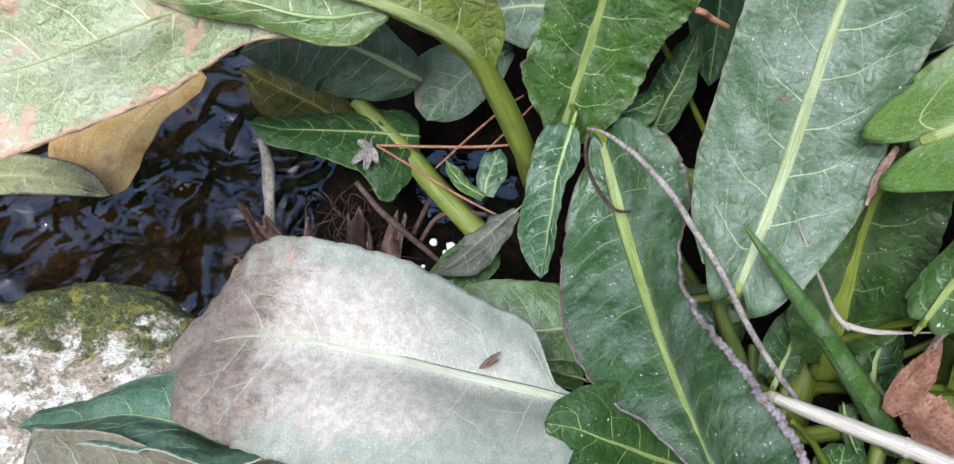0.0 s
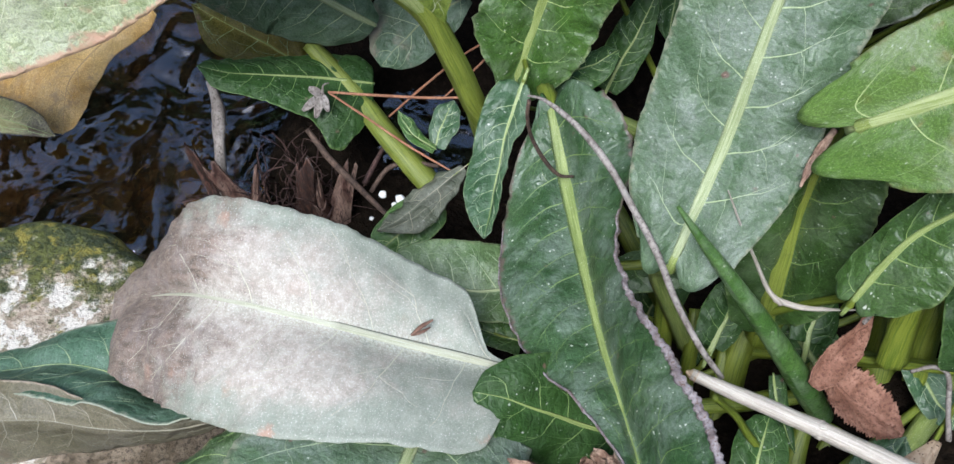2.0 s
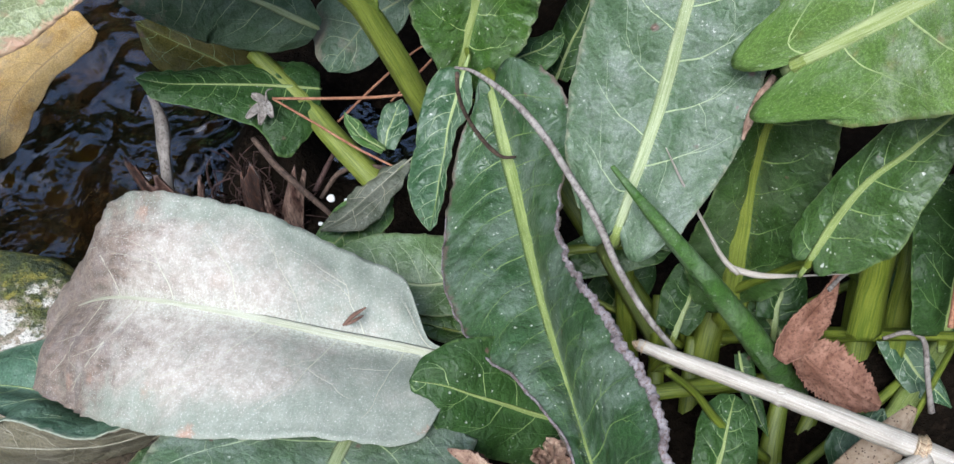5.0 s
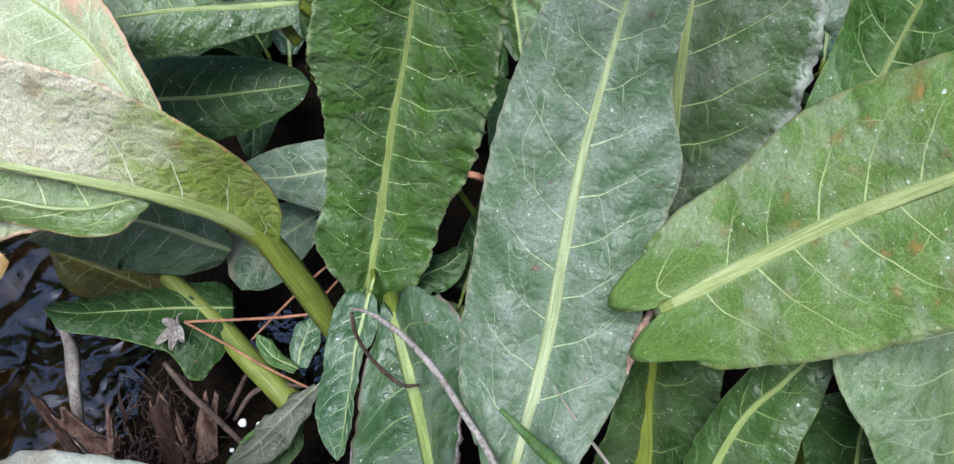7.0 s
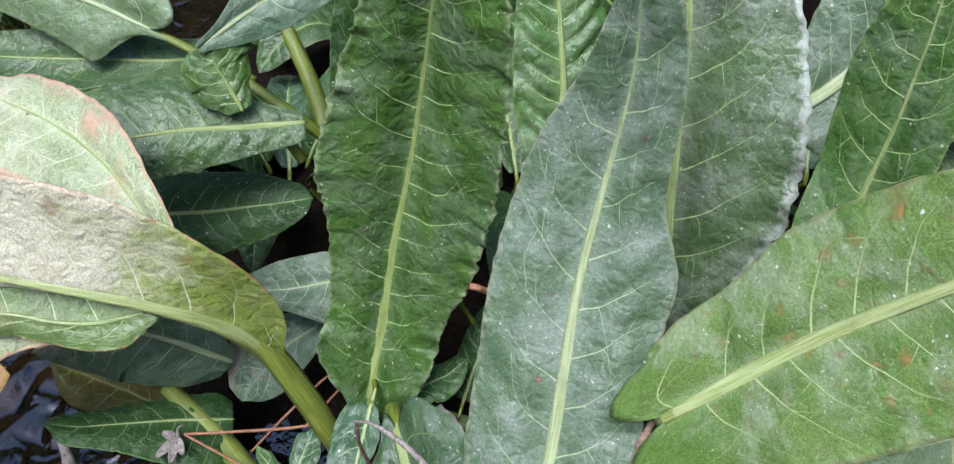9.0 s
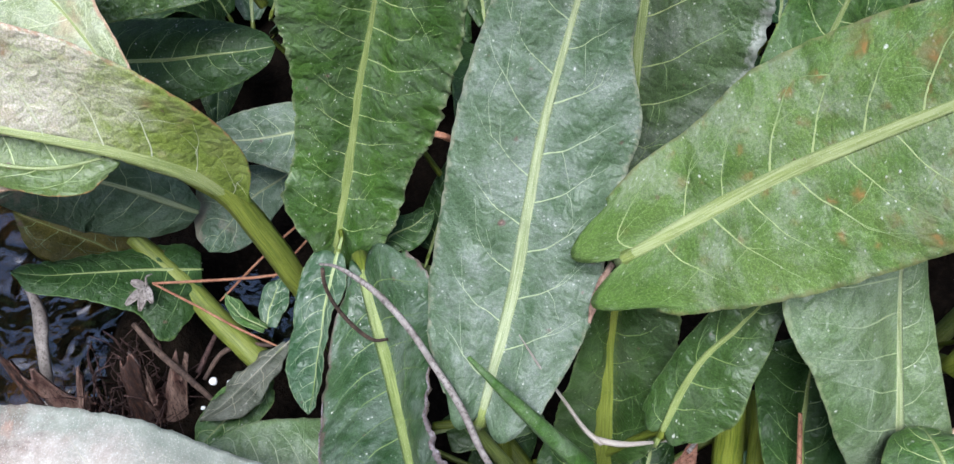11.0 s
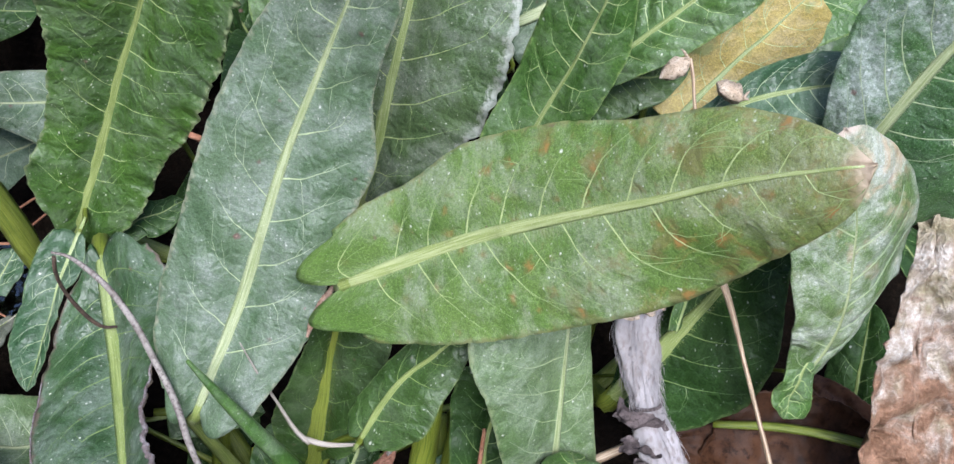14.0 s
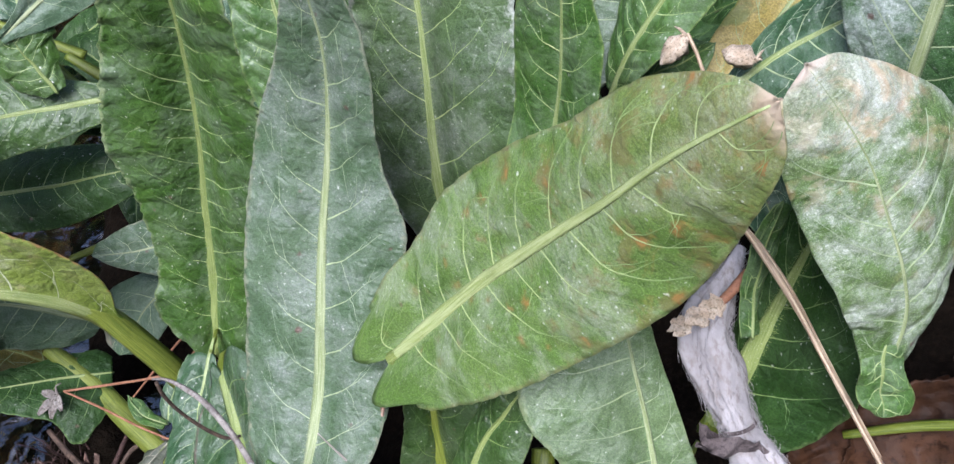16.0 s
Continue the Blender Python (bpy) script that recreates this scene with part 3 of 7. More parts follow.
def glide(points, count):
    """A smooth curve through points, count places at even steps along it."""
    p = np.asarray(points, dtype=float)
    p = np.vstack([2 * p[0] - p[1], p, 2 * p[-1] - p[-2]])
    dense = []
    for i in range(1, len(p) - 2):
        a, b, c, d = p[i - 1:i + 3]
        for s in np.arange(24) / 24.0:
            dense.append(0.5 * (2 * b + (c - a) * s + (2 * a - 5 * b + 4 * c - d) * s * s + (3 * b - a - 3 * c + d) * s ** 3))
    dense.append(p[-2])
    dense = np.array(dense)
    run = np.concatenate([[0], np.cumsum(np.linalg.norm(np.diff(dense, axis=0), axis=1))])
    at = np.linspace(0, run[-1], count)
    return np.stack([np.interp(at, run, dense[:, k]) for k in range(3)], axis=1), run[-1]


def ease(xs, ys, x):
    """Smooth values through (xs, ys) that overshoot nowhere."""
    xs, ys = np.asarray(xs, float), np.asarray(ys, float)
    slope = np.diff(ys) / np.diff(xs)
    m = np.concatenate([[slope[0]], np.where(slope[:-1] * slope[1:] > 0, 2 * slope[:-1] * slope[1:] / (slope[:-1] + slope[1:] + 1e-12), 0), [slope[-1]]])
    i = np.clip(np.searchsorted(xs, x) - 1, 0, len(xs) - 2)
    h = xs[i + 1] - xs[i]
    t = (x - xs[i]) / h
    return (2 * t ** 3 - 3 * t ** 2 + 1) * ys[i] + (t ** 3 - 2 * t ** 2 + t) * h * m[i] + (3 * t ** 2 - 2 * t ** 3) * ys[i + 1] + (t ** 3 - t ** 2) * h * m[i + 1]


def tube_data(points, radii, steps=24, sides=10, ribs=0.0, flat=1.0, wobble=0.0, seed=0, up=(0, 0, 1), beads=0.0):
    """A round or ribbed rod along points; radii are spread along it. Gives verts, faces, uvs."""
    line, length = glide(points, steps + 1)
    r = ease(np.linspace(0, 1, len(radii)), radii, np.linspace(0, 1, steps + 1))
    t = np.gradient(line, axis=0)
    t /= np.linalg.norm(t, axis=1)[:, None]
    ref = np.asarray(up, float)
    verts, uvs, faces = [], [], []
    for i in range(steps + 1):
        side = np.cross(t[i], ref)
        if np.linalg.norm(side) < 0.15:
            side = np.cross(t[i], (0.3, 1, 0.2))
        side /= np.linalg.norm(side)
        top = np.cross(side, t[i])
        for k in range(sides):
            a = 2 * math.pi * k / sides
            rr = r[i] * (1 + ribs * (0.5 + 0.5 * math.cos(a * sides / 2)) - ribs * 0.5)
            if beads:
                rr *= 1 + beads * (abs(math.sin(i * 0.9 + 2.0 * noise.noise(Vector((i * 0.11, seed, 0))))) - 0.6)
            if wobble:
                q = Vector(line[i] * 90) + Vector((seed * 3.1 + math.cos(a), math.sin(a), i * 0.3))
                rr *= 1 + wobble * noise.noise(q)
            verts.append(line[i] + side * math.cos(a) * rr + top * math.sin(a) * rr * flat)
            uvs.append((a * r[i], length * i / steps))
    for i in range(steps):
        for k in range(sides):
            a, b = i * sides + k, i * sides + (k + 1) % sides
            faces.append((a, b, b + sides, a + sides))
    faces.append(tuple(range(sides))[::-1])
    faces.append(tuple(range(steps * sides, (steps + 1) * sides)))
    round_uv = [(math.cos(2 * math.pi * k / sides), i / steps) for i in range(steps + 1) for k in range(sides)]
    return verts, faces, {"metres": uvs, "round": round_uv}


def merge(pieces):
    """Several verts/faces sets as one."""
    verts, faces = [], []
    for v, f in pieces:
        k = len(verts)
        verts += list(v)
        faces += [tuple(i + k for i in q) for q in f]
    return verts, faces


STATIONS = (0, .04, .1, .2, .35, .5, .65, .8, .9, .96, 1)
CROWNS = {}


def plant(label, crown):
    ob = new("dock_plant")
    ob.location = crown
    tagged(ob, label, "dock plant", "dock plants by the stream")
    CROWNS[ob.name] = np.array(crown)
    return ob


leaf_count = 0


def leaf(owner, look_of, label, mid, left, left_lift, right, right_lift, facing, lobe=0.0, rib=2.0, pucker=0.3, ripple=0.5, nv=10, rim=0, spots=0, underside=0, petiole=1, dive=0.03, rib_end=0.985, sweep=1.15, even=0):
    """One dock leaf: blade along its rib (millimetres), half widths and lifts of both wings, quilting between the side veins, a rippled rim, rib, veins and stalk."""
    global leaf_count
    leaf_count += 1
    rng = random.Random(leaf_count)
    key = "rimmed" if rim else "spotted" if spots and look_of == "green" else look_of
    blade_mat = LEAVES[key]
    rows, half = (110, 17) if math.dist(mid[0], mid[-1]) > 90 else (60, 13)
    line, length = glide(np.array(mid) * 0.001, rows + 1)
    t = np.gradient(line, axis=0)
    t /= np.linalg.norm(t, axis=1)[:, None]
    side = np.cross(t, np.array(facing))
    side /= np.linalg.norm(side, axis=1)[:, None]
    up = np.cross(side, t)
    v = np.linspace(0, 1, rows + 1)
    wide = {-1: ease(STATIONS, left, v) * 0.001, 1: ease(STATIONS, right, v) * 0.001}
    tilt = {-1: np.radians(ease((0, .15, .5, .85, 1), [left_lift[0], *left_lift, left_lift[2]], v)), 1: np.radians(ease((0, .15, .5, .85, 1), [right_lift[0], *right_lift, right_lift[2]], v))}
    phase = [rng.uniform(0, 50) for _ in range(3)]
    lobe *= 0.001

    def slant(i, u):
        w = max(wide[1 if u >= 0 else -1][i], 1e-5)
        return sweep * (0.35 * abs(u) + 0.40 * u * u) * w / length

    def surface(f, u, lift=0.0):
        """The blade at f along it (0 to 1) and u across (-1 to 1)."""
        i = min(int(f * rows), rows - 1)
        s = f * rows - i
        g = 1 if u >= 0 else -1
        a = abs(u)
        w = wide[g][i] * (1 - s) + wide[g][i + 1] * s
        q = tilt[g][i] * (1 - s) + tilt[g][i + 1] * s
        p = line[i] * (1 - s) + line[i + 1] * s
        out = side[i] * g * math.cos(q) + up[i] * math.sin(q)
        n = up[i] * math.cos(q) - side[i] * g * math.sin(q)
        # wings rise from the rib and level out
        bow = 0.09 * w * math.sin(math.pi * a) ** 1.6 * (1 if not underside else -0.6)
        cell = nv * (f - slant(i, u)) + phase[0] + (0.5 if u < 0 else 0.0)
        quilt = (0.12 + pucker) * 0.0019 * (abs(math.sin(math.pi * cell)) - 0.5) * math.sin(math.pi * min(1, a * 1.05)) * min(1, w / 0.012)
        c = Vector((f * length * 70 + phase[1], u * w * 70, phase[2]))
        lump = 0.0009 * noise.noise(c) + 0.0016 * noise.noise(c * 0.35)
        wave = ripple * 0.0013 * a ** 4 * (noise.noise(Vector((f * length * 130 + phase[2], g * 9.0, phase[0]))) * 1.6 + noise.noise(Vector((f * length * 300, g * 5.0, phase[1]))) * 0.6)
        rim_cut = 1 + 0.03 * min(ripple, 2.2) * a ** 6 * noise.noise(Vector((f * length * 220 + phase[0], g * 3.0, 7.0)))
        p = p + out * w * a * rim_cut + n * (bow + quilt + lump * min(1, a * 4) + wave + lift)
        if lobe > 0 and f < 0.16:
            k = (1 - f / 0.16) ** 2
            p = p - t[0] * lobe * k * math.sin(math.pi * min(1, a * 1.15)) ** 0.7
        return p, w

    verts, metres, blade, faces = [], [], [], []
    for i in range(rows + 1):
        for j in range(-half, half + 1):
            u = j / half
            u = math.copysign(abs(u) ** 0.9, u)
            p, w = surface(v[i], u)
            verts.append(p)
            metres.append((u * w, v[i] * length))
            blade.append((u, v[i]))
    n = 2 * half + 1
    for i in range(rows):
        for j in range(n - 1):
            a = i * n + j
            faces.append((a, a + n, a + n + 1, a + 1))
    origin = line[0]
    ob = link("leaf", verts, faces, blade_mat, owner, label, uvs={"metres": metres, "blade": blade}, origin=origin)
    # thickness below the upper skin
    thick = ob.modifiers.new("thickness", "SOLIDIFY")
    thick.thickness, thick.offset = 0.0005, -1.0 if turned_to(verts, faces, facing) else 1.0
    # rib: a tapering ridge, flattened on the blade
    pale = look_of in ("bleached",)
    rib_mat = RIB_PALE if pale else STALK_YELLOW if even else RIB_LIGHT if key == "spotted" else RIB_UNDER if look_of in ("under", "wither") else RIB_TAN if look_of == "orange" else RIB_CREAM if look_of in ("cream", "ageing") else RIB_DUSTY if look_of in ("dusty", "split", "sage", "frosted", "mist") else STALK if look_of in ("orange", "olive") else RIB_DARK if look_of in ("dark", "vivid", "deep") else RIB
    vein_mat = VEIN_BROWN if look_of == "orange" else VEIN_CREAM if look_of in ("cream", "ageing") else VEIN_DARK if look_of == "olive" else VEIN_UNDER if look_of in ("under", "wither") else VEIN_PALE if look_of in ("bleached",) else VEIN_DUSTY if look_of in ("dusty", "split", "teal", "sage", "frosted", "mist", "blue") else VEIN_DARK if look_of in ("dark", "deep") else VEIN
    r0 = rib * 0.001
    ridge = [surface(f, 0.0)[0] + up[int(f * rows)] * (0.06 if pale else 0.14) * r0 * (1 - f) for f in np.linspace(0, rib_end, 30)]
    stub = 0.001 if petiole else 0.0001
    ridge = [ridge[0] - t[0] * 11 * stub - up[0] * r0 * 1.1, ridge[0] - t[0] * 5 * stub - up[0] * r0 * 0.4] + ridge
    data = tube_data(ridge, [r0 * k for k in ((0.5, 1, 1, 0.95, 0.8, 0.4) if even else (0.5, 1, 0.82, 0.56, 0.34, 0.12))], 44, 14, 0.14, 0.10 if pale else 0.20, up=facing)
    link("midrib", data[0], data[1], rib_mat, ob, "pale green raised midrib" if not pale else "whitish raised midrib", uvs=data[2], origin=origin)
    # short pale hairs that fringe a stout rib
    if rib >= 2.5 and not underside:
        hv, hf = [], []
        for _ in range(520):
            f, g = rng.uniform(0.02, 0.85), rng.choice((-1, 1))
            i = int(f * rows)
            half_rib = r0 * (1 - 0.75 * f) * rng.uniform(0.6, 1.0)
            p = surface(f, g * min(0.9, half_rib / max(wide[g][i], 1e-4)), 0.0003)[0]
            d = side[i] * g * rng.uniform(0.5, 1.0) + up[i] * rng.uniform(0.1, 0.7) + t[i] * rng.uniform(-0.2, 0.6)
            k = len(hv)
            hv += [p - t[i] * 0.00007, p + t[i] * 0.00007, p + d * rng.uniform(0.0010, 0.0024)]
            hf.append((k, k + 1, k + 2))
        tagged(link("rib_hair", hv, hf, rib_mat, ob, "short pale hairs along the rib", origin=origin), kind="stuff")
    # side veins, forking towards the rim
    vv, vf, vm, vb = [], [], [], []

    def vein(f0, u0, f1, u1, r_a, r_b, bend, fade0):
        steps = 12
        first = len(vv)
        p0, p1 = rng.uniform(0, 6.28), rng.uniform(0, 6.28)
        jit = [1.1 * math.sin(0.55 * k + p0) - 1.1 * math.sin(p0) + 0.5 * math.sin(1.3 * k + p1) - 0.5 * math.sin(p1) for k in range(steps + 1)]
        pts = []
        for k in range(steps + 1):
            s = k / steps
            u = u0 + (u1 - u0) * s
            f = f0 + (f1 - f0) * (s * (1 - bend) + bend * s * s) + 0.035 / max(nv, 5) * jit[k] * min(1.0, 2 * s)
            f, u = min(max(f, 0.004), 0.99), min(max(u, -0.97), 0.97)
            pts.append((f, u))
        for k, (f, u) in enumerate(pts):
            s = k / steps
            f2, u2 = pts[min(k + 1, steps)]
            f1_, u1_ = pts[max(k - 1, 0)]
            p, w = surface(f, u)
            ahead = surface(f2, u2)[0] - surface(f1_, u1_)[0]
            i = min(int(f * rows), rows)
            g = 1 if u >= 0 else -1
            nn = up[i] * math.cos(tilt[g][i]) - side[i] * g * math.sin(tilt[g][i])
            across = np.cross(ahead, nn)
            across /= np.linalg.norm(across) + 1e-9
            r = r_a + (r_b - r_a) * s
            for off, h in ((-1, -0.00005), (0, 0.00015 + r * 0.2), (1, -0.00005)):
                vv.append(p + across * off * r + nn * h)
                vm.append((u * w + off * r, f * length))
                vb.append((off, fade0 + (1 - fade0) * s))
        for k in range(steps):
            for c in (0, 1):
                a = first + 3 * k + c
                vf.append((a, a + 1, a + 4, a + 3))
        return pts

    for g in (-1, 1):
        offset = (-phase[0] - (0.5 if g < 0 else 0.0)) % 1.0
        for c in range(nv + 1):
            f0 = (c + offset + rng.uniform(-0.07, 0.07)) / nv
            if not 0.02 < f0 < 0.93:
                continue
            i = int(f0 * rows)
            w = wide[g][i]
            if w < 0.0035 or ((pale or look_of == "frosted") and f0 > 0.62):
                continue
            reach = rng.uniform(0.72, 0.93)
            run = slant(i, reach) * rng.uniform(0.95, 1.1)
            thickness = min(0.00046, 0.00015 + w * 0.010) * rng.uniform(0.6, 1.1) * (0.75 if pale else 1.0)
            pts = vein(f0, 0.02 * g, f0 + run, reach * g, thickness, 0.00012, 0.53, 0.0)
            for _ in range(rng.choice((1, 2, 2))):
                k = rng.randint(4, 9)
                f1, u1 = pts[k]
                d = rng.choice((-1, 1, 1))
                vein(f1, u1, f1 + d * rng.uniform(0.45, 0.95) / nv, u1 + g * rng.uniform(0.06, 0.24), 0.00021, 0.00008, 0.55, 0.6)
    if vv:
        tagged(link("vein_network", vv, vf, vein_mat, ob, "pale branching side veins", uvs={"metres": vm, "blade": vb}, origin=origin), kind="stuff")
    if rim:
        for g, ends in ((1, (0.22, 0.96)), (-1, (0.30, 0.97))):
            edge = [surface(f, 0.985 * g, 0.0006)[0] for f in np.linspace(ends[0], ends[1], 34)]
            data = tube_data(edge, [0.0003, *(r * (0.28 if g > 0 else 0.95) for r in (0.0010, 0.0014, 0.0018, 0.0016)), 0.0005], 190, 9, 0.0, 0.6, 0.5, leaf_count, up=facing, beads=0.55)
            link("curled_rim", data[0], data[1], CURL, ob, "lumpy purple-grey curled rim", uvs=data[2], origin=origin)
    if petiole:
        crown = CROWNS[owner.name] + np.array([rng.uniform(-0.012, 0.012), rng.uniform(-0.012, 0.012), -0.02])
        base = line[0] - up[0] * r0 * 0.2
        gap = np.linalg.norm(crown - base)
        near = base - t[0] * min(0.2 * gap, 0.009) - up[0] * 0.003
        far = base - t[0] * min(0.4 * gap, 0.018) - up[0] * min(0.5 * gap, dive)
        data = tube_data([base + t[0] * 0.014 - up[0] * r0 * 0.5, base - up[0] * r0 * 0.25, near, far, 0.4 * far + 0.6 * crown, crown], [r0 * 0.7, r0 * 1.0, r0 * 1.1, r0 * 1.3, r0 * 1.6], 26, 12, 0.22, 0.6, up=facing)
        link("petiole", data[0], data[1], STALK_PALE if rib >= 2.9 and look_of not in ("deep", "dark") else STALK, ob, "ribbed yellow-green leaf stalk", uvs=data[2], origin=origin)
    return ob


def turned_to(verts, faces, facing):
    """Whether the faces of a blade look towards facing."""
    total = 0.0
    for f in faces[::37]:
        a, b, c = (np.asarray(verts[k]) for k in f[:3])
        total += float(np.dot(np.cross(b - a, c - a), facing))
    return total > 0


def stick(name, label, category, points, radii, material, parent=None, sides=9, steps=30, wobble=0.12, flat=1.0, group=""):
    """A twig, straw or root: points in millimetres, radii in millimetres."""
    data = tube_data(np.array(points, float) * 0.001, [0.001 * r for r in radii], steps, sides, 0.0, flat, wobble, len(label))
    ob = link(name, data[0], data[1], material, parent, label if parent else "", uvs=data[2], origin=np.array(points[0]) * 0.001)
    return ob if parent else tagged(ob, label, category, group)


# ---- ground, stream ----
def ground_height(x, y):
    soil = 0.022 + 0.40 * max(0.0, x - 0.10) * (1 if x < 0.5 else 0) + (0.16 if x >= 0.5 else 0.0)
    soil += 0.05 * max(0.0, min(1.0, (y - 0.52) / 0.4)) * (1 if x > -0.1 else 0.2)
    bank = -0.105 + 0.10 * max(0.0, 0.30 - y) * -1 + 0.03 * noise.noise(Vector((0, y * 9, 3)))
    k = min(1.0, max(0.0, (x - bank + 0.03) / 0.06))
    k = k * k * (3 - 2 * k)
    far_bank = min(1.0, max(0.0, (-x - 0.75) / 0.25))
    z = -0.045 * (1 - k) * (1 - far_bank) + soil * k + 0.06 * far_bank
    d = math.hypot((x + 0.005) / 0.055, (y - 0.415) / 0.05)
    z -= 0.05 * max(0.0, 1 - d) ** 0.7
    near = math.exp(-(x * x + (y - 0.4) ** 2) / 1.5)
    q = Vector((x, y, 0))
    return z + near * (0.010 * noise.noise(q * 28) + 0.005 * noise.noise(q * 80) + 0.002 * noise.noise(q * 210)) + (1 - near) * 0.2 * noise.noise(q * 0.4)


def sheet(name, xs, ys, height, material, label, kind="structure", category="ground"):
    verts = [(x, y, height(x, y)) for y in ys for x in xs]
    n = len(xs)
    faces = [(j * n + i, j * n + i + 1, (j + 1) * n + i + 1, (j + 1) * n + i) for j in range(len(ys) - 1) for i in range(n - 1)]
    return tagged(link(name, verts, faces, material), label, category, kind=kind)


spread = [math.sinh(s) / math.sinh(6.2) * 60 for s in np.linspace(-6.2, 6.2, 300)]
sheet("ground", [0.05 + s for s in spread], [0.38 + s for s in spread], ground_height, SOIL, "wet soil, darkened for shade, sloping into a shallow stream bed")

sheet("stream_bed", list(np.linspace(-0.95, -0.13, 160)), [*np.linspace(-2.0, 0.09, 50), *np.linspace(0.10, 1.3, 200), *np.linspace(1.33, 2.9, 40)], lambda x, y: ground_height(x, y) + 0.004, BED, "brown stony bed of the stream", category="stream bed")


def ripples(x, y):
    q = Vector((x * 36, y * 20, 0))
    return 0.002 + 0.0055 * noise.noise(q) + 0.0032 * noise.noise(q * 2.3) + 0.0010 * noise.noise(q * 5.1) + 0.0006 * math.sin(x * 120 + y * 60 + 3 * noise.noise(q * 0.5))


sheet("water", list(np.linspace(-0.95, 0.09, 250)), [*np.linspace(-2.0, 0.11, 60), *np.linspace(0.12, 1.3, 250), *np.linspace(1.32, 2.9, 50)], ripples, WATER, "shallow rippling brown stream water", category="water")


# steep unseen bank ring, added to block low sky light and shape reflections
def sky_block_place(turn, s):
    q = Vector((math.cos(turn) * 3.0, math.sin(turn) * 3.0, s * 4.0))
    tall = 1.5 + 1.3 * max(0.0, math.sin(turn - 0.15)) ** 0.7 - 0.5 * math.exp(-((turn - 2.1) / 0.35) ** 2) + 0.5 * noise.noise(q * 0.8) + 0.5 * noise.noise(q * 2.5) * s
    r = 2.4 + 0.5 * s + 0.35 * noise.noise(q) + 0.14 * noise.noise(q * 4)
    return (0.1 + r * math.cos(turn), 0.3 + r * math.sin(turn), tall * s + 0.2 * s * noise.noise(q * 5) - 0.15)


turns, steps = [2 * math.pi * k / 180 for k in range(180)], list(np.linspace(0, 1, 36))
tagged(link("backdrop", [sky_block_place(a, s) for s in steps for a in turns], [(j * 180 + i, j * 180 + (i + 1) % 180, (j + 1) * 180 + (i + 1) % 180, (j + 1) * 180 + i) for j in range(35) for i in range(180)], SKY_BLOCK),
       "unseen dark ring added round the stream to block low sky", "bank", kind="structure")


def rock(label, centre, size, turn, seed, material):
    """A worn stone: a rounded block with lumps and pits."""
    verts, faces = [], []
    rings, seg = 48, 72
    m = pose(0, 0, 0, 0, 0, turn)
    for i in range(rings + 1):
        a = math.pi * i / rings - math.pi / 2
        for j in range(seg):
            b = 2 * math.pi * j / seg
            d = Vector((math.cos(a) * math.cos(b), math.cos(a) * math.sin(b), math.sin(a)))
            block = (abs(d.x) ** 4 + abs(d.y) ** 4 + abs(d.z) ** 4) ** -0.25
            p = Vector((d.x * size[0], d.y * size[1], d.z * size[2])) * block
            q = p * 22 + Vector((seed, 0, 0))
            p += d * (0.010 * noise.noise(q) + 0.004 * noise.noise(q * 3) + 0.0016 * noise.noise(q * 9))
            verts.append(m @ p + Vector(centre))
    for i in range(rings):
        for j in range(seg):
            a, b = i * seg + j, i * seg + (j + 1) % seg
            faces.append((a, b, b + seg, a + seg))
    return tagged(link("rock", verts, faces, material, origin=centre), label, "rock")


rock("pale lichened rock with dark green moss at the water", (-0.285, 0.235, -0.012), (0.125, 0.085, 0.036), 8, 3.0, ROCK)

rock("low brown wet stone at the water's edge", (-0.165, 0.165, -0.004), (0.075, 0.05, 0.020), -12, 8.0, STONE)

# ---- dock plants ----
front = plant("dock plant with bleached and blue-green leaves on wet soil", (0.115, 0.135, 0.06))
centre = plant("dock plant with large dusty green leaves and ribbed stalks", (0.155, 0.235, 0.07))
left = plant("ageing dock plant with yellow leaves hanging over the stream", (0.035, 0.345, 0.045))
back_plant = plant("dock plant with upright dark quilted leaves", (0.15, 0.37, 0.07))
right = plant("dock plant with frosted and dark leaves among dead ones", (0.33, 0.26, 0.13))
far = plant("dock plant with shaded leaves behind the others", (0.05, 0.51, 0.06))

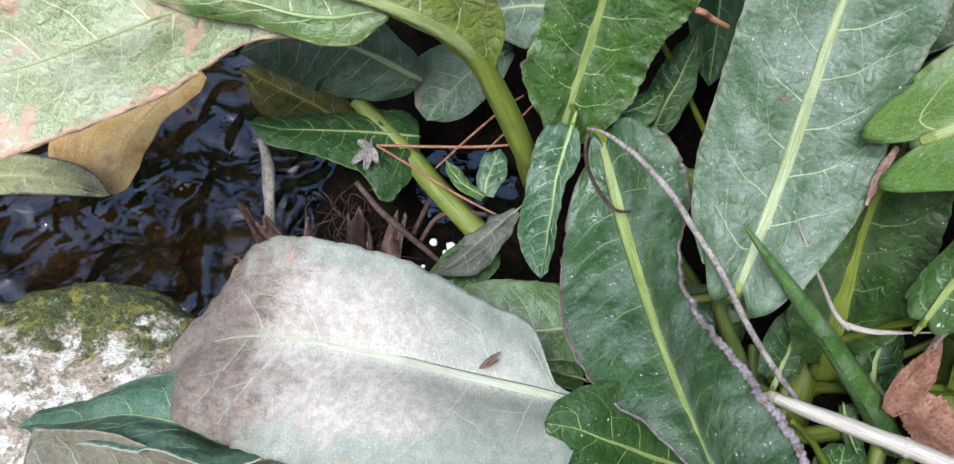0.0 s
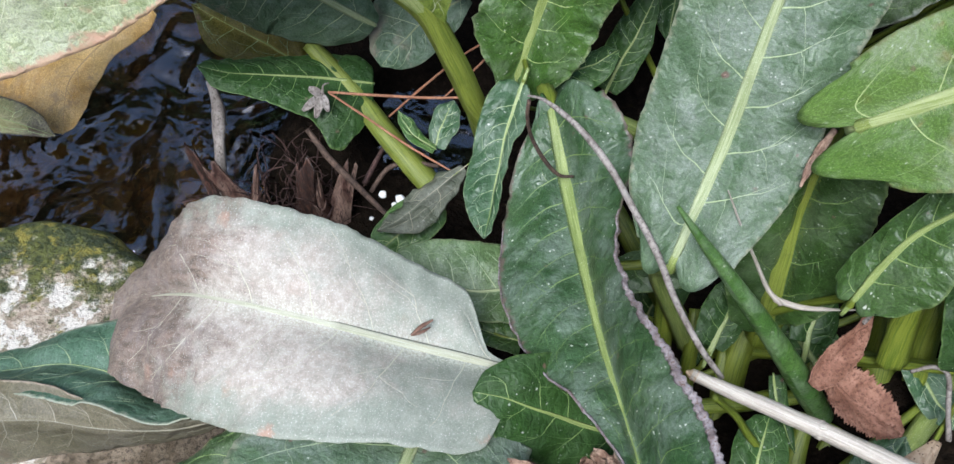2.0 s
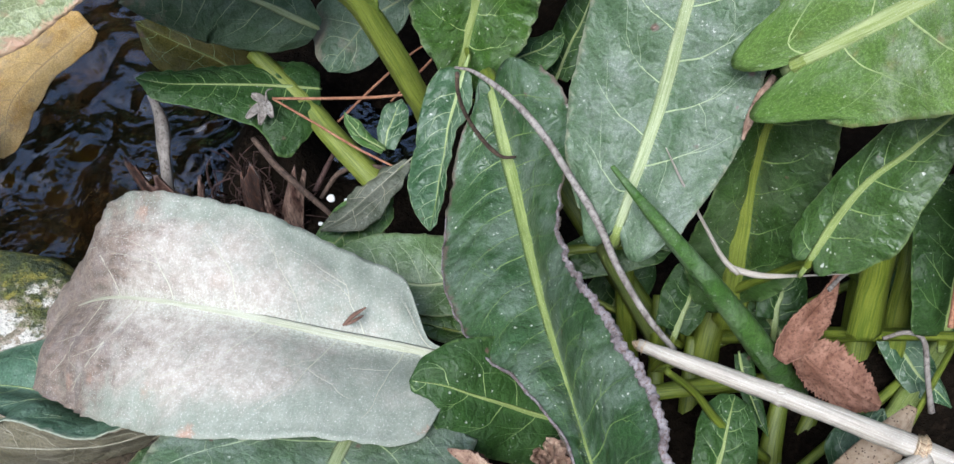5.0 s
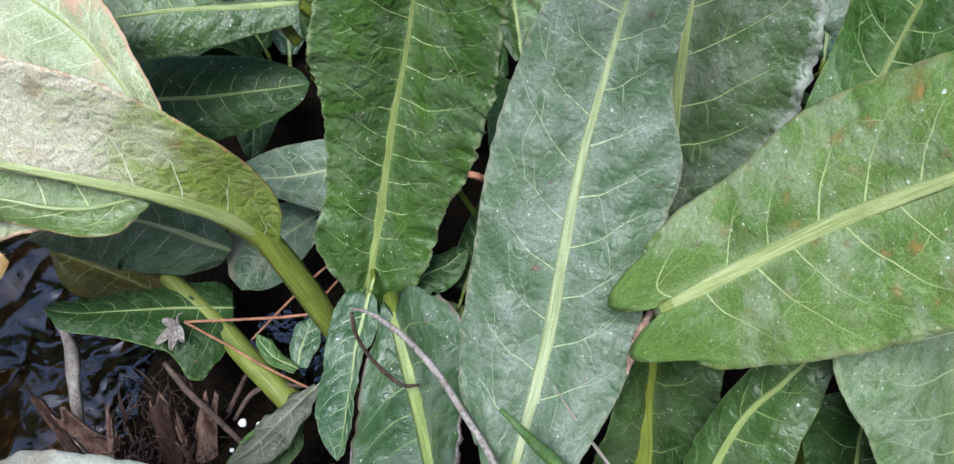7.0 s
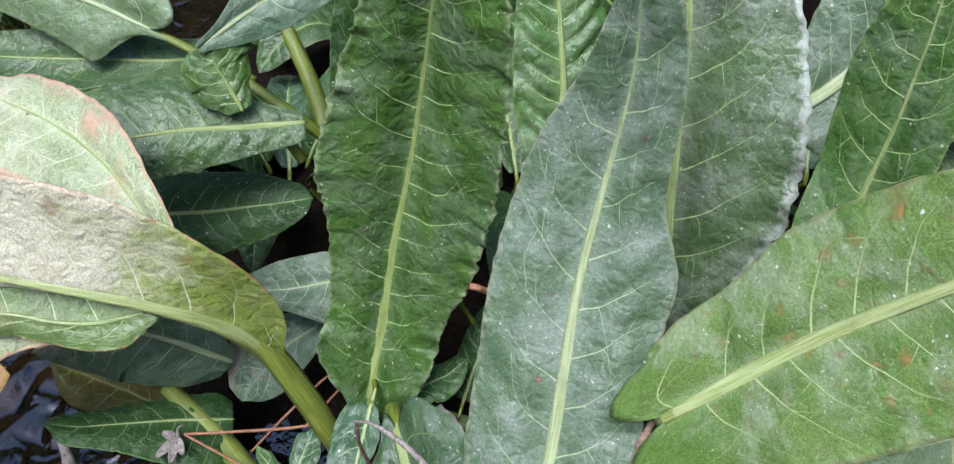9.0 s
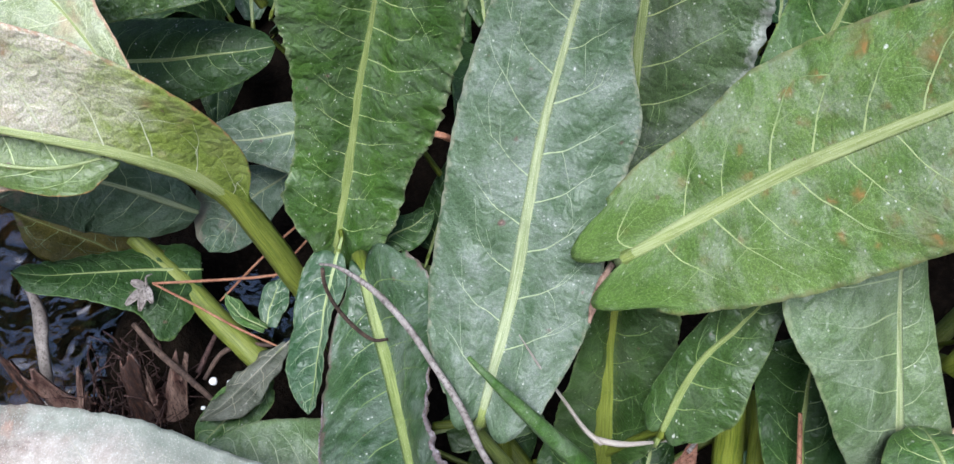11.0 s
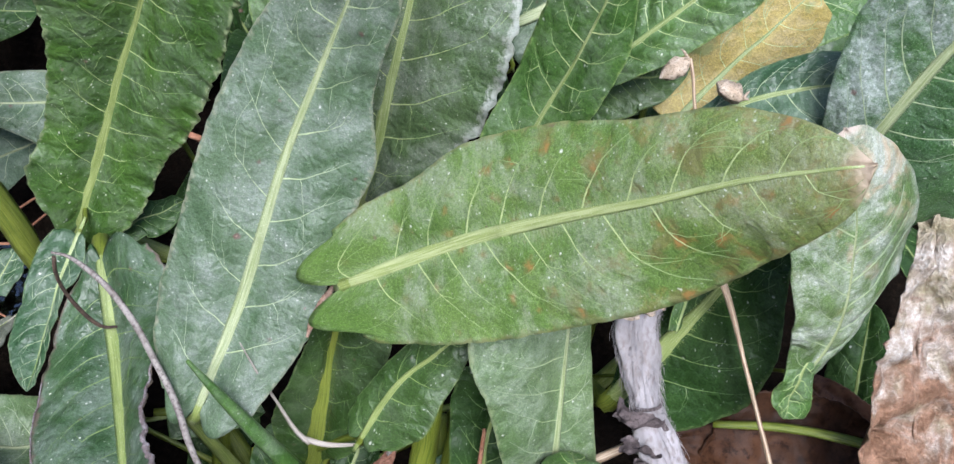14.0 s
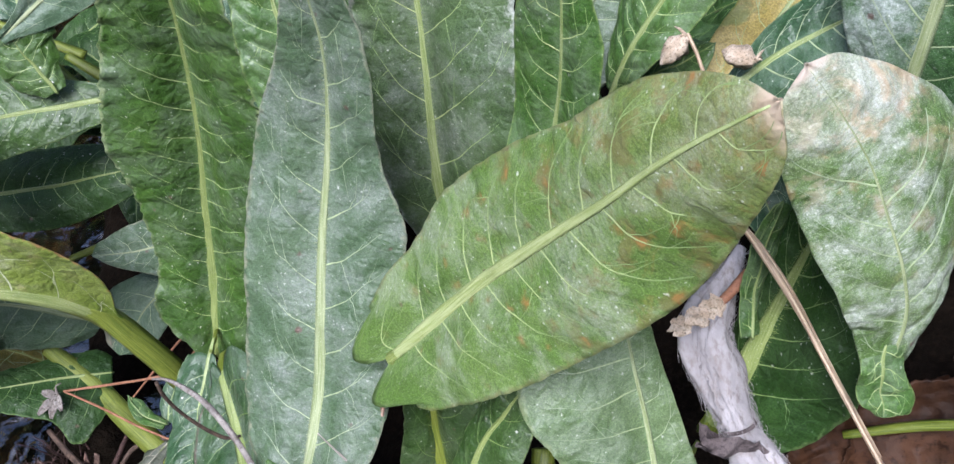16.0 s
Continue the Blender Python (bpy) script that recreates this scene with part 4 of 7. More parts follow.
leaf(front, "bleached", "large bleached grey-tan dock leaf with a drooping brown tip",
     [(44, 177, 135), (1, 182, 145), (-41, 188, 156), (-84, 199, 153), (-116, 214, 126), (-143, 226, 93), (-167, 229, 56)],
     [11.6, 41.2, 47.3, 48.7, 50.9, 48.3, 42.9, 33.5, 23.5, 14.3, 0], [43, 12, 48],
     [2.6, 5.5, 31.4, 37.3, 43.1, 43.7, 34.2, 18.0, 9.3, 3.7, 0], [-17, 2, -38],
     (0.25, -0.49, 0.84), lobe=0.0, rib=3.2, pucker=.3, ripple=.8, nv=10, rib_end=0.70)
leaf(centre, "dark", "long dark green dock leaf with purple-brown crinkled rims",
     [(64, 307, 152), (72, 271, 139), (77, 231, 141), (81, 192, 148), (86, 153, 157), (91, 115, 168), (97, 76, 176)],
     [30.7, 35.8, 38.8, 37.7, 25.5, 30.1, 36.8, 37.5, 33.5, 29.3, 0], [33, 61, 42],
     [7.5, 16.5, 25.3, 34.2, 41.2, 34.6, 17.3, 7.4, 4.5, 2.2, 0], [-4, -2, 45],
     (-0.16, -0.49, 0.86), lobe=11.3, rib=4.2, pucker=.5, ripple=1.3, nv=17, rim=1, sweep=0.8)
leaf(centre, "teal", "small narrow dark dock leaf beside the dark one",
     [(50, 337, 137), (46, 326, 130), (42, 313, 124), (40, 301, 119), (37, 287, 115), (35, 274, 112), (32, 260, 110)],
     [4.9, 6.0, 8.3, 9.9, 8.6, 7.2, 6.5, 5.4, 4.2, 3.8, 0], [23, 56, 40],
     [12.3, 13.6, 15.5, 16.0, 15.7, 15.9, 16.3, 13.5, 9.0, 4.6, 0], [-1, -8, -11],
     (-0.09, -0.64, 0.76), lobe=1.9, rib=1.5, pucker=.3, ripple=.8, nv=9)
leaf(centre, "dusty", "tall dusty grey-green dock leaf with pale veins",
     [(110, 214, 175), (124, 242, 204), (131, 259, 229), (140, 281, 264), (151, 296, 302), (158, 299, 344), (156, 296, 386)],
     [17.3, 24.3, 31.3, 35.6, 35.3, 34.2, 31.0, 20.3, 12.7, 6.7, 0], [-6, 1, 4],
     [22.6, 25.0, 29.2, 33.6, 33.9, 37.1, 23.7, 20.8, 17.0, 12.5, 0], [11, 3, 21],
     (-0.20, -0.74, 0.64), lobe=12.5, rib=2.9, pucker=.4, ripple=.7, nv=12)
leaf(back_plant, "vivid", "broad dark green quilted dock leaf standing upright",
     [(49, 357, 123), (60, 370, 167), (69, 378, 213), (79, 380, 258), (87, 378, 304), (93, 370, 350), (97, 359, 395)],
     [15, 24, 33.1, 29.4, 34.0, 45.6, 39.4, 30.4, 25.5, 14.6, 0], [10, 16, 4],
     [20, 26, 32.4, 35.2, 48.0, 51.3, 49.3, 45.2, 35.7, 20.2, 0], [30, 38, 43],
     (-0.02, -0.84, 0.54), lobe=10.0, rib=3.9, pucker=.5, ripple=2.2, nv=17, sweep=0.75)
leaf(back_plant, "green", "narrow puckered green dock leaf behind the grey one",
     [(141, 323, 289), (140, 328, 307), (140, 333, 325), (139, 339, 343), (138, 345, 360), (138, 351, 378), (137, 356, 396)],
     [13.4, 15.1, 16.6, 19.2, 20.1, 18.2, 15.3, 10.8, 6.9, 3.8, 0], [10, 12, 13],
     [11.4, 13.1, 14.2, 15.9, 18.2, 19.2, 18.7, 15.5, 10.9, 5.8, 0], [-18, -14, -9],
     (-0.18, -0.87, 0.46), lobe=0.0, rib=1.7, pucker=1.0, ripple=1.4, nv=12)
leaf(back_plant, "shade", "broad dark grey-green dock leaf with a pale frosted rim",
     [(192, 324, 191), (194, 331, 225), (195, 340, 259), (197, 350, 293), (198, 358, 327), (195, 361, 362), (189, 360, 396)],
     [4.8, 8.4, 16.8, 24.7, 30.9, 33.1, 30.9, 24.0, 17.2, 11.5, 0], [12, 14, 16],
     [4.8, 9.7, 22.8, 38.2, 54.8, 57.7, 50.1, 40.5, 28.0, 16.7, 0], [30, 28, 12],
     (-0.31, -0.82, 0.48), lobe=0.0, rib=4.8, pucker=.35, ripple=1.5, nv=10)
leaf(back_plant, "green", "pointed green dock leaf with white flecks",
     [(232, 258, 264), (236, 265, 285), (240, 270, 307), (243, 270, 329), (244, 269, 352), (244, 268, 375), (243, 268, 397)],
     [16.9, 17.7, 18.7, 20.4, 19.0, 21.1, 21.9, 18.0, 11.9, 6.5, 0], [-4, -14, -21],
     [2.5, 3.8, 10.6, 17.2, 19.1, 18.9, 17.8, 11.1, 6.5, 2.5, 0], [10, 28, 10],
     (-0.41, -0.74, 0.54), lobe=2.9, rib=1.6, pucker=.2, ripple=.5, nv=10)
leaf(back_plant, "dusty", "pale blue-green dock leaf with a thick rib",
     [(251, 347, 297), (264, 349, 306), (276, 351, 317), (287, 353, 328), (298, 353, 341), (308, 353, 354), (318, 353, 367)],
     [9.5, 12.3, 16.9, 24.5, 31.3, 36.7, 34.1, 29.0, 19.2, 13.3, 0], [10, 12, 7],
     [31.7, 32.5, 32.2, 31.7, 31.3, 30.0, 28.0, 20.9, 14.2, 5.7, 0], [-5, -8, -10],
     (-0.50, -0.77, 0.39), lobe=10.0, rib=3.0, pucker=.3, ripple=.6, nv=9)
leaf(back_plant, "green", "blue-green quilted dock leaf lying at a slant",
     [(269, 293, 305), (275, 292, 322), (283, 291, 338), (293, 291, 353), (302, 290, 368), (311, 289, 384), (320, 287, 399)],
     [5.6, 8.7, 13.5, 16.3, 19.7, 20.8, 20.4, 17.9, 12.8, 7.7, 0], [-37, -22, -28],
     [3.2, 5.4, 8.7, 12.7, 16.2, 17.7, 18.3, 15.4, 11.6, 5.5, 0], [29, 19, 13],
     (-0.50, -0.73, 0.46), lobe=0.0, rib=1.6, pucker=.6, ripple=.6, nv=12)
leaf(back_plant, "dark", "small dark green dock leaf lying low",
     [(273, 301, 293), (279, 300, 298), (285, 299, 304), (291, 297, 309), (298, 294, 313), (304, 292, 318), (310, 290, 323)],
     [5.3, 6.2, 7.6, 9.6, 8.6, 8.5, 8.6, 8.6, 4.5, 1.8, 0], [-25, -27, -30],
     [14.0, 15.2, 15.9, 16.9, 17.7, 16.2, 13.3, 9.1, 5.7, 3.2, 0], [23, 19, 13],
     (-0.47, -0.70, 0.54), lobe=0.0, rib=1.2, pucker=.2, ripple=.3, nv=7)
leaf(right, "gold", "yellow-brown ageing dock leaf lying behind the others",
     [(312, 283, 295), (323, 291, 305), (334, 298, 314), (345, 305, 323), (357, 312, 331), (368, 319, 340), (380, 326, 349)],
     [12.1, 15.6, 18.0, 18.3, 19.0, 18.4, 17.6, 16.0, 14.9, 14.4, 0], [5, -2, -3],
     [10.5, 13.6, 16.1, 16.7, 17.3, 18.0, 19.9, 20.1, 16.2, 13.9, 0], [16, 15, 11],
     (-0.56, -0.68, 0.48), lobe=0.0, rib=1.6, pucker=.2, ripple=.5, nv=7, underside=1)
leaf(right, "green", "light green dock leaf far behind",
     [(352, 342, 296), (368, 348, 305), (384, 353, 314), (401, 358, 323), (418, 363, 331), (435, 366, 339), (452, 370, 347)],
     [5.4, 8.8, 13.8, 15.8, 18.2, 18.8, 17.3, 13.9, 6.9, 2.8, 0], [3, -1, -2],
     [10.7, 15.2, 19.9, 22.6, 26.2, 28.2, 29.3, 24.5, 17.5, 8.0, 0], [19, 16, 20],
     (-0.59, -0.69, 0.42), lobe=0.0, rib=1.6, pucker=.2, ripple=.5, nv=7)
leaf(right, "teal", "dark teal dock leaf lying flat",
     [(301, 253, 327), (310, 252, 335), (319, 250, 343), (328, 247, 350), (337, 243, 357), (347, 239, 362), (357, 236, 367)],
     [4.5, 5.4, 6.9, 9.0, 12.5, 13.8, 14.5, 13.5, 11.0, 6.8, 0], [-17, -14, -18],
     [12.9, 15.1, 16.9, 19.7, 23.0, 24.1, 23.4, 21.0, 14.4, 10.1, 0], [15, 7, 4],
     (-0.61, -0.63, 0.48), lobe=0.0, rib=1.6, pucker=.3, ripple=.4, nv=8)
leaf(right, "split", "large dark green dock leaf with grey sheen painted on one half",
     [(347, 219, 338), (347, 218, 357), (349, 219, 375), (352, 220, 394), (356, 220, 413), (359, 221, 431), (363, 221, 450)],
     [11.4, 13.8, 18.1, 23.3, 29.7, 33.4, 32.7, 23.8, 15.6, 6.1, 0], [18, 8, 3],
     [42.6, 43.5, 45.1, 46.3, 45.6, 40.9, 32.0, 21.0, 13.3, 5.4, 0], [-10, -12, -13],
     (-0.71, -0.60, 0.38), lobe=25.0, rib=2.9, pucker=.3, ripple=.5, nv=9)
leaf(centre, "green", "large green dock leaf with tan rust spots",
     [(164, 225, 248), (184, 217, 275), (202, 206, 303), (219, 192, 330), (234, 176, 357), (248, 160, 385), (264, 143, 410)],
     [22.5, 24.8, 27.1, 28.2, 34.1, 32.3, 26.8, 23.0, 15.5, 8.2, 0], [-1, -2, -12],
     [22.4, 27.5, 30.8, 35.6, 38.7, 38.0, 35.8, 28.5, 20.5, 12.8, 0], [11, -6, -27],
     (-0.42, -0.61, 0.67), lobe=25, rib=3.0, pucker=.18, ripple=.5, nv=12, spots=1, dive=.05)
leaf(right, "frosted", "pale frosted dock leaf hanging with tan blotches",
     [(316, 147, 297), (319, 151, 314), (316, 155, 331), (311, 161, 347), (306, 168, 362), (298, 175, 376), (289, 181, 389)],
     [9.2, 11.4, 14.5, 17.8, 20.0, 22.1, 22.7, 20.5, 14.6, 10.3, 0], [34, 17, 7],
     [6.4, 7.4, 9.1, 17.4, 31.9, 34.0, 31.3, 21.6, 14.1, 8.7, 0], [-47, -41, -27],
     (-0.44, -0.60, 0.66), lobe=0.0, rib=.8, pucker=.3, ripple=.5, nv=9, spots=1)
leaf(right, "green", "small curled green leaf lobe",
     [(314, 149, 305), (313, 147, 301), (313, 145, 297), (313, 144, 293), (313, 143, 289), (314, 141, 285), (314, 139, 281)],
     [7.8, 8.3, 9.0, 8.7, 6.9, 7.8, 9.2, 9.8, 8.4, 7.6, 0], [-45, -23, -13],
     [6.3, 6.4, 6.5, 6.6, 6.9, 6.9, 7.1, 5.1, 3.6, 2.2, 0], [27, 23, 20],
     (-0.41, -0.47, 0.78), lobe=0.0, rib=.8, pucker=.1, ripple=.5, nv=5, petiole=0)
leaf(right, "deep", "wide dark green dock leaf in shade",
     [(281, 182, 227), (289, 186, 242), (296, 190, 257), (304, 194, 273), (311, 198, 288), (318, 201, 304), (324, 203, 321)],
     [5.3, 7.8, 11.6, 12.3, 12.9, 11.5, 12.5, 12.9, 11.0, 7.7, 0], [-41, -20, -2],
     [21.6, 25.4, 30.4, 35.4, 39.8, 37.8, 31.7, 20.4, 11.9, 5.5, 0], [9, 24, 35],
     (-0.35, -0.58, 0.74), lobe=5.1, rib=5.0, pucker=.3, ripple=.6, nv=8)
leaf(right, "green", "small curled green dock leaf edge",
     [(293, 188, 267), (294, 193, 274), (295, 197, 282), (297, 199, 290), (299, 202, 298), (302, 204, 306), (305, 206, 314)],
     [4.4, 4.9, 5.1, 5.3, 5.5, 5.7, 5.9, 5.1, 3.9, 3.3, 0], [42, 49, 41],
     [4.3, 4.5, 4.4, 4.2, 4.4, 5.4, 6.4, 6.2, 5.6, 5.1, 0], [-59, -48, -47],
     (-0.34, -0.61, 0.72), lobe=0.0, rib=.8, pucker=.1, ripple=.6, nv=5, petiole=0)
leaf(centre, "sage", "grey-green dock leaf pointing up beneath the spotted one",
     [(259, 155, 173), (257, 163, 193), (255, 174, 213), (254, 187, 232), (252, 197, 251), (250, 206, 272), (247, 215, 292)],
     [2.7, 7.5, 14.9, 22.1, 31.6, 40.1, 45.9, 38.2, 27.1, 14.3, 0], [33, 42, 26],
     [10.5, 15.9, 20.0, 19.1, 16.1, 13.2, 10.9, 8.9, 6.2, 4.2, 0], [-6, -16, -33],
     (-0.41, -0.48, 0.77), lobe=0.0, rib=2.3, pucker=.25, ripple=.5, nv=9)
leaf(centre, "green", "pale green dock leaf tip bending forward",
     [(265, 132, 203), (261, 135, 209), (257, 138, 216), (255, 144, 220), (256, 152, 219), (258, 159, 215), (261, 165, 210)],
     [15.0, 17.5, 21.3, 24.0, 22.4, 20.7, 18.8, 14.3, 10.3, 4.9, 0], [-8, -8, 15],
     [19.9, 20.1, 20.3, 21.7, 23.6, 23.7, 25.9, 22.7, 15.1, 10.7, 0], [-34, -46, -40],
     (-0.48, -0.37, 0.80), lobe=13.3, rib=1.6, pucker=.3, ripple=.5, nv=5)
leaf(centre, "dark", "dark green flecked dock leaf with a lobed base",
     [(179, 193, 179), (185, 199, 194), (193, 204, 209), (203, 206, 222), (213, 209, 236), (222, 211, 251), (231, 212, 266)],
     [11.4, 12.3, 12.2, 11.2, 10.5, 11.8, 10.3, 8.3, 5.9, 4.4, 0], [-24, -8, 0],
     [11.0, 16.5, 19.6, 23.8, 21.4, 15.1, 8.9, 7.0, 4.0, 1.6, 0], [18, 7, 6],
     (-0.27, -0.52, 0.81), lobe=5.1, rib=1.7, pucker=.25, ripple=.5, nv=8)
leaf(centre, "dark", "dark shaded dock leaf with a broad yellow-green rib",
     [(172, 219, 95), (172, 228, 118), (172, 238, 140), (172, 247, 163), (173, 253, 187), (175, 256, 211), (177, 260, 236)],
     [15.9, 18.7, 21.5, 25.1, 23.2, 17.1, 13.9, 10.1, 8.1, 4.2, 0], [5, 34, 40],
     [3.4, 3.8, 14.0, 25.7, 31.6, 32.5, 30.8, 25.2, 17.9, 12.5, 0], [39, 34, 21],
     (-0.17, -0.53, 0.83), lobe=0.0, even=1, rib=7.0, pucker=.4, ripple=1.0, nv=8)
leaf(centre, "deep", "shaded green dock leaf behind the stalks",
     [(244, 184, 134), (244, 190, 144), (244, 197, 154), (246, 204, 163), (247, 210, 173), (248, 215, 184), (248, 219, 195)],
     [13.2, 15.4, 16.5, 17.0, 18.8, 21.2, 23.0, 23.5, 23.0, 22.7, 0], [32, 26, 28],
     [20.6, 20.7, 20.9, 21.2, 20.9, 19.3, 17.9, 14.7, 11.9, 10.1, 0], [-16, -13, -6],
     (-0.34, -0.44, 0.83), lobe=0.6, rib=2.4, pucker=.3, ripple=.6, nv=6)
leaf(front, "dusty", "wide blue-green dock leaf with pale branching veins",
     [(10, 159, 138), (5, 143, 144), (0, 127, 150), (-6, 111, 153), (-13, 95, 153), (-20, 78, 153), (-26, 62, 151)],
     [44.8, 45.3, 46.0, 47.2, 39.4, 36.6, 32.1, 25.0, 16.6, 6.6, 0], [7, -2, 2],
     [20.8, 26.8, 35.9, 50.7, 60.5, 63.6, 63.3, 64.3, 63.6, 62.2, 0], [-16, -13, -16],
     (0.12, -0.30, 0.95), lobe=5.8, rib=2.8, pucker=.25, ripple=.5, nv=8)
leaf(front, "blue", "blue-green dock leaf with a pale turned-up rim",
     [(-61, 188, 93), (-89, 184, 88), (-117, 181, 86), (-143, 192, 86), (-170, 198, 83), (-198, 197, 77), (-226, 196, 72)],
     [26.4, 27.0, 28.4, 30.9, 29.8, 31.4, 30.6, 21.9, 13.6, 5.4, 0], [85, 57, 73],
     [9.7, 18.0, 25.0, 27.8, 33.5, 33.5, 25.0, 17.6, 14.5, 13.0, 0], [-44, -22, -54],
     (0.37, -0.41, 0.84), lobe=3.5, rib=.7, pucker=.2, ripple=.5, nv=7, petiole=0)
leaf(front, "under", "grey-brown underside of a turned dock leaf",
     [(-88, 167, 95), (-107, 163, 93), (-127, 162, 93), (-147, 163, 93), (-167, 166, 92), (-188, 166, 91), (-208, 167, 89)],
     [6.8, 10.4, 15.1, 16.4, 19.5, 22.6, 25.8, 28.6, 30.1, 31.0, 0], [-69, -61, -45],
     [8.9, 9.1, 9.3, 9.8, 12.0, 14.5, 17.3, 18.6, 18.7, 18.9, 0], [59, 33, 12],
     (0.39, -0.36, 0.85), lobe=5.9, rib=.5, pucker=.2, ripple=.4, nv=7, underside=1, petiole=0)
leaf(front, "turning", "green dock leaf turning tan at its end",
     [(-56, 164, 120), (-68, 144, 121), (-84, 129, 121), (-104, 118, 121), (-126, 113, 123), (-149, 111, 124), (-171, 109, 125)],
     [8.1, 12.5, 16.8, 17.6, 20.4, 21.8, 21.4, 19.6, 14.3, 5.7, 0], [50, 38, 26],
     [15.2, 18.9, 21.3, 23.2, 23.0, 23.8, 24.8, 26.0, 26.9, 27.4, 0], [-60, -59, -47],
     (0.35, -0.31, 0.88), lobe=0.0, rib=.9, pucker=.2, ripple=.5, nv=8, petiole=0)
leaf(front, "deep", "short dark glossy dock leaf with a bright rib",
     [(96, 159, 106), (85, 159, 114), (74, 159, 122), (63, 159, 131), (51, 159, 140), (40, 160, 147), (27, 161, 150)],
     [14.2, 16.2, 18.0, 19.8, 20.9, 21.5, 19.9, 16.9, 12.3, 9.1, 0], [9, 5, 5],
     [20.2, 22.1, 24.0, 25.9, 26.6, 26.4, 24.3, 19.6, 13.0, 8.7, 0], [-10, -10, -9],
     (-0.09, -0.43, 0.90), lobe=0.0, rib=1.3, pucker=.2, ripple=.3, nv=5)
leaf(front, "sage", "light green dock leaf tucked under the bleached one",
     [(54, 237, 101), (42, 235, 102), (29, 233, 103), (17, 235, 104), (5, 238, 106), (-6, 243, 105), (-17, 249, 105)],
     [13.3, 15.8, 18.3, 17.2, 16.6, 17.7, 13.7, 9.8, 5.4, 2.2, 0], [28, 43, 30],
     [20.7, 21.8, 23.1, 25.0, 26.3, 25.4, 22.8, 18.2, 12.8, 5.8, 0], [-18, -19, -13],
     (0.02, -0.54, 0.84), lobe=0.0, rib=1.4, pucker=.2, ripple=.5, nv=7)
leaf(front, "dark", "small dark green dock leaf in a gap",
     [(51, 209, 98), (46, 210, 99), (41, 211, 99), (37, 212, 100), (32, 214, 100), (27, 215, 101), (22, 216, 101)],
     [7.3, 7.8, 7.9, 7.9, 7.9, 7.9, 6.1, 3.5, 1.7, 0.7, 0], [38, 38, 38],
     [7.3, 7.9, 8.7, 9.9, 9.2, 8.5, 7.9, 4.6, 2.3, 0.9, 0], [-29, -35, -38],
     (-0.02, -0.49, 0.87), lobe=0.0, rib=.8, pucker=.2, ripple=.3, nv=5)
leaf(left, "wither", "withered grey folded leaf over a green blade",
     [(21, 303, 111), (14, 298, 108), (7, 292, 106), (0, 286, 104), (-7, 279, 103), (-14, 274, 101), (-23, 270, 99)],
     [3.5, 4.8, 6.6, 9.7, 12.1, 13.5, 14.1, 9.3, 4.8, 2, 0], [30, 30, 33],
     [3.4, 4.3, 5.7, 8.1, 8, 8, 6.9, 5.5, 3.8, 1.5, 0], [-43, -48, -39],
     (0.00, -0.60, 0.80), lobe=0.0, rib=.4, pucker=.8, ripple=1.6, nv=3)
leaf(left, "green", "small bright green dock leaf below a withered one",
     [(5, 294, 94), (0, 288, 93), (-5, 282, 92), (-10, 276, 91), (-16, 270, 89), (-21, 265, 88), (-27, 260, 86)],
     [9.9, 11.3, 13.3, 14.1, 14.0, 13.0, 11.3, 9.6, 4.8, 1.9, 0], [12, 12, 15],
     [10.4, 10.9, 11.8, 13.2, 14.4, 14.3, 13.9, 10.3, 5.2, 2.1, 0], [-27, -28, -29],
     (0.02, -0.58, 0.81), lobe=4.9, rib=1.3, pucker=.2, ripple=.4, nv=5, petiole=0)
leaf(left, "ageing", "arched yellow-green dock leaf bleached white towards its end",
     [(7, 350, 165), (-10, 343, 194), (-35, 337, 216), (-67, 337, 229), (-99, 340, 238), (-132, 346, 246), (-164, 355, 254)],
     [5.9, 6.3, 6.8, 7.8, 9.1, 8.7, 9.9, 12.0, 8.9, 3.6, 0], [-53, -71, -68],
     [2.7, 8.0, 18.5, 30.2, 41.1, 48.9, 50.4, 43.4, 30.6, 20.2, 0], [45, 37, 35],
     (0.32, -0.72, 0.62), lobe=11.8, rib=4.6, pucker=.4, ripple=.4, nv=9, underside=1, petiole=0)
leaf(left, "cream", "pale mottled dock leaf with brown-tinged tip",
     [(-31, 344, 242), (-45, 363, 257), (-62, 384, 268), (-83, 403, 275), (-107, 419, 280), (-132, 433, 283), (-159, 443, 285)],
     [10.2, 12.3, 16.0, 21.3, 27.0, 30.6, 33.0, 28.4, 23.2, 13.5, 0], [-16, 5, 14],
     [7.0, 8.7, 10.9, 14.9, 18.5, 20.4, 19.9, 13.0, 12.4, 12.8, 0], [39, -5, -26],
     (0.34, -0.81, 0.48), lobe=0.0, rib=1.0, pucker=.5, ripple=.8, nv=8, spots=1, petiole=0)
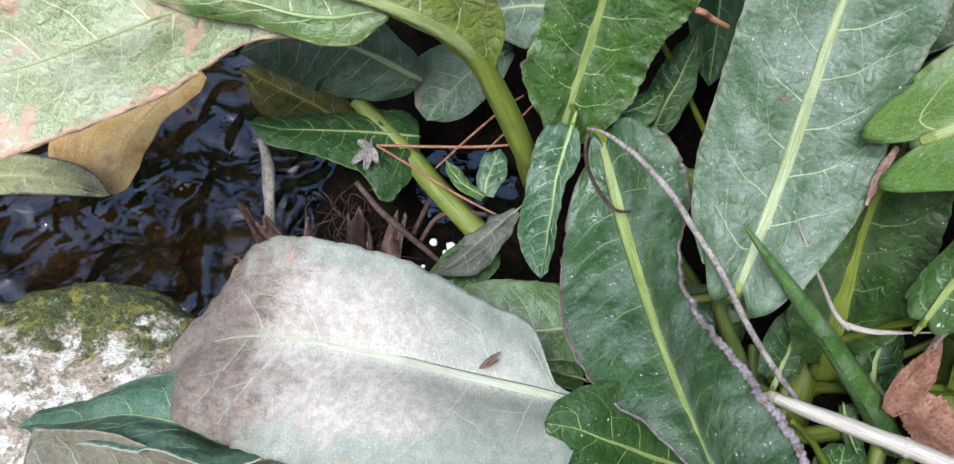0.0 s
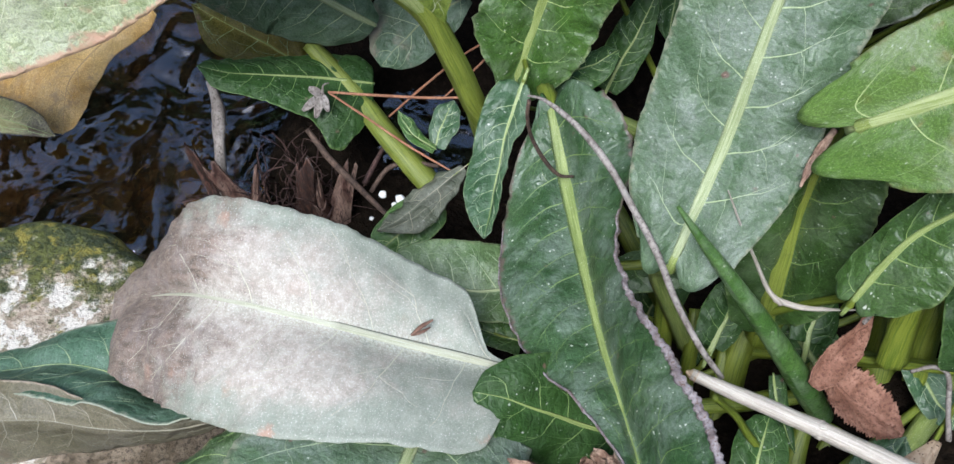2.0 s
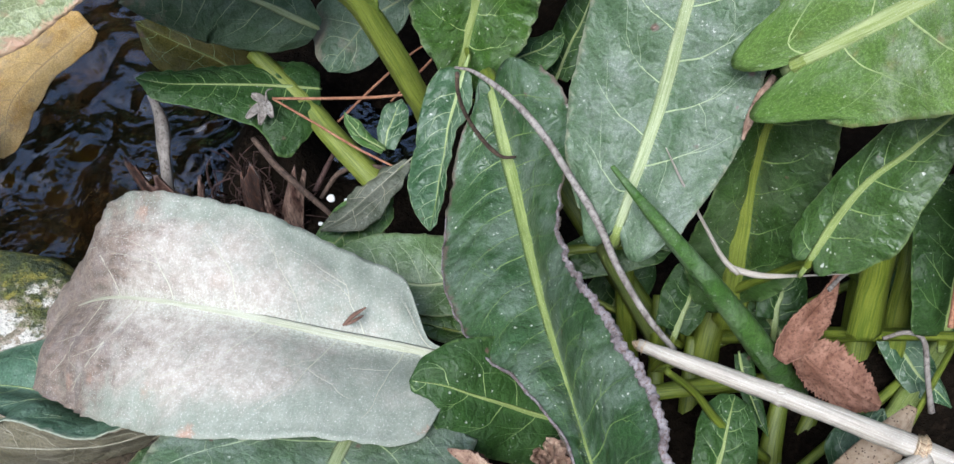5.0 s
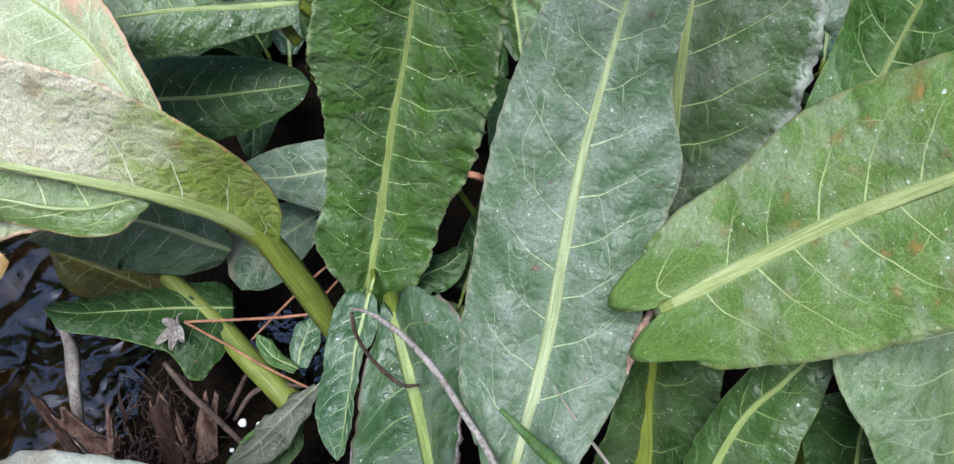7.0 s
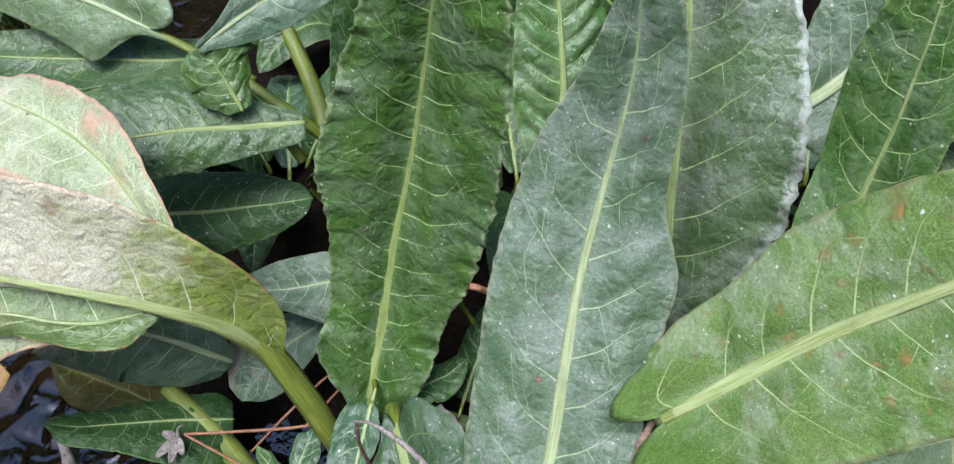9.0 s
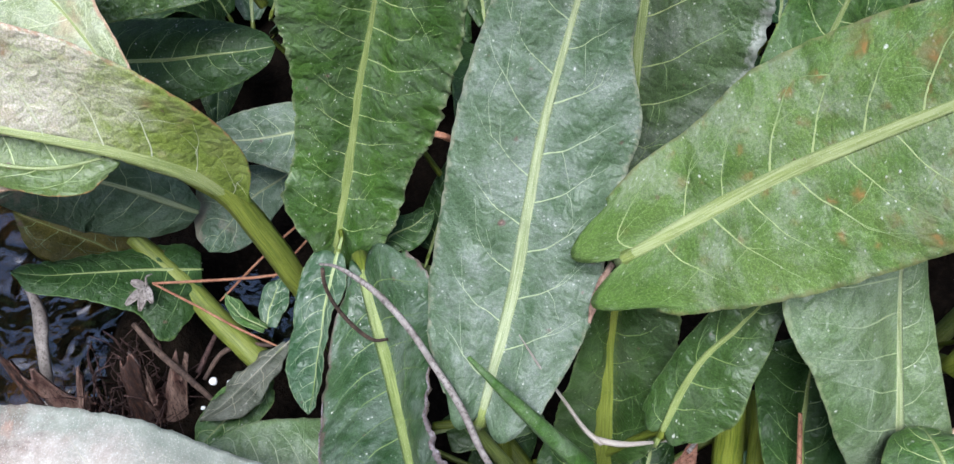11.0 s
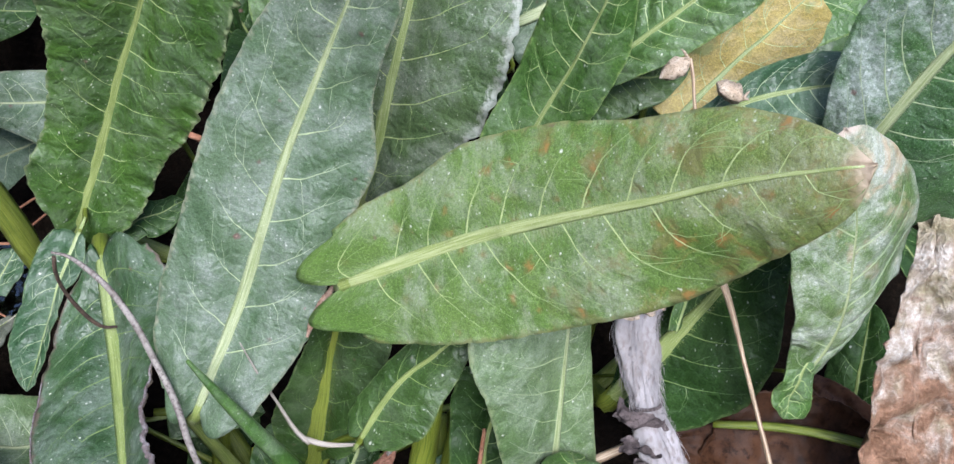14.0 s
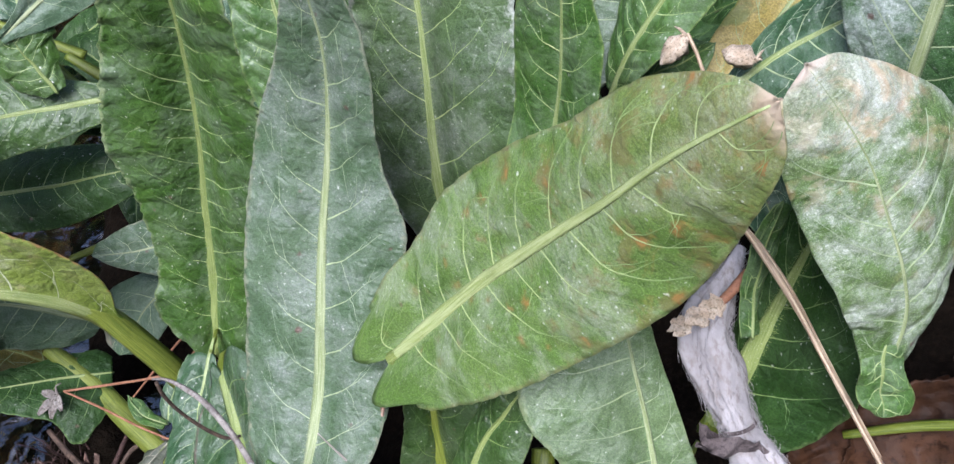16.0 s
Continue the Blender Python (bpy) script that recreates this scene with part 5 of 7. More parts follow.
leaf(left, "cream", "big yellow-green dock leaf with brown patches",
     [(-49, 350, 220), (-90, 349, 213), (-131, 342, 214), (-170, 334, 204), (-209, 326, 193), (-249, 321, 184), (-290, 317, 175)],
     [7.5, 15.1, 22.9, 18.1, 28.9, 35.8, 36.0, 39.2, 36.8, 26.6, 0], [-11, -9, 11],
     [11.1, 16.0, 22.5, 29.2, 35.0, 41.5, 45.1, 35.9, 24.0, 9.6, 0], [23, 4, 4],
     (0.36, -0.72, 0.60), lobe=0.0, rib=.7, pucker=.5, ripple=.6, nv=9, spots=1, underside=1, petiole=0)
leaf(left, "yellow", "yellow-green dock leaf lobe with a brown folded rim",
     [(-48, 338, 214), (-67, 336, 212), (-85, 336, 214), (-104, 338, 219), (-122, 339, 222), (-141, 342, 226), (-159, 347, 230)],
     [8.4, 10.5, 13.6, 13.0, 10.8, 11.1, 11.3, 10.4, 9.7, 5.1, 0], [3, -23, -19],
     [24.2, 31.4, 37.7, 41.2, 43.3, 43.6, 43.5, 40.6, 37.0, 34.3, 0], [-16, -11, -11],
     (0.39, -0.74, 0.55), lobe=6.7, rib=1.0, pucker=.2, ripple=.6, nv=6, petiole=0)
leaf(left, "orange", "orange-yellow dying leaf hanging to the water",
     [(-178, 439, 87), (-191, 429, 82), (-204, 419, 77), (-216, 408, 71), (-225, 395, 65), (-226, 379, 59), (-225, 363, 53)],
     [6.9, 9.6, 12.6, 12.3, 12.3, 16.4, 18.1, 15.1, 10.4, 7.3, 0], [38, 39, 28],
     [13.5, 18.1, 23.4, 25.7, 30.1, 35.1, 46.5, 41.0, 27.0, 15.9, 0], [-33, -33, -15],
     (0.35, -0.66, 0.67), lobe=0.0, rib=.9, pucker=.3, ripple=.5, nv=7, underside=1, petiole=0)
leaf(left, "rotting", "mottled olive leaf end with a blackened rim",
     [(-332, 372, 66), (-314, 368, 68), (-295, 365, 69), (-276, 363, 71), (-258, 360, 72), (-240, 355, 71), (-221, 350, 68)],
     [10.8, 14.4, 15.5, 15.2, 14.8, 13.8, 12.7, 12.1, 8.8, 3.6, 0], [-6, -13, 5],
     [5.8, 9.3, 14.5, 14.2, 12.5, 11.4, 10.4, 7.1, 4.3, 2.7, 0], [11, 6, -6],
     (0.45, -0.59, 0.67), lobe=0.0, rib=.7, pucker=.3, ripple=.4, nv=6, underside=1, petiole=0)
leaf(left, "mist", "dark blue-green dock leaf over the water",
     [(-34, 412, 104), (-49, 411, 115), (-65, 411, 126), (-82, 410, 136), (-100, 407, 141), (-118, 403, 142), (-135, 396, 139)],
     [13.0, 19.9, 26.3, 31.5, 37.3, 38.2, 36.7, 29.4, 21.5, 10.7, 0], [-32, -34, -41],
     [5.7, 8.7, 13.2, 15.5, 21.2, 23.7, 19.3, 11.9, 6.3, 2.6, 0], [-2, 22, 19],
     (0.16, -0.75, 0.64), lobe=0.5, rib=2.2, pucker=.2, ripple=.4, nv=8, petiole=0)
leaf(left, "mist", "small rounded blue-green dock leaf",
     [(21, 427, 116), (11, 424, 111), (0, 421, 106), (-9, 417, 100), (-17, 413, 92), (-25, 409, 85), (-32, 404, 77)],
     [4.9, 6.8, 9.8, 15.0, 18.0, 18.9, 18.1, 15.0, 11.0, 4.3, 0], [14, 9, 10],
     [3.4, 5.8, 9.3, 15.8, 21.1, 26.9, 30.6, 24.4, 15.3, 11.1, 0], [-16, -15, -15],
     (0.02, -0.73, 0.68), lobe=0.0, rib=.9, pucker=.1, ripple=.2, nv=6, petiole=0)
leaf(left, "deep", "ragged green dock leaf reaching over the stream",
     [(-36, 393, 74), (-52, 391, 78), (-69, 389, 82), (-85, 385, 87), (-102, 382, 91), (-118, 379, 95), (-135, 379, 100)],
     [19.9, 26.5, 35.1, 45.1, 29.9, 22.5, 16.8, 13.0, 10.6, 4.3, 0], [23, 31, 27],
     [12.9, 17.1, 20.0, 19.1, 18.7, 18.3, 16.0, 13.5, 10.5, 7.8, 0], [-37, -50, -55],
     (0.16, -0.69, 0.71), lobe=0.0, rib=1.2, pucker=.3, ripple=1.0, nv=8, petiole=0)
leaf(left, "olive", "small olive dock leaf, darkened for shade, low by the water",
     [(-87, 427, 52), (-99, 432, 56), (-110, 437, 60), (-122, 441, 64), (-134, 445, 68), (-145, 448, 73), (-157, 452, 78)],
     [6.8, 8.6, 11.2, 14.0, 18.2, 20.7, 21.1, 16.3, 8.1, 3.3, 0], [14, 16, 15],
     [9.2, 11.5, 14.5, 14.0, 13.3, 12.7, 11.4, 10.1, 7.1, 2.9, 0], [-2, -6, -22],
     (0.20, -0.71, 0.67), lobe=0.0, rib=.8, pucker=.2, ripple=.3, nv=5, petiole=0)
leaf(left, "green", "tiny curled green leaf among the stems",
     [(4, 343, 75), (-1, 345, 77), (-6, 347, 79), (-10, 350, 80), (-13, 354, 82), (-16, 358, 83), (-18, 363, 85)],
     [4.2, 4.5, 4.9, 4.9, 5.5, 4.8, 3.9, 2.6, 1.3, 0.5, 0], [55, 46, 37],
     [3.8, 4.0, 4.3, 4.9, 5.5, 6.0, 6.2, 5.7, 3.5, 1.4, 0], [-66, -42, -32],
     (0.02, -0.66, 0.75), lobe=0.0, rib=.6, pucker=.1, ripple=.2, nv=4, petiole=0)
leaf(left, "teal", "tiny rounded dark leaf among the stems",
     [(4, 346, 72), (5, 350, 75), (6, 354, 78), (8, 358, 80), (10, 363, 82), (12, 367, 84), (14, 372, 85)],
     [4.1, 4.4, 4.9, 5.7, 7.1, 7.6, 8.2, 6.9, 3.4, 1.4, 0], [-23, -19, -17],
     [5.7, 6.1, 6.8, 8.0, 9.4, 10.1, 8.5, 6.9, 3.8, 1.5, 0], [23, 23, 24],
     (-0.01, -0.67, 0.75), lobe=0.0, rib=.6, pucker=.1, ripple=.2, nv=4, petiole=0)
leaf(far, "sage", "pale dock leaf with pinkish worn edge",
     [(-67, 534, 263), (-89, 543, 272), (-111, 551, 280), (-132, 560, 288), (-154, 568, 296), (-176, 577, 303), (-198, 585, 311)],
     [4.0, 6.9, 16.9, 35.3, 30.8, 29.2, 27.8, 25.2, 23.4, 13.6, 0], [-21, -18, -11],
     [27.2, 29.8, 33.6, 34.8, 36.3, 32.7, 29.2, 19.4, 9.7, 3.9, 0], [16, 16, 19],
     (0.33, -0.87, 0.37), lobe=12.0, rib=1.7, pucker=.2, ripple=.4, nv=7, petiole=0)
# the darker looks of these lower leaves hold shade in their colour
leaf(far, "dark", "green dock leaf lying under a paler one",
     [(-36, 538, 241), (-66, 544, 237), (-97, 549, 237), (-127, 552, 238), (-158, 556, 239), (-188, 562, 240), (-218, 569, 239)],
     [10.3, 12.2, 13.7, 16.4, 21.1, 24.0, 22.7, 19.6, 17.5, 10.6, 0], [46, 37, 36],
     [9.0, 14.4, 15.6, 18.1, 19.7, 20.6, 18.6, 15.8, 13.5, 12.2, 0], [-32, -22, -20],
     (0.32, -0.84, 0.44), lobe=0.0, rib=1.3, pucker=.3, ripple=.4, nv=7, underside=1, petiole=0)
leaf(far, "dark", "glossy ridged green dock leaf with a bright rib",
     [(24, 455, 240), (3, 454, 240), (-17, 452, 241), (-38, 451, 242), (-58, 450, 241), (-79, 448, 240), (-100, 447, 238)],
     [9.2, 11.6, 13, 15.1, 19, 22.3, 23.9, 22.3, 20.2, 12.6, 0], [13, 6, 9],
     [6.1, 7.8, 10.2, 14.5, 22, 31.6, 34.1, 33.2, 30.1, 28.3, 0], [-16, -23, -21],
     (0.21, -0.83, 0.53), lobe=0.0, rib=2.0, pucker=.3, ripple=.6, nv=11, petiole=0)
leaf(far, "deep", "green dock leaf with a rounded tip in shade",
     [(-102, 473, 172), (-81, 471, 173), (-60, 469, 174), (-40, 466, 176), (-19, 464, 179), (1, 463, 181), (22, 462, 184)],
     [16.0, 21.7, 23.4, 24.6, 25.3, 24.8, 22.8, 18.4, 13.0, 8.5, 0], [-12, -15, -19],
     [12.6, 18.2, 23.1, 24.8, 27.2, 26.4, 23.3, 18.5, 13.2, 8.9, 0], [12, 11, 10],
     (0.20, -0.78, 0.59), lobe=0.0, rib=1.8, pucker=.2, ripple=.4, nv=9, petiole=0)
leaf(far, "dusty", "small grey-green dock leaf tip beside the quilted one",
     [(54, 422, 154), (41, 422, 152), (28, 423, 151), (15, 423, 149), (2, 423, 148), (-11, 424, 148), (-25, 426, 148)],
     [14.7, 18.1, 21.3, 22.9, 25.2, 19.1, 13.0, 8.5, 5.0, 2.0, 0], [12, 16, 12],
     [12.0, 13.8, 14.8, 16.3, 18.7, 18.9, 17.8, 14.2, 10.0, 7.4, 0], [-15, -11, -9],
     (0.11, -0.73, 0.67), lobe=0.0, rib=1.2, pucker=.2, ripple=.5, nv=7, petiole=0)
leaf(far, "mist", "pale green dock leaf bent over and folded",
     [(-25, 457, 286), (-11, 464, 293), (3, 470, 300), (18, 476, 306), (34, 480, 311), (49, 485, 317), (64, 490, 323)],
     [2.7, 3.4, 3.9, 6.7, 13.2, 17.6, 18.6, 17.8, 11.6, 4.6, 0], [33, 1, -11],
     [3.2, 4.2, 7.1, 12, 16.4, 17.8, 15.7, 12.2, 6, 2.4, 0], [-2, 7, 7],
     (0.12, -0.90, 0.42), lobe=0.0, rib=1.2, pucker=.2, ripple=.4, nv=7, petiole=0)
leaf(far, "vivid", "shaded lower fold of a bent dock leaf",
     [(-7, 449, 253), (-9, 451, 258), (-12, 453, 264), (-14, 455, 269), (-17, 456, 275), (-19, 458, 281), (-20, 458, 287)],
     [8.6, 9.8, 11.6, 14.4, 18.9, 20, 19.2, 17.5, 12.5, 8.6, 0], [-19, -18, -17],
     [6.6, 7.2, 8.2, 9.9, 12.5, 15.9, 20.2, 21.8, 18.1, 15.1, 0], [-18, -10, -5],
     (0.18, -0.86, 0.48), lobe=0.0, rib=1.2, pucker=.2, ripple=.4, nv=6, petiole=0)
leaf(back_plant, "deep", "dark dock leaf edge behind the quilted leaf",
     [(55, 400, 256), (55, 406, 274), (57, 413, 293), (59, 418, 312), (64, 424, 330), (71, 429, 348), (78, 433, 366)],
     [7.8, 9.5, 10.7, 13.1, 12.9, 12.5, 11.9, 9.1, 7.1, 2.8, 0], [-2, 5, 24],
     [13.2, 15.4, 15.8, 16.3, 16.6, 16.1, 14.6, 11.7, 6.0, 2.4, 0], [6, 6, 3],
     (0.03, -0.89, 0.45), lobe=0.0, rib=1.3, pucker=.3, ripple=.6, nv=9)
leaf(back_plant, "deep", "small dark dock leaf in the gap between large ones",
     [(68, 352, 121), (74, 355, 123), (79, 359, 126), (86, 361, 128), (92, 363, 129), (98, 366, 132), (104, 369, 134)],
     [6.6, 7.5, 8.7, 10.8, 10.3, 10.5, 10.1, 8.7, 7.6, 3.6, 0], [-28, -31, -39],
     [7.4, 8.2, 9.3, 10.6, 12.1, 13.0, 10.9, 8.0, 4.9, 2.0, 0], [30, 25, 25],
     (-0.17, -0.71, 0.69), lobe=0.0, rib=1.0, pucker=.2, ripple=.4, nv=6)
leaf(back_plant, "deep", "narrow shaded dock leaf in the gap",
     [(101, 365, 105), (105, 371, 113), (109, 377, 120), (114, 382, 128), (118, 388, 136), (122, 394, 144), (125, 400, 152)],
     [7.5, 8.7, 9.9, 11.4, 14.0, 13.9, 13.0, 10.2, 6.5, 4.3, 0], [-26, -17, -23],
     [6.0, 7.4, 9.5, 11.0, 10.9, 10.7, 8.0, 5.3, 2.6, 1.1, 0], [10, 8, 6],
     (-0.21, -0.72, 0.66), lobe=0.0, rib=1.0, pucker=.3, ripple=.6, nv=7)
leaf(centre, "dark", "small green dock leaf behind the grey one's foot",
     [(97, 243, 111), (105, 244, 112), (113, 244, 113), (121, 245, 113), (129, 245, 113), (137, 244, 113), (145, 243, 111)],
     [5.4, 6.2, 7.5, 9.1, 9.4, 9.6, 9.5, 9.0, 7.0, 2.9, 0], [-27, -26, -33],
     [10.8, 12.1, 12.9, 12.8, 12.6, 12.4, 11.5, 9.8, 6.7, 2.6, 0], [17, 18, 32],
     (-0.26, -0.53, 0.80), lobe=0.0, rib=1.2, pucker=.2, ripple=.4, nv=5)
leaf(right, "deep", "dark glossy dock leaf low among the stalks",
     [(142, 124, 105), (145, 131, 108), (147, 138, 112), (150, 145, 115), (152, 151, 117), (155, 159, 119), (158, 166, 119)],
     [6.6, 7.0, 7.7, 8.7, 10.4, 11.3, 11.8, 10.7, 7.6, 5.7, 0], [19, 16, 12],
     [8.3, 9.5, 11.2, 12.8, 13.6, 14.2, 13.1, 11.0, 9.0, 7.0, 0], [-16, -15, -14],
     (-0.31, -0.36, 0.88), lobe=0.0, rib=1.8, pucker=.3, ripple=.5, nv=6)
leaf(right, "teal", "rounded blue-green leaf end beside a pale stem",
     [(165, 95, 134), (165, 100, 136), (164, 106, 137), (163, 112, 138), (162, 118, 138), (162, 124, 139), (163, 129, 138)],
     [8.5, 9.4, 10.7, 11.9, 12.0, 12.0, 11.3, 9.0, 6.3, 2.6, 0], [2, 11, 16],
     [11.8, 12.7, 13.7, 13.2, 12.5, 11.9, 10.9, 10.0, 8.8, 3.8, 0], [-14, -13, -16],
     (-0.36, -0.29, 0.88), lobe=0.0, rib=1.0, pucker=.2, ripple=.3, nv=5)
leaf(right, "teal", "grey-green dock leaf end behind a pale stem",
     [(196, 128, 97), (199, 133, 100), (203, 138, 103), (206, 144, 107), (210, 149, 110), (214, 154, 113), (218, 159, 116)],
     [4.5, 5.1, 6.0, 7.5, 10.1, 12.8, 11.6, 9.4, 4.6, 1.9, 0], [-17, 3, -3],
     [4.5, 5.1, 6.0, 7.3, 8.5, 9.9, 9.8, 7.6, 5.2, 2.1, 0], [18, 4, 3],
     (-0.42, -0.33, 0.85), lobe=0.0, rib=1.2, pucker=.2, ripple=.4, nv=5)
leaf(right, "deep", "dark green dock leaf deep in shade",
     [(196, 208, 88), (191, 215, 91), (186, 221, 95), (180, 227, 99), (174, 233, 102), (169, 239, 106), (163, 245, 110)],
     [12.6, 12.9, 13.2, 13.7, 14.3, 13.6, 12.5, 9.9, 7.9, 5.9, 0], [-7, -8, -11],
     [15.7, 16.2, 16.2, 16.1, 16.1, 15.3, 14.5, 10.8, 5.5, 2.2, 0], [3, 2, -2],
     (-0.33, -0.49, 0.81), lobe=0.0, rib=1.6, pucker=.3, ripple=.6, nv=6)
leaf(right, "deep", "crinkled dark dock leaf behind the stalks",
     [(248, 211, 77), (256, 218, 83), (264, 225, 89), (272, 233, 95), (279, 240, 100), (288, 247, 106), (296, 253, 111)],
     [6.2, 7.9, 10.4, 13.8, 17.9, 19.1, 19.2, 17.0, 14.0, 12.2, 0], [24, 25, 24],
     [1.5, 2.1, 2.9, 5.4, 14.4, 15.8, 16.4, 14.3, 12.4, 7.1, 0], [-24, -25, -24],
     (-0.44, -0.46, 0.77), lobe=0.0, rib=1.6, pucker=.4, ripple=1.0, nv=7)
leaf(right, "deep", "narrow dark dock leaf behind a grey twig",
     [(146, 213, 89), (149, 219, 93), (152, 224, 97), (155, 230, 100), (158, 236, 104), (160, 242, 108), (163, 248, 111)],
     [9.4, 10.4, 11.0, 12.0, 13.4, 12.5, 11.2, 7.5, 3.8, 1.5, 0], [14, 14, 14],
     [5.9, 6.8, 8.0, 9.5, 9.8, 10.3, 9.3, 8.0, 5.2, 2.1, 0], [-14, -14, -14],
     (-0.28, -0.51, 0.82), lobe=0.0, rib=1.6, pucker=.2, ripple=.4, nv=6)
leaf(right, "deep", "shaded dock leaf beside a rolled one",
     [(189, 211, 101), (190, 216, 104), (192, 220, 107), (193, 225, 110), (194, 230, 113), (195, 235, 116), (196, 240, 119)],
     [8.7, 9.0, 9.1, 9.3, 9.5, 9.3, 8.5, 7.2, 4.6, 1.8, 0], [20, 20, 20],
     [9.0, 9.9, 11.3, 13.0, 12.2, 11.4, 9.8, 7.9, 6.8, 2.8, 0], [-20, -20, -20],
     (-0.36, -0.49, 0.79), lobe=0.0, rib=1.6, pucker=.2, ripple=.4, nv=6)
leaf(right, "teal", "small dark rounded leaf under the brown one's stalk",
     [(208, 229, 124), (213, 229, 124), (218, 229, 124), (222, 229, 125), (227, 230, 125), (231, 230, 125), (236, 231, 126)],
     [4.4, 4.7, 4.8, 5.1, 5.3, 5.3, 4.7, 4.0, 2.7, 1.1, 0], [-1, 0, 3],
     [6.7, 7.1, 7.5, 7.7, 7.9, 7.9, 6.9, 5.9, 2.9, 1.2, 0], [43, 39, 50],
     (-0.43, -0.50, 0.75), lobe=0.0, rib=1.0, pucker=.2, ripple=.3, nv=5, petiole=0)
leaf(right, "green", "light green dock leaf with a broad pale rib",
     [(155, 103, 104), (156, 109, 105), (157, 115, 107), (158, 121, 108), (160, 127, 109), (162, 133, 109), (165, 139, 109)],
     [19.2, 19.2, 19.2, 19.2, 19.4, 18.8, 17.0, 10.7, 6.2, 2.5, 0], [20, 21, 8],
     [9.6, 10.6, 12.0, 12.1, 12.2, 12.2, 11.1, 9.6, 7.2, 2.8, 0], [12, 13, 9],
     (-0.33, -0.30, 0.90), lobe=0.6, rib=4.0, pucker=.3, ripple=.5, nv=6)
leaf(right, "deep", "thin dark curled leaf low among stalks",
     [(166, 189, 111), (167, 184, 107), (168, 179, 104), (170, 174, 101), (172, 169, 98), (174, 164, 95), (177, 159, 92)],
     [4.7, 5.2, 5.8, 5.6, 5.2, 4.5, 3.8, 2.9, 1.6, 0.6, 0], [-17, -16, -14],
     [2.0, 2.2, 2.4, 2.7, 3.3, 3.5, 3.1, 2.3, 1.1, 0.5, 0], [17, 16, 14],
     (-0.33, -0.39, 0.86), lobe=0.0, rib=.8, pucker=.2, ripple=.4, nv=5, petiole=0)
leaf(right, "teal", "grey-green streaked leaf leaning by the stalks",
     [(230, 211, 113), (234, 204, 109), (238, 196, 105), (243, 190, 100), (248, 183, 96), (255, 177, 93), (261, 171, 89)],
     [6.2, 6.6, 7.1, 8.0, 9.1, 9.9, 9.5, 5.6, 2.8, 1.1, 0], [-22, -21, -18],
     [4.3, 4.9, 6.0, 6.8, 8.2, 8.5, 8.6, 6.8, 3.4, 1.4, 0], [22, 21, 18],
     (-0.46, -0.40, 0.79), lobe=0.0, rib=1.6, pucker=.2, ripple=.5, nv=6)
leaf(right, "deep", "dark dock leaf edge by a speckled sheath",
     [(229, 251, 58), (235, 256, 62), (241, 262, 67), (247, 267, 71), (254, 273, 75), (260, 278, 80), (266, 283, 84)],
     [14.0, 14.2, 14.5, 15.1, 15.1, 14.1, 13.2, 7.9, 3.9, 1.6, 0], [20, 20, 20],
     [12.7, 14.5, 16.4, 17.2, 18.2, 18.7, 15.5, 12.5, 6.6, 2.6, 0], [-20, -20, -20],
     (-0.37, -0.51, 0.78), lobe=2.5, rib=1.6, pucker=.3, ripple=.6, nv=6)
leaf(right, "deep", "dark dock leaf standing behind the frosted one",
     [(432, 166, 172), (436, 178, 181), (440, 190, 190), (443, 201, 198), (446, 212, 207), (449, 223, 216), (452, 234, 225)],
     [6.0, 8.0, 11.0, 14.5, 17.0, 18.0, 17.0, 14.0, 10.0, 6.0, 0], [16, 12, 10],
     [6.0, 8.0, 11.0, 14.5, 17.0, 18.0, 17.0, 14.0, 10.0, 6.0, 0], [8, 4, 2],
     (-0.90, -0.42, 0.05), lobe=0.0, rib=1.8, pucker=.3, ripple=.6, nv=7)
leaf(centre, "deep", "dark dock leaf deep between stalks",
     [(117, 241, 37), (122, 247, 42), (126, 254, 47), (130, 260, 52), (135, 266, 57), (140, 272, 61), (145, 277, 66)],
     [10.6, 11.6, 12.6, 14.3, 16.7, 15.5, 13.7, 9.1, 4.6, 1.8, 0], [11, 10, 11],
     [9.2, 10.7, 13.0, 14.5, 15.1, 15.5, 14.4, 12.8, 8.7, 3.4, 0], [-11, -10, -11],
     (-0.14, -0.51, 0.85), lobe=0.0, rib=1.4, pucker=.3, ripple=.6, nv=6)
leaf(centre, "deep", "shaded dock leaf low behind the twig",
     [(152, 215, 29), (155, 222, 34), (158, 228, 39), (161, 234, 45), (164, 241, 50), (167, 247, 55), (170, 254, 60)],
     [12.4, 13.8, 14.0, 14.5, 15.0, 14.5, 13.1, 11.7, 6.1, 2.4, 0], [15, 15, 15],
     [8.3, 9.8, 11.9, 13.9, 14.5, 15.3, 13.6, 11.3, 7.9, 3.2, 0], [-15, -15, -15],
     (-0.20, -0.46, 0.86), lobe=0.0, rib=1.4, pucker=.3, ripple=.6, nv=6)



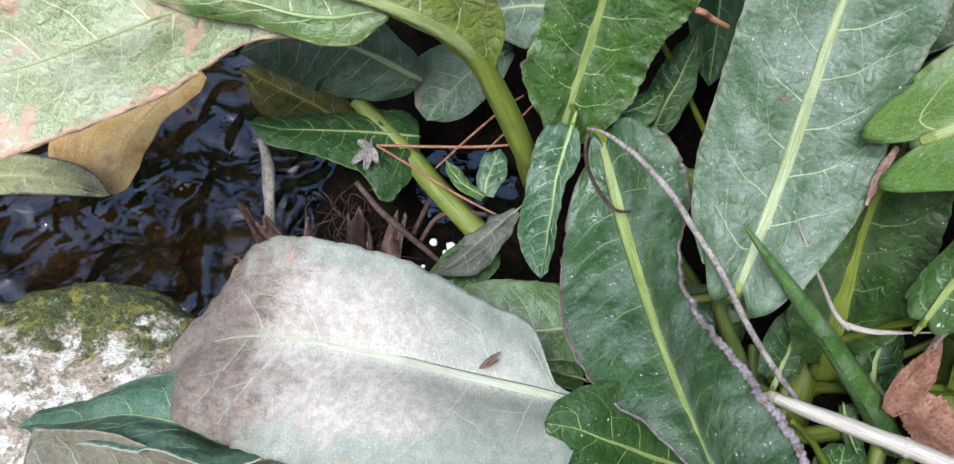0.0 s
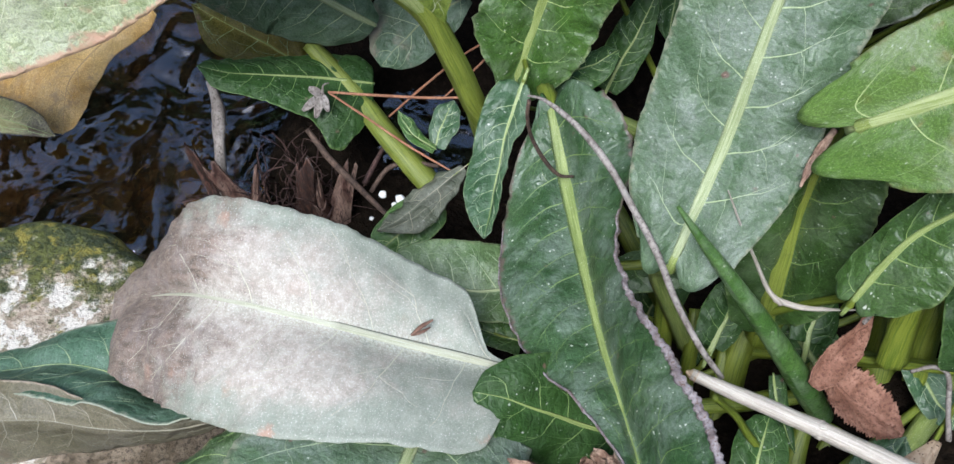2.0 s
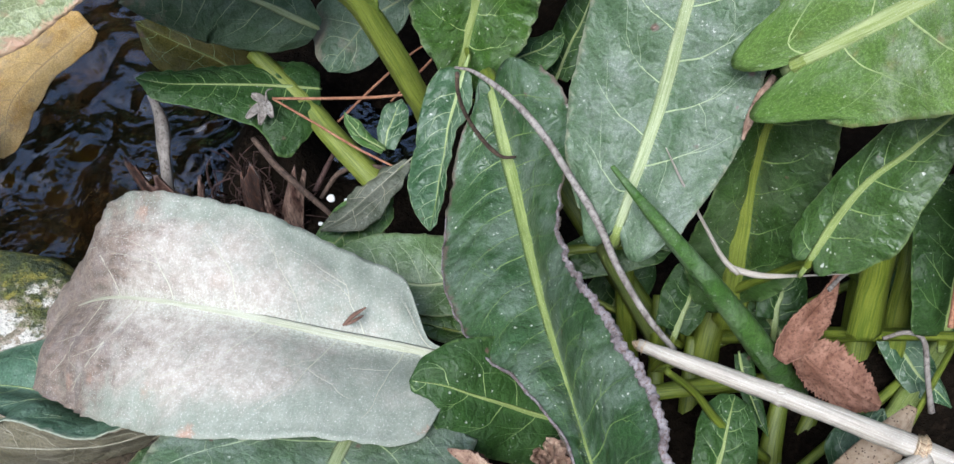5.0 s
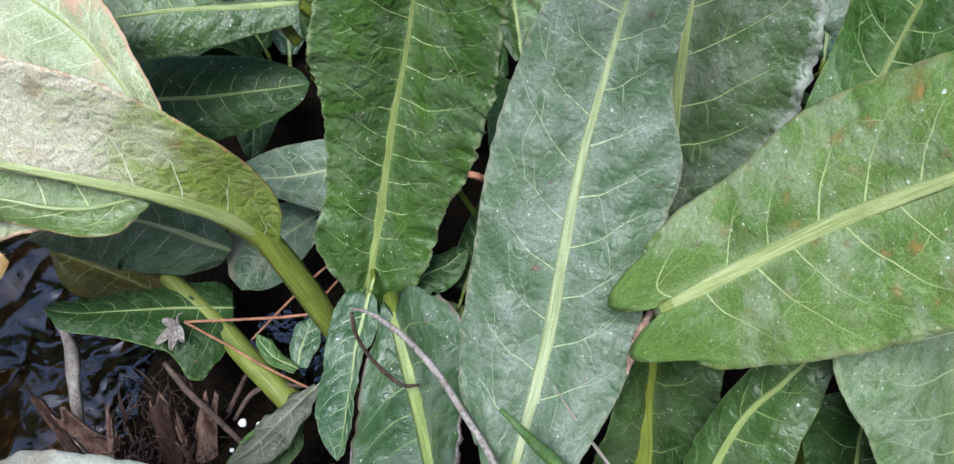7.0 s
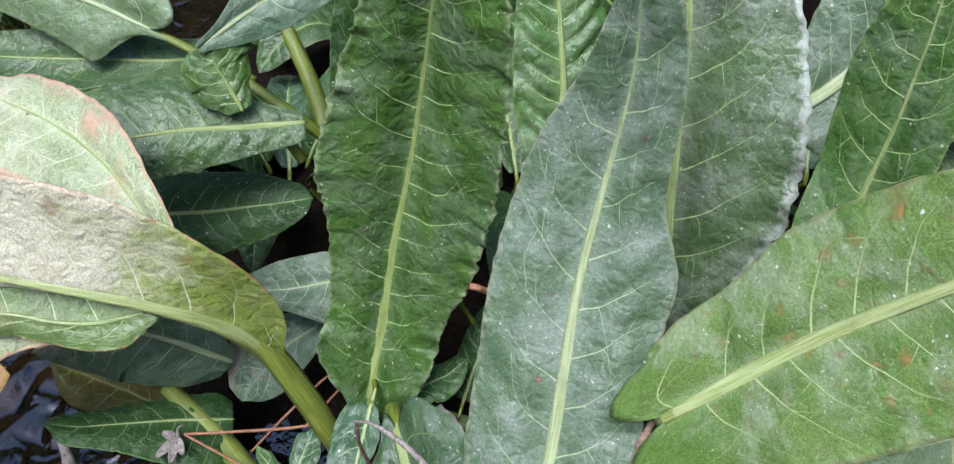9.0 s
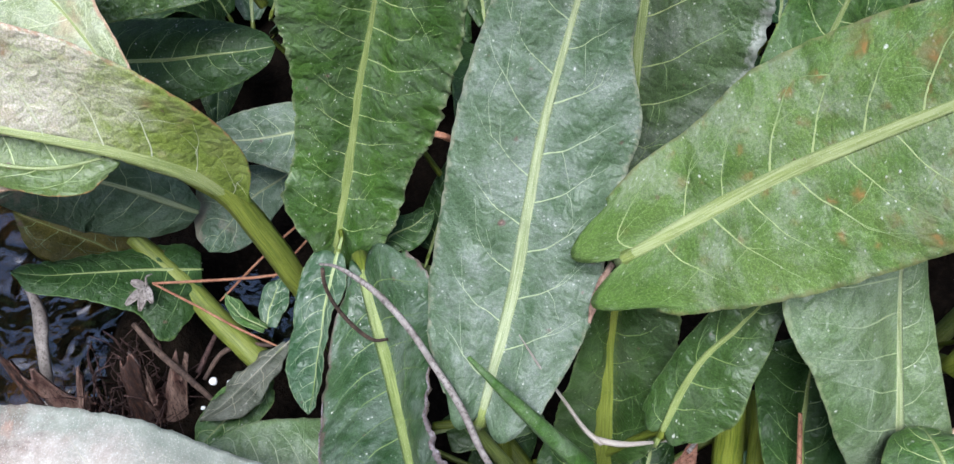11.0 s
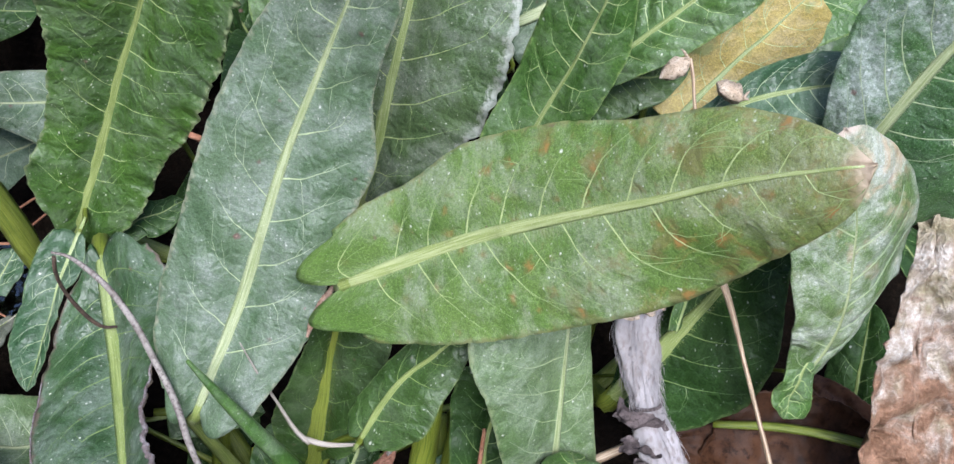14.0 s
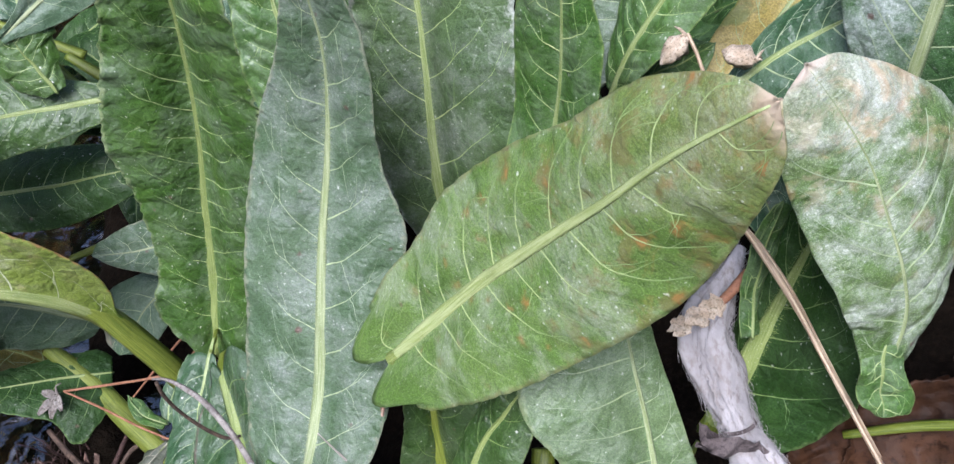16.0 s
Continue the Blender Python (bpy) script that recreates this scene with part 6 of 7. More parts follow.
def rosette(label, crown, count, seed):
    """A plain dock rosette in the shade behind the others."""
    rng = random.Random(seed)
    owner = plant(label, crown)
    for k in range(count):
        a = 2 * math.pi * (k + rng.uniform(-0.3, 0.3)) / count
        d = np.array((math.cos(a), math.sin(a), 0))
        reach, rise = rng.uniform(90, 150), rng.uniform(50, 110)
        c = np.array(crown) * 1000
        mid = [tuple(c + d * reach * s + np.array((0, 0, rise * math.sin(1.9 * s)))) for s in (0.22, 0.45, 0.7, 0.9, 1.1, 1.3)]
        w = rng.uniform(18, 27)
        shape = [w * q for q in (0.3, 0.5, 0.75, 0.95, 1.0, 0.98, 0.9, 0.7, 0.45, 0.25, 0)]
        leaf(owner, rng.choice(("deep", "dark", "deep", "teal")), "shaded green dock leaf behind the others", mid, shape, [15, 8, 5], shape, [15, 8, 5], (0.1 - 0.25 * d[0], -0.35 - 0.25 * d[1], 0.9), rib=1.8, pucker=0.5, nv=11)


for k, (x, y) in enumerate(((-0.02, 0.66), (0.17, 0.58), (0.34, 0.47), (-0.18, 0.80), (0.08, 0.84), (0.30, 0.74), (0.47, 0.36), (0.52, 0.60), (-0.35, 1.05), (-0.08, 1.08))):
    rosette("dock plant in the shade behind the others", (x, y, max(0.02, ground_height(x, y))), 8, 40 + k)


def rolled_leaf(owner, label, points, radii):
    """A young leaf still rolled up: a tight scroll that widens towards its stalk."""
    line, length = glide(np.array(points, float) * 0.001, 41)
    t = np.gradient(line, axis=0)
    t /= np.linalg.norm(t, axis=1)[:, None]
    verts, faces, metres, blade = [], [], [], []
    turns, n = 1.7, 44
    for i in range(41):
        s = np.cross(t[i], (0.1, -0.6, 0.8))
        s /= np.linalg.norm(s)
        u = np.cross(s, t[i])
        r = 0.001 * float(ease(np.linspace(0, 1, len(radii)), radii, np.array([i / 40.0]))[0])
        for k in range(n + 1):
            a = 2 * math.pi * turns * k / n + 0.8
            rr = r * (1.0 - 0.32 * k / n) * (1 + 0.05 * noise.noise(Vector((i * 0.3, k * 0.4, 2))))
            verts.append(line[i] + s * math.cos(a) * rr + u * math.sin(a) * rr)
            metres.append((k / n * r * 9, i / 40.0 * length))
            blade.append((0.3 + 0.5 * k / n, i / 40.0))
    for i in range(40):
        for k in range(n):
            a = i * (n + 1) + k
            faces.append((a, a + 1, a + n + 2, a + n + 1))
    return link("rolled_leaf", verts, faces, LEAVES["green"], owner, label, uvs={"metres": metres, "blade": blade}, origin=line[0])


rolled_leaf(centre, "young dock leaf rolled into a tight green scroll", [(103, 213, 210), (116, 206, 195), (133, 198, 175), (150, 192, 153), (173, 184, 121), (196, 181, 84)], [1.0, 3.2, 4.6, 5.8, 6.8, 6.0])


def stalk(owner, points, r, first=0.8):
    """A ribbed stalk of a leaf that is out of sight."""
    data = tube_data(np.array(points, float) * 0.001, [0.001 * r * k for k in (first, 1.0, 1.1, 1.2)], 26, 14, 0.2, 0.75, 0.05, len(points))
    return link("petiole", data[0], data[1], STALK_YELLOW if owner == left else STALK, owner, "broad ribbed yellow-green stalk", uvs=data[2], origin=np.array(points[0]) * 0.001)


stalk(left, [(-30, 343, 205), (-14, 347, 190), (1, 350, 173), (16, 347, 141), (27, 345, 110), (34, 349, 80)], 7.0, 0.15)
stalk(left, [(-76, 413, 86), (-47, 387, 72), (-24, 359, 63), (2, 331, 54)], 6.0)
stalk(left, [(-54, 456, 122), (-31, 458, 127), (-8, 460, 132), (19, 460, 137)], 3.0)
stalk(centre, [(123, 256, 104), (125, 243, 96), (126, 233, 78), (130, 221, 47)], 4.2)
stalk(centre, [(176, 241, 84), (170, 230, 71), (166, 217, 57), (164, 202, 36)], 6.5)
stalk(right, [(239, 241, 108), (236, 223, 92), (234, 208, 76), (233, 189, 53)], 8.0)
stalk(right, [(256, 251, 104), (253, 231, 85), (249, 213, 68), (250, 193, 44)], 6.0)
stalk(right, [(208, 181, 71), (200, 166, 62), (191, 149, 51), (186, 129, 38)], 4.0)
stalk(right, [(190, 182, 83), (184, 162, 71), (182, 145, 60), (179, 126, 48)], 4.5)
stalk(right, [(161, 225, 62), (159, 212, 54), (157, 196, 44), (155, 178, 21)], 4.0)
stalk(right, [(204, 220, 72), (202, 205, 62), (200, 189, 52), (199, 175, 32)], 4.5)
stalk(right, [(224, 197, 58), (221, 181, 48), (217, 163, 37), (217, 146, 14)], 4.5)
stalk(right, [(268, 223, 87), (262, 205, 69), (257, 189, 54), (255, 170, 30)], 6.0)
stalk(centre, [(145, 243, 73), (144, 230, 65), (144, 216, 44), (142, 194, 31)], 3.5)
stalk(centre, [(148, 192, 76), (161, 190, 76), (176, 191, 77), (190, 193, 78)], 3.0)
stalk(centre, [(241, 228, 142), (240, 216, 132), (239, 206, 116), (239, 194, 98)], 5.0)
stalk(right, [(294, 220, 85), (276, 210, 76), (266, 206, 61), (249, 198, 41)], 6.0)
stalk(right, [(256, 248, 94), (250, 232, 81), (249, 216, 56), (247, 202, 32)], 6.5)
stalk(centre, [(219, 220, 168), (217, 210, 158), (218, 203, 138), (219, 194, 117)], 6.0)
stalk(centre, [(120, 175, 101), (136, 177, 102), (154, 180, 99), (169, 184, 96)], 3.5)
stalk(right, [(364, 172, 209), (383, 165, 213), (406, 159, 211), (432, 146, 206)], 3.5)
stalk(right, [(122, 157, 160), (137, 158, 138), (150, 154, 118), (173, 147, 96)], 1.8)
stalk(centre, [(91, 245, 112), (103, 244, 114), (118, 244, 117), (129, 243, 119)], 2.4)
stalk(right, [(326, 168, 223), (351, 158, 236), (372, 145, 247), (396, 130, 254)], 2.1)
stalk(far, [(-10, 471, 257), (0, 465, 242), (9, 462, 231), (20, 459, 213)], 3.0)
stalk(far, [(-13, 501, 245), (0, 493, 237), (14, 485, 229), (30, 484, 213)], 3.5)
stalk(far, [(-69, 538, 261), (-51, 531, 254), (-33, 523, 247), (-9, 517, 234)], 3.0)
stalk(far, [(2, 590, 247), (13, 571, 225), (23, 553, 202), (29, 534, 180)], 5.0)

# ---- twigs, stems, straws ----
stick("twig", "thin grey forked twig lying over the leaves", "twig", [(47, 273, 203), (55, 271, 202), (69, 260, 198), (81, 244, 194), (89, 230, 189), (99, 210, 184), (106, 190, 179), (115, 173, 173), (126, 165, 161)], [0.5, 1.3, 1.5, 1.4, 1.5, 1.4, 1.3, 1.1], TWIG, steps=60)
stick("twig", "dark hooked end of a dry twig", "twig", [(48, 273, 200), (48, 273, 189), (51, 273, 175), (58, 272, 160), (66, 271, 150), (73, 272, 148)], [0.9, 0.9, 0.9, 1.0, 0.7], TWIG_DARK)
pale_stem = stick("dry_stick", "thick pale dry stem lying across the stalks", "stick", [(110, 160, 175), (125, 153, 175), (155, 138, 177), (179, 125, 179), (194, 116, 181), (207, 109, 181)], [2.2, 3.0, 3.3, 3.4, 3.8, 3.2], TWIG_PALE, steps=50, sides=14, wobble=0.1)
stick("dry_stick", "pale dry stem branching from a node", "stick", [(195, 113, 181), (177, 105, 182), (160, 97, 184), (147, 89, 184), (131, 81, 186)], [3.0, 2.6, 2.5, 2.4, 2.2], TWIG_PALE, sides=12, wobble=0.1)
stick("node", "swollen brown node of the stem", "", [(192, 117, 181), (194, 116, 181), (196, 115, 181)], [3.6, 5.0, 3.8], STRAW, pale_stem, wobble=0.3)
stick("node", "faint ring on the stem", "", [(154, 139, 176), (155, 138, 177), (156, 138, 177)], [3.3, 3.75, 3.3], TWIG_PALE, pale_stem, wobble=0.2)
stick("broken_end", "frayed end of the stem", "", [(108, 161, 175), (110, 160, 175), (112, 159, 175)], [0.6, 1.8, 2.5], STRAW, pale_stem, wobble=0.6)
stick("dry_stick", "short white dry stem stuck among leaves", "stick", [(11, 121, 155), (20, 112, 160), (31, 101, 166), (43, 89, 171)], [1.7, 1.9, 2.0, 2.0], TWIG_PALE, sides=12, wobble=0.08)
stick("straw", "thin white dry grass blade bent sideways", "straw", [(124, 223, 208), (133, 218, 191), (143, 214, 173), (153, 209, 156), (160, 205, 150)], [0.25, 0.5, 0.7, 0.9, 1.4], TWIG_PALE)
stick("straw", "dry twisted grass end lying flat", "straw", [(157, 207, 151), (167, 204, 150), (180, 203, 150), (203, 204, 149)], [1.6, 1.2, 0.5, 0.3], TWIG_PALE)
stick("straw", "tan straw leaning against the leaves", "straw", [(288, 202, 312), (292, 195, 307), (299, 179, 296), (306, 157, 281), (313, 135, 266), (317, 122, 257)], [0.8, 1.2, 0.9, 0.9, 1.0, 1.0], STRAW, steps=50, sides=7)
stick("straw", "split tan straw beside another straw", "straw", [(290, 203, 310), (294, 196, 306), (301, 180, 295), (308, 158, 279), (315, 135, 264)], [0.4, 0.7, 0.5, 0.5, 0.5], STRAW, steps=50, sides=7)
stick("dry_stick", "pale dry stem under the woolly clump", "stick", [(294, 167, 214), (282, 165, 206), (269, 163, 199), (251, 161, 188)], [2.0, 2.1, 2.2, 2.2], STRAW, sides=12)
stick("stick", "upright peeled grey stick in the stream", "stick", [(-133, 384, 82), (-129, 375, 68), (-129, 362, 54), (-129, 342, 30), (-129, 333, 17)], [2.2, 4.0, 3.6, 3.2, 3.2], TWIG, sides=11, wobble=0.3)
stick("pine_needle", "red-brown pine needle lying over stalks", "pine needle", [(-61, 377, 83), (-31, 373, 86), (-1, 367, 92), (22, 363, 98)], [0.8, 0.9, 0.9, 0.7], TWIG_RED, sides=6, group="pine needles")
stick("pine_needle", "red-brown pine needle slanting down", "pine needle", [(-61, 377, 83), (-38, 363, 78), (-12, 344, 76), (13, 327, 76)], [0.7, 0.8, 0.8, 0.6], TWIG_RED, sides=6, group="pine needles")
stick("pine_needle", "reddish pine needle slanting up to the leaves", "pine needle", [(-26, 376, 63), (-5, 391, 75), (16, 405, 86), (29, 412, 91)], [0.6, 0.8, 0.8, 0.6], TWIG_RED, sides=6, group="pine needles")
stick("pine_needle", "reddish pine needle crossing behind a stalk", "pine needle", [(6, 385, 70), (21, 396, 79), (39, 410, 90)], [0.6, 0.8, 0.6], TWIG_RED, sides=6, group="pine needles")
stick("root", "dark curved root over the mud", "root", [(-73, 359, 69), (-58, 340, 66), (-40, 319, 69), (-21, 295, 76)], [1.6, 2.0, 1.8, 1.2], TWIG_DARK, group="roots")
stick("root", "dark bent root beside the stalk", "root", [(-34, 328, 51), (-25, 342, 55), (-13, 345, 58), (6, 341, 61)], [1.3, 1.6, 1.6, 1.2], TWIG_DARK, group="roots")
stick("root", "brown root poking through the mud", "root", [(-39, 337, 46), (-33, 351, 50), (-27, 364, 54)], [1.8, 1.6, 1.0], ROOTS, group="roots")
stick("twig", "broken brown twig between two leaves", "twig", [(103, 343, 211), (107, 342, 210), (111, 345, 205), (121, 345, 199)], [1.6, 1.7, 1.5, 1.3], TWIG_RED)
stick("twig", "thin brown dry stem bent by the stalks", "twig", [(219, 183, 132), (229, 185, 133), (237, 183, 129), (240, 173, 117), (244, 163, 103)], [0.8, 1.1, 1.2, 1.2, 1.4], TWIG)
stick("twig", "thin reddish stem among the stalks", "twig", [(239, 197, 172), (238, 189, 164), (236, 176, 152)], [0.9, 1.1, 1.2], TWIG_RED)


def root_clump(label, centre, seed):
    """A rotting crown: stout broken leaf bases standing in a mat of wet fibres."""
    rng = random.Random(seed)
    c = Vector(centre)
    ob = tagged(new("root_clump"), label, "root clump")
    ob.location = c
    pieces = []
    for k in range(150):
        a = rng.uniform(0, 2 * math.pi)
        foot = c + Vector((math.cos(a) * rng.uniform(0.0, 0.05), math.sin(a) * rng.uniform(0.0, 0.045), -0.05))
        top = foot + Vector((rng.uniform(-0.02, 0.02), rng.uniform(-0.02, 0.012), rng.uniform(0.022, 0.048)))
        mid = (foot + top) / 2 + Vector((rng.uniform(-0.014, 0.014), rng.uniform(-0.014, 0.014), rng.uniform(0, 0.012)))
        r = rng.choice((0.0004, 0.0005, 0.0008))
        pieces.append(tube_data([foot, mid, top], [r * 1.2, r, r * 0.4], 9, 5, 0, 1, 0.3, k)[:2])
    v, f = merge(pieces)
    tagged(link("fibre_mat", v, f, ROOTS, ob, "dark wet fibres", origin=centre), kind="stuff")
    for k in range(17):
        foot = c + Vector((rng.uniform(-0.036, 0.034), rng.uniform(-0.040, 0.006), -0.045))
        lean = Vector((rng.uniform(-0.38, 0.32), rng.uniform(-0.25, 0.30), 1.0))
        tall = rng.uniform(0.036, 0.082)
        wide_ = rng.uniform(0.002, 0.0085)
        turn, n, m = rng.uniform(-0.7, 0.7), 22, 8
        across = Vector((math.cos(turn), math.sin(turn), 0))
        out = Vector((math.sin(turn), -math.cos(turn), 0))
        front_, back_ = [], []
        for i in range(n + 1):
            s_ = i / n
            for j in range(m + 1):
                u = 2 * j / m - 1
                q = Vector((u * 1.4 + k * 5.0, s_ * 4.0, 2.0))
                torn = 1.0 - 0.45 * (0.5 + 0.5 * noise.noise(Vector((u * 3.1, k * 3.3, 0))))
                p = foot + lean * tall * s_ * torn + Vector((lean.x, lean.y, 0)) * 0.02 * s_ * s_
                p = p + across * u * wide_ * (1.1 - 0.45 * s_) + out * (0.75 * wide_ * (1 - u * u) + 0.0016 * noise.noise(q) + 0.0008 * noise.noise(q * 3.0))
                front_.append(p)
                back_.append(p - out * 0.0012)
        faces = []
        z = len(front_)
        for i in range(n):
            for j in range(m):
                a = i * (m + 1) + j
                faces.append((a, a + 1, a + m + 2, a + m + 1))
                faces.append((z + a + m + 1, z + a + m + 2, z + a + 1, z + a))
        for j in range(m):
            a = n * (m + 1) + j
            faces.append((a, a + 1, z + a + 1, z + a))
        for i in range(n):
            a, b = i * (m + 1), i * (m + 1) + m
            faces += [(a + m + 1, a, z + a, z + a + m + 1), (b, b + m + 1, z + b + m + 1, z + b)]
        link("leaf_base", front_ + back_, faces, ROOT_SCALE if k % 3 else ROOT_WET, ob, origin=centre)
    return ob


def crumpled(at, length, width, rng, n=14, m=9, twist=1.0, folds=1.0):
    """A small dry crumpled blade, as verts and faces with thickness."""
    rot = Euler((rng.uniform(-0.9, 0.9), rng.uniform(-0.9, 0.9), rng.uniform(0, 6.28))).to_matrix()
    q0 = rng.uniform(0, 90)
    cup = rng.uniform(-0.25, 0.45)
    top, low, faces = [], [], []
    for i in range(n + 1):
        s = i / n
        w = width * math.sin(math.pi * (0.06 + 0.9 * s)) ** 0.7 * (1 + 0.5 * noise.noise(Vector((s * 6.0 * folds, q0, 0))) + 0.25 * noise.noise(Vector((s * 17.0 * folds, q0, 4))))
        for j in range(m + 1):
            u = 2 * j / m - 1
            p = Vector(((s - 0.5) * length, u * w, 0))
            c = Vector((s * 3.2, u * 1.8, q0)) * folds
            p.z = twist * (0.34 * width * noise.noise(c) + 0.16 * width * noise.noise(c * 2.7) + cup * width * u * u)
            p.x += 0.1 * length * noise.noise(c + Vector((5, 1, 0)))
            p.y += 0.2 * width * noise.noise(c * 2 + Vector((1, 7, 0)))
            p = Vector(at) + rot @ p
            top.append(p)
            low.append(p - rot @ Vector((0, 0, 0.0004)))
    k = len(top)
    for i in range(n):
        for j in range(m):
            a = i * (m + 1) + j
            faces.append((a, a + m + 1, a + m + 2, a + 1))
            faces.append((k + a + 1, k + a + m + 2, k + a + m + 1, k + a))
    return top + low, faces


root_clump("rotting red-brown root crown at the water's edge", (-0.085, 0.335, 0.058), 5)


def dead_leaf(label, material, mid, left_w, right_w, facing, crinkle, teeth=0.0, lift=(10, 10), group="", holder=None):
    """A fallen leaf: a crinkled blade along its rib, millimetres, with toothed rim and a rib."""
    rows, half = 60, 16
    line, length = glide(np.array(mid, float) * 0.001, rows + 1)
    t = np.gradient(line, axis=0)
    t /= np.linalg.norm(t, axis=1)[:, None]
    side = np.cross(t, np.array(facing, float))
    side /= np.linalg.norm(side, axis=1)[:, None]
    up = np.cross(side, t)
    s = np.linspace(0, 1, rows + 1)
    w = {-1: ease(np.linspace(0, 1, len(left_w)), left_w, s) * 0.001, 1: ease(np.linspace(0, 1, len(right_w)), right_w, s) * 0.001}
    verts, faces = [], []
    seed = sum(map(ord, label)) * 0.37
    for i in range(rows + 1):
        for j in range(-half, half + 1):
            g = 1 if j >= 0 else -1
            a = abs(j) / half
            q = radians(lift[0] if g < 0 else lift[1]) * (0.4 + 0.6 * a)
            ww = w[g][i] * (1 + teeth * a ** 4 * (2 * ((s[i] * 26) % 1) - 1) * 0.10)
            c = Vector((s[i] * length * 45 + seed, g * a * ww * 45, seed))
            h = crinkle * (0.006 * noise.noise(c) + 0.003 * noise.noise(c * 2.6) + 0.0012 * noise.noise(c * 7)) * min(1, a * 3 + 0.25)
            verts.append(line[i] + side[i] * g * math.cos(q) * ww * a + up[i] * (math.sin(q) * ww * a + h))
    n = 2 * half + 1
    for i in range(rows):
        for j in range(n - 1):
            k = i * n + j
            faces.append((k, k + n, k + n + 1, k + 1))
    if not holder:
        holder = tagged(new("dead_leaf"), label, "dead leaf", group)
        holder.location = line[0]
    ob = link("blade", verts, faces, material, holder, origin=line[0])
    thick = ob.modifiers.new("thickness", "SOLIDIFY")
    thick.thickness = 0.0006
    data = tube_data(line - up * 0.0004, [0.0014, 0.001, 0.0007, 0.0003], 40, 8)
    link("rib", data[0], data[1], material, holder, uvs=data[2], origin=line[0])
    return holder


folded = dead_leaf("reddish-brown toothed dead leaf folded on the stalks", BROWN, [(208, 214, 141), (199, 202, 138), (189, 192, 135), (182, 184, 131), (176, 177, 127)], [1, 3, 6, 9, 9, 4], [1, 2.5, 4, 7, 8, 5], (0.1, -0.5, 0.85), 0.5, 0.6, (40, 30), "dead leaves")
dead_leaf("lower blade", BROWN, [(185, 184, 124), (194, 176, 120), (206, 168, 117), (217, 161, 114)], [8, 14, 12, 2], [7, 13, 12, 2], (0.1, -0.5, 0.85), 0.6, 1.2, (12, 30), holder=folded)
stick("leaf_stalk", "dry brown leaf stalk lying on green stalks", "leaf stalk", [(226, 219, 142), (216, 213, 140), (207, 209, 140), (199, 202, 140)], [0.9, 0.8, 0.9, 1.1], TWIG)
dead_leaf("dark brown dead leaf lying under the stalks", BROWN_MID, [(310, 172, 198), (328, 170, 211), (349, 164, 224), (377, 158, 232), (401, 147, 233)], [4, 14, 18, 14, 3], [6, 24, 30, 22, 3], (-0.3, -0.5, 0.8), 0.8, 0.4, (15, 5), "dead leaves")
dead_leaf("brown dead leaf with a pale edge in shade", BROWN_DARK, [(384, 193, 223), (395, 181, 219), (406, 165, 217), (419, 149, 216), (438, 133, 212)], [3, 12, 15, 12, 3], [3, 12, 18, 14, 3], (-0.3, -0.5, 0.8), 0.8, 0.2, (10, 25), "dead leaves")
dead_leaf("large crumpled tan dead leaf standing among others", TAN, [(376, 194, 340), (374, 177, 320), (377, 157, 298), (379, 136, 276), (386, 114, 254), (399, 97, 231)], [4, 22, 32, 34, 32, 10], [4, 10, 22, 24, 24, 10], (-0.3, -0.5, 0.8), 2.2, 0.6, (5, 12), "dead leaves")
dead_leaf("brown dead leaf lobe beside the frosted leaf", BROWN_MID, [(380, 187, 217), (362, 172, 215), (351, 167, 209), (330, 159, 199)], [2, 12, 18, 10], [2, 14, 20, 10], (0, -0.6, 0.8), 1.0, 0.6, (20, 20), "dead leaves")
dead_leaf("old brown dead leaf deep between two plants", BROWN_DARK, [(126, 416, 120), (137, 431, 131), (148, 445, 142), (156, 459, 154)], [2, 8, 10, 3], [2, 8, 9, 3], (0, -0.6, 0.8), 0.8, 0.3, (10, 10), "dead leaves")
dead_leaf("dry brown torn scrap at the dusty leaf's edge", TAN_GREY, [(163, 240, 226), (158, 235, 222), (155, 230, 217), (152, 224, 210)], [0.5, 2, 2.4, 1.5, 0.3], [0.3, 1.3, 1.5, 1.8, 0.3], (0.0, -0.6, 0.8), 0.5, 1.2, (20, 10), "dead leaves")
dead_leaf("speckled tan sheath lying below a pale stem", SPECKLED, [(214, 145, 148), (202, 131, 144), (190, 119, 138), (177, 105, 131)], [2, 11, 13, 12], [2, 9, 12, 11], (0.1, -0.5, 0.85), 0.15, 0.0, (-35, -35), "dead leaves")


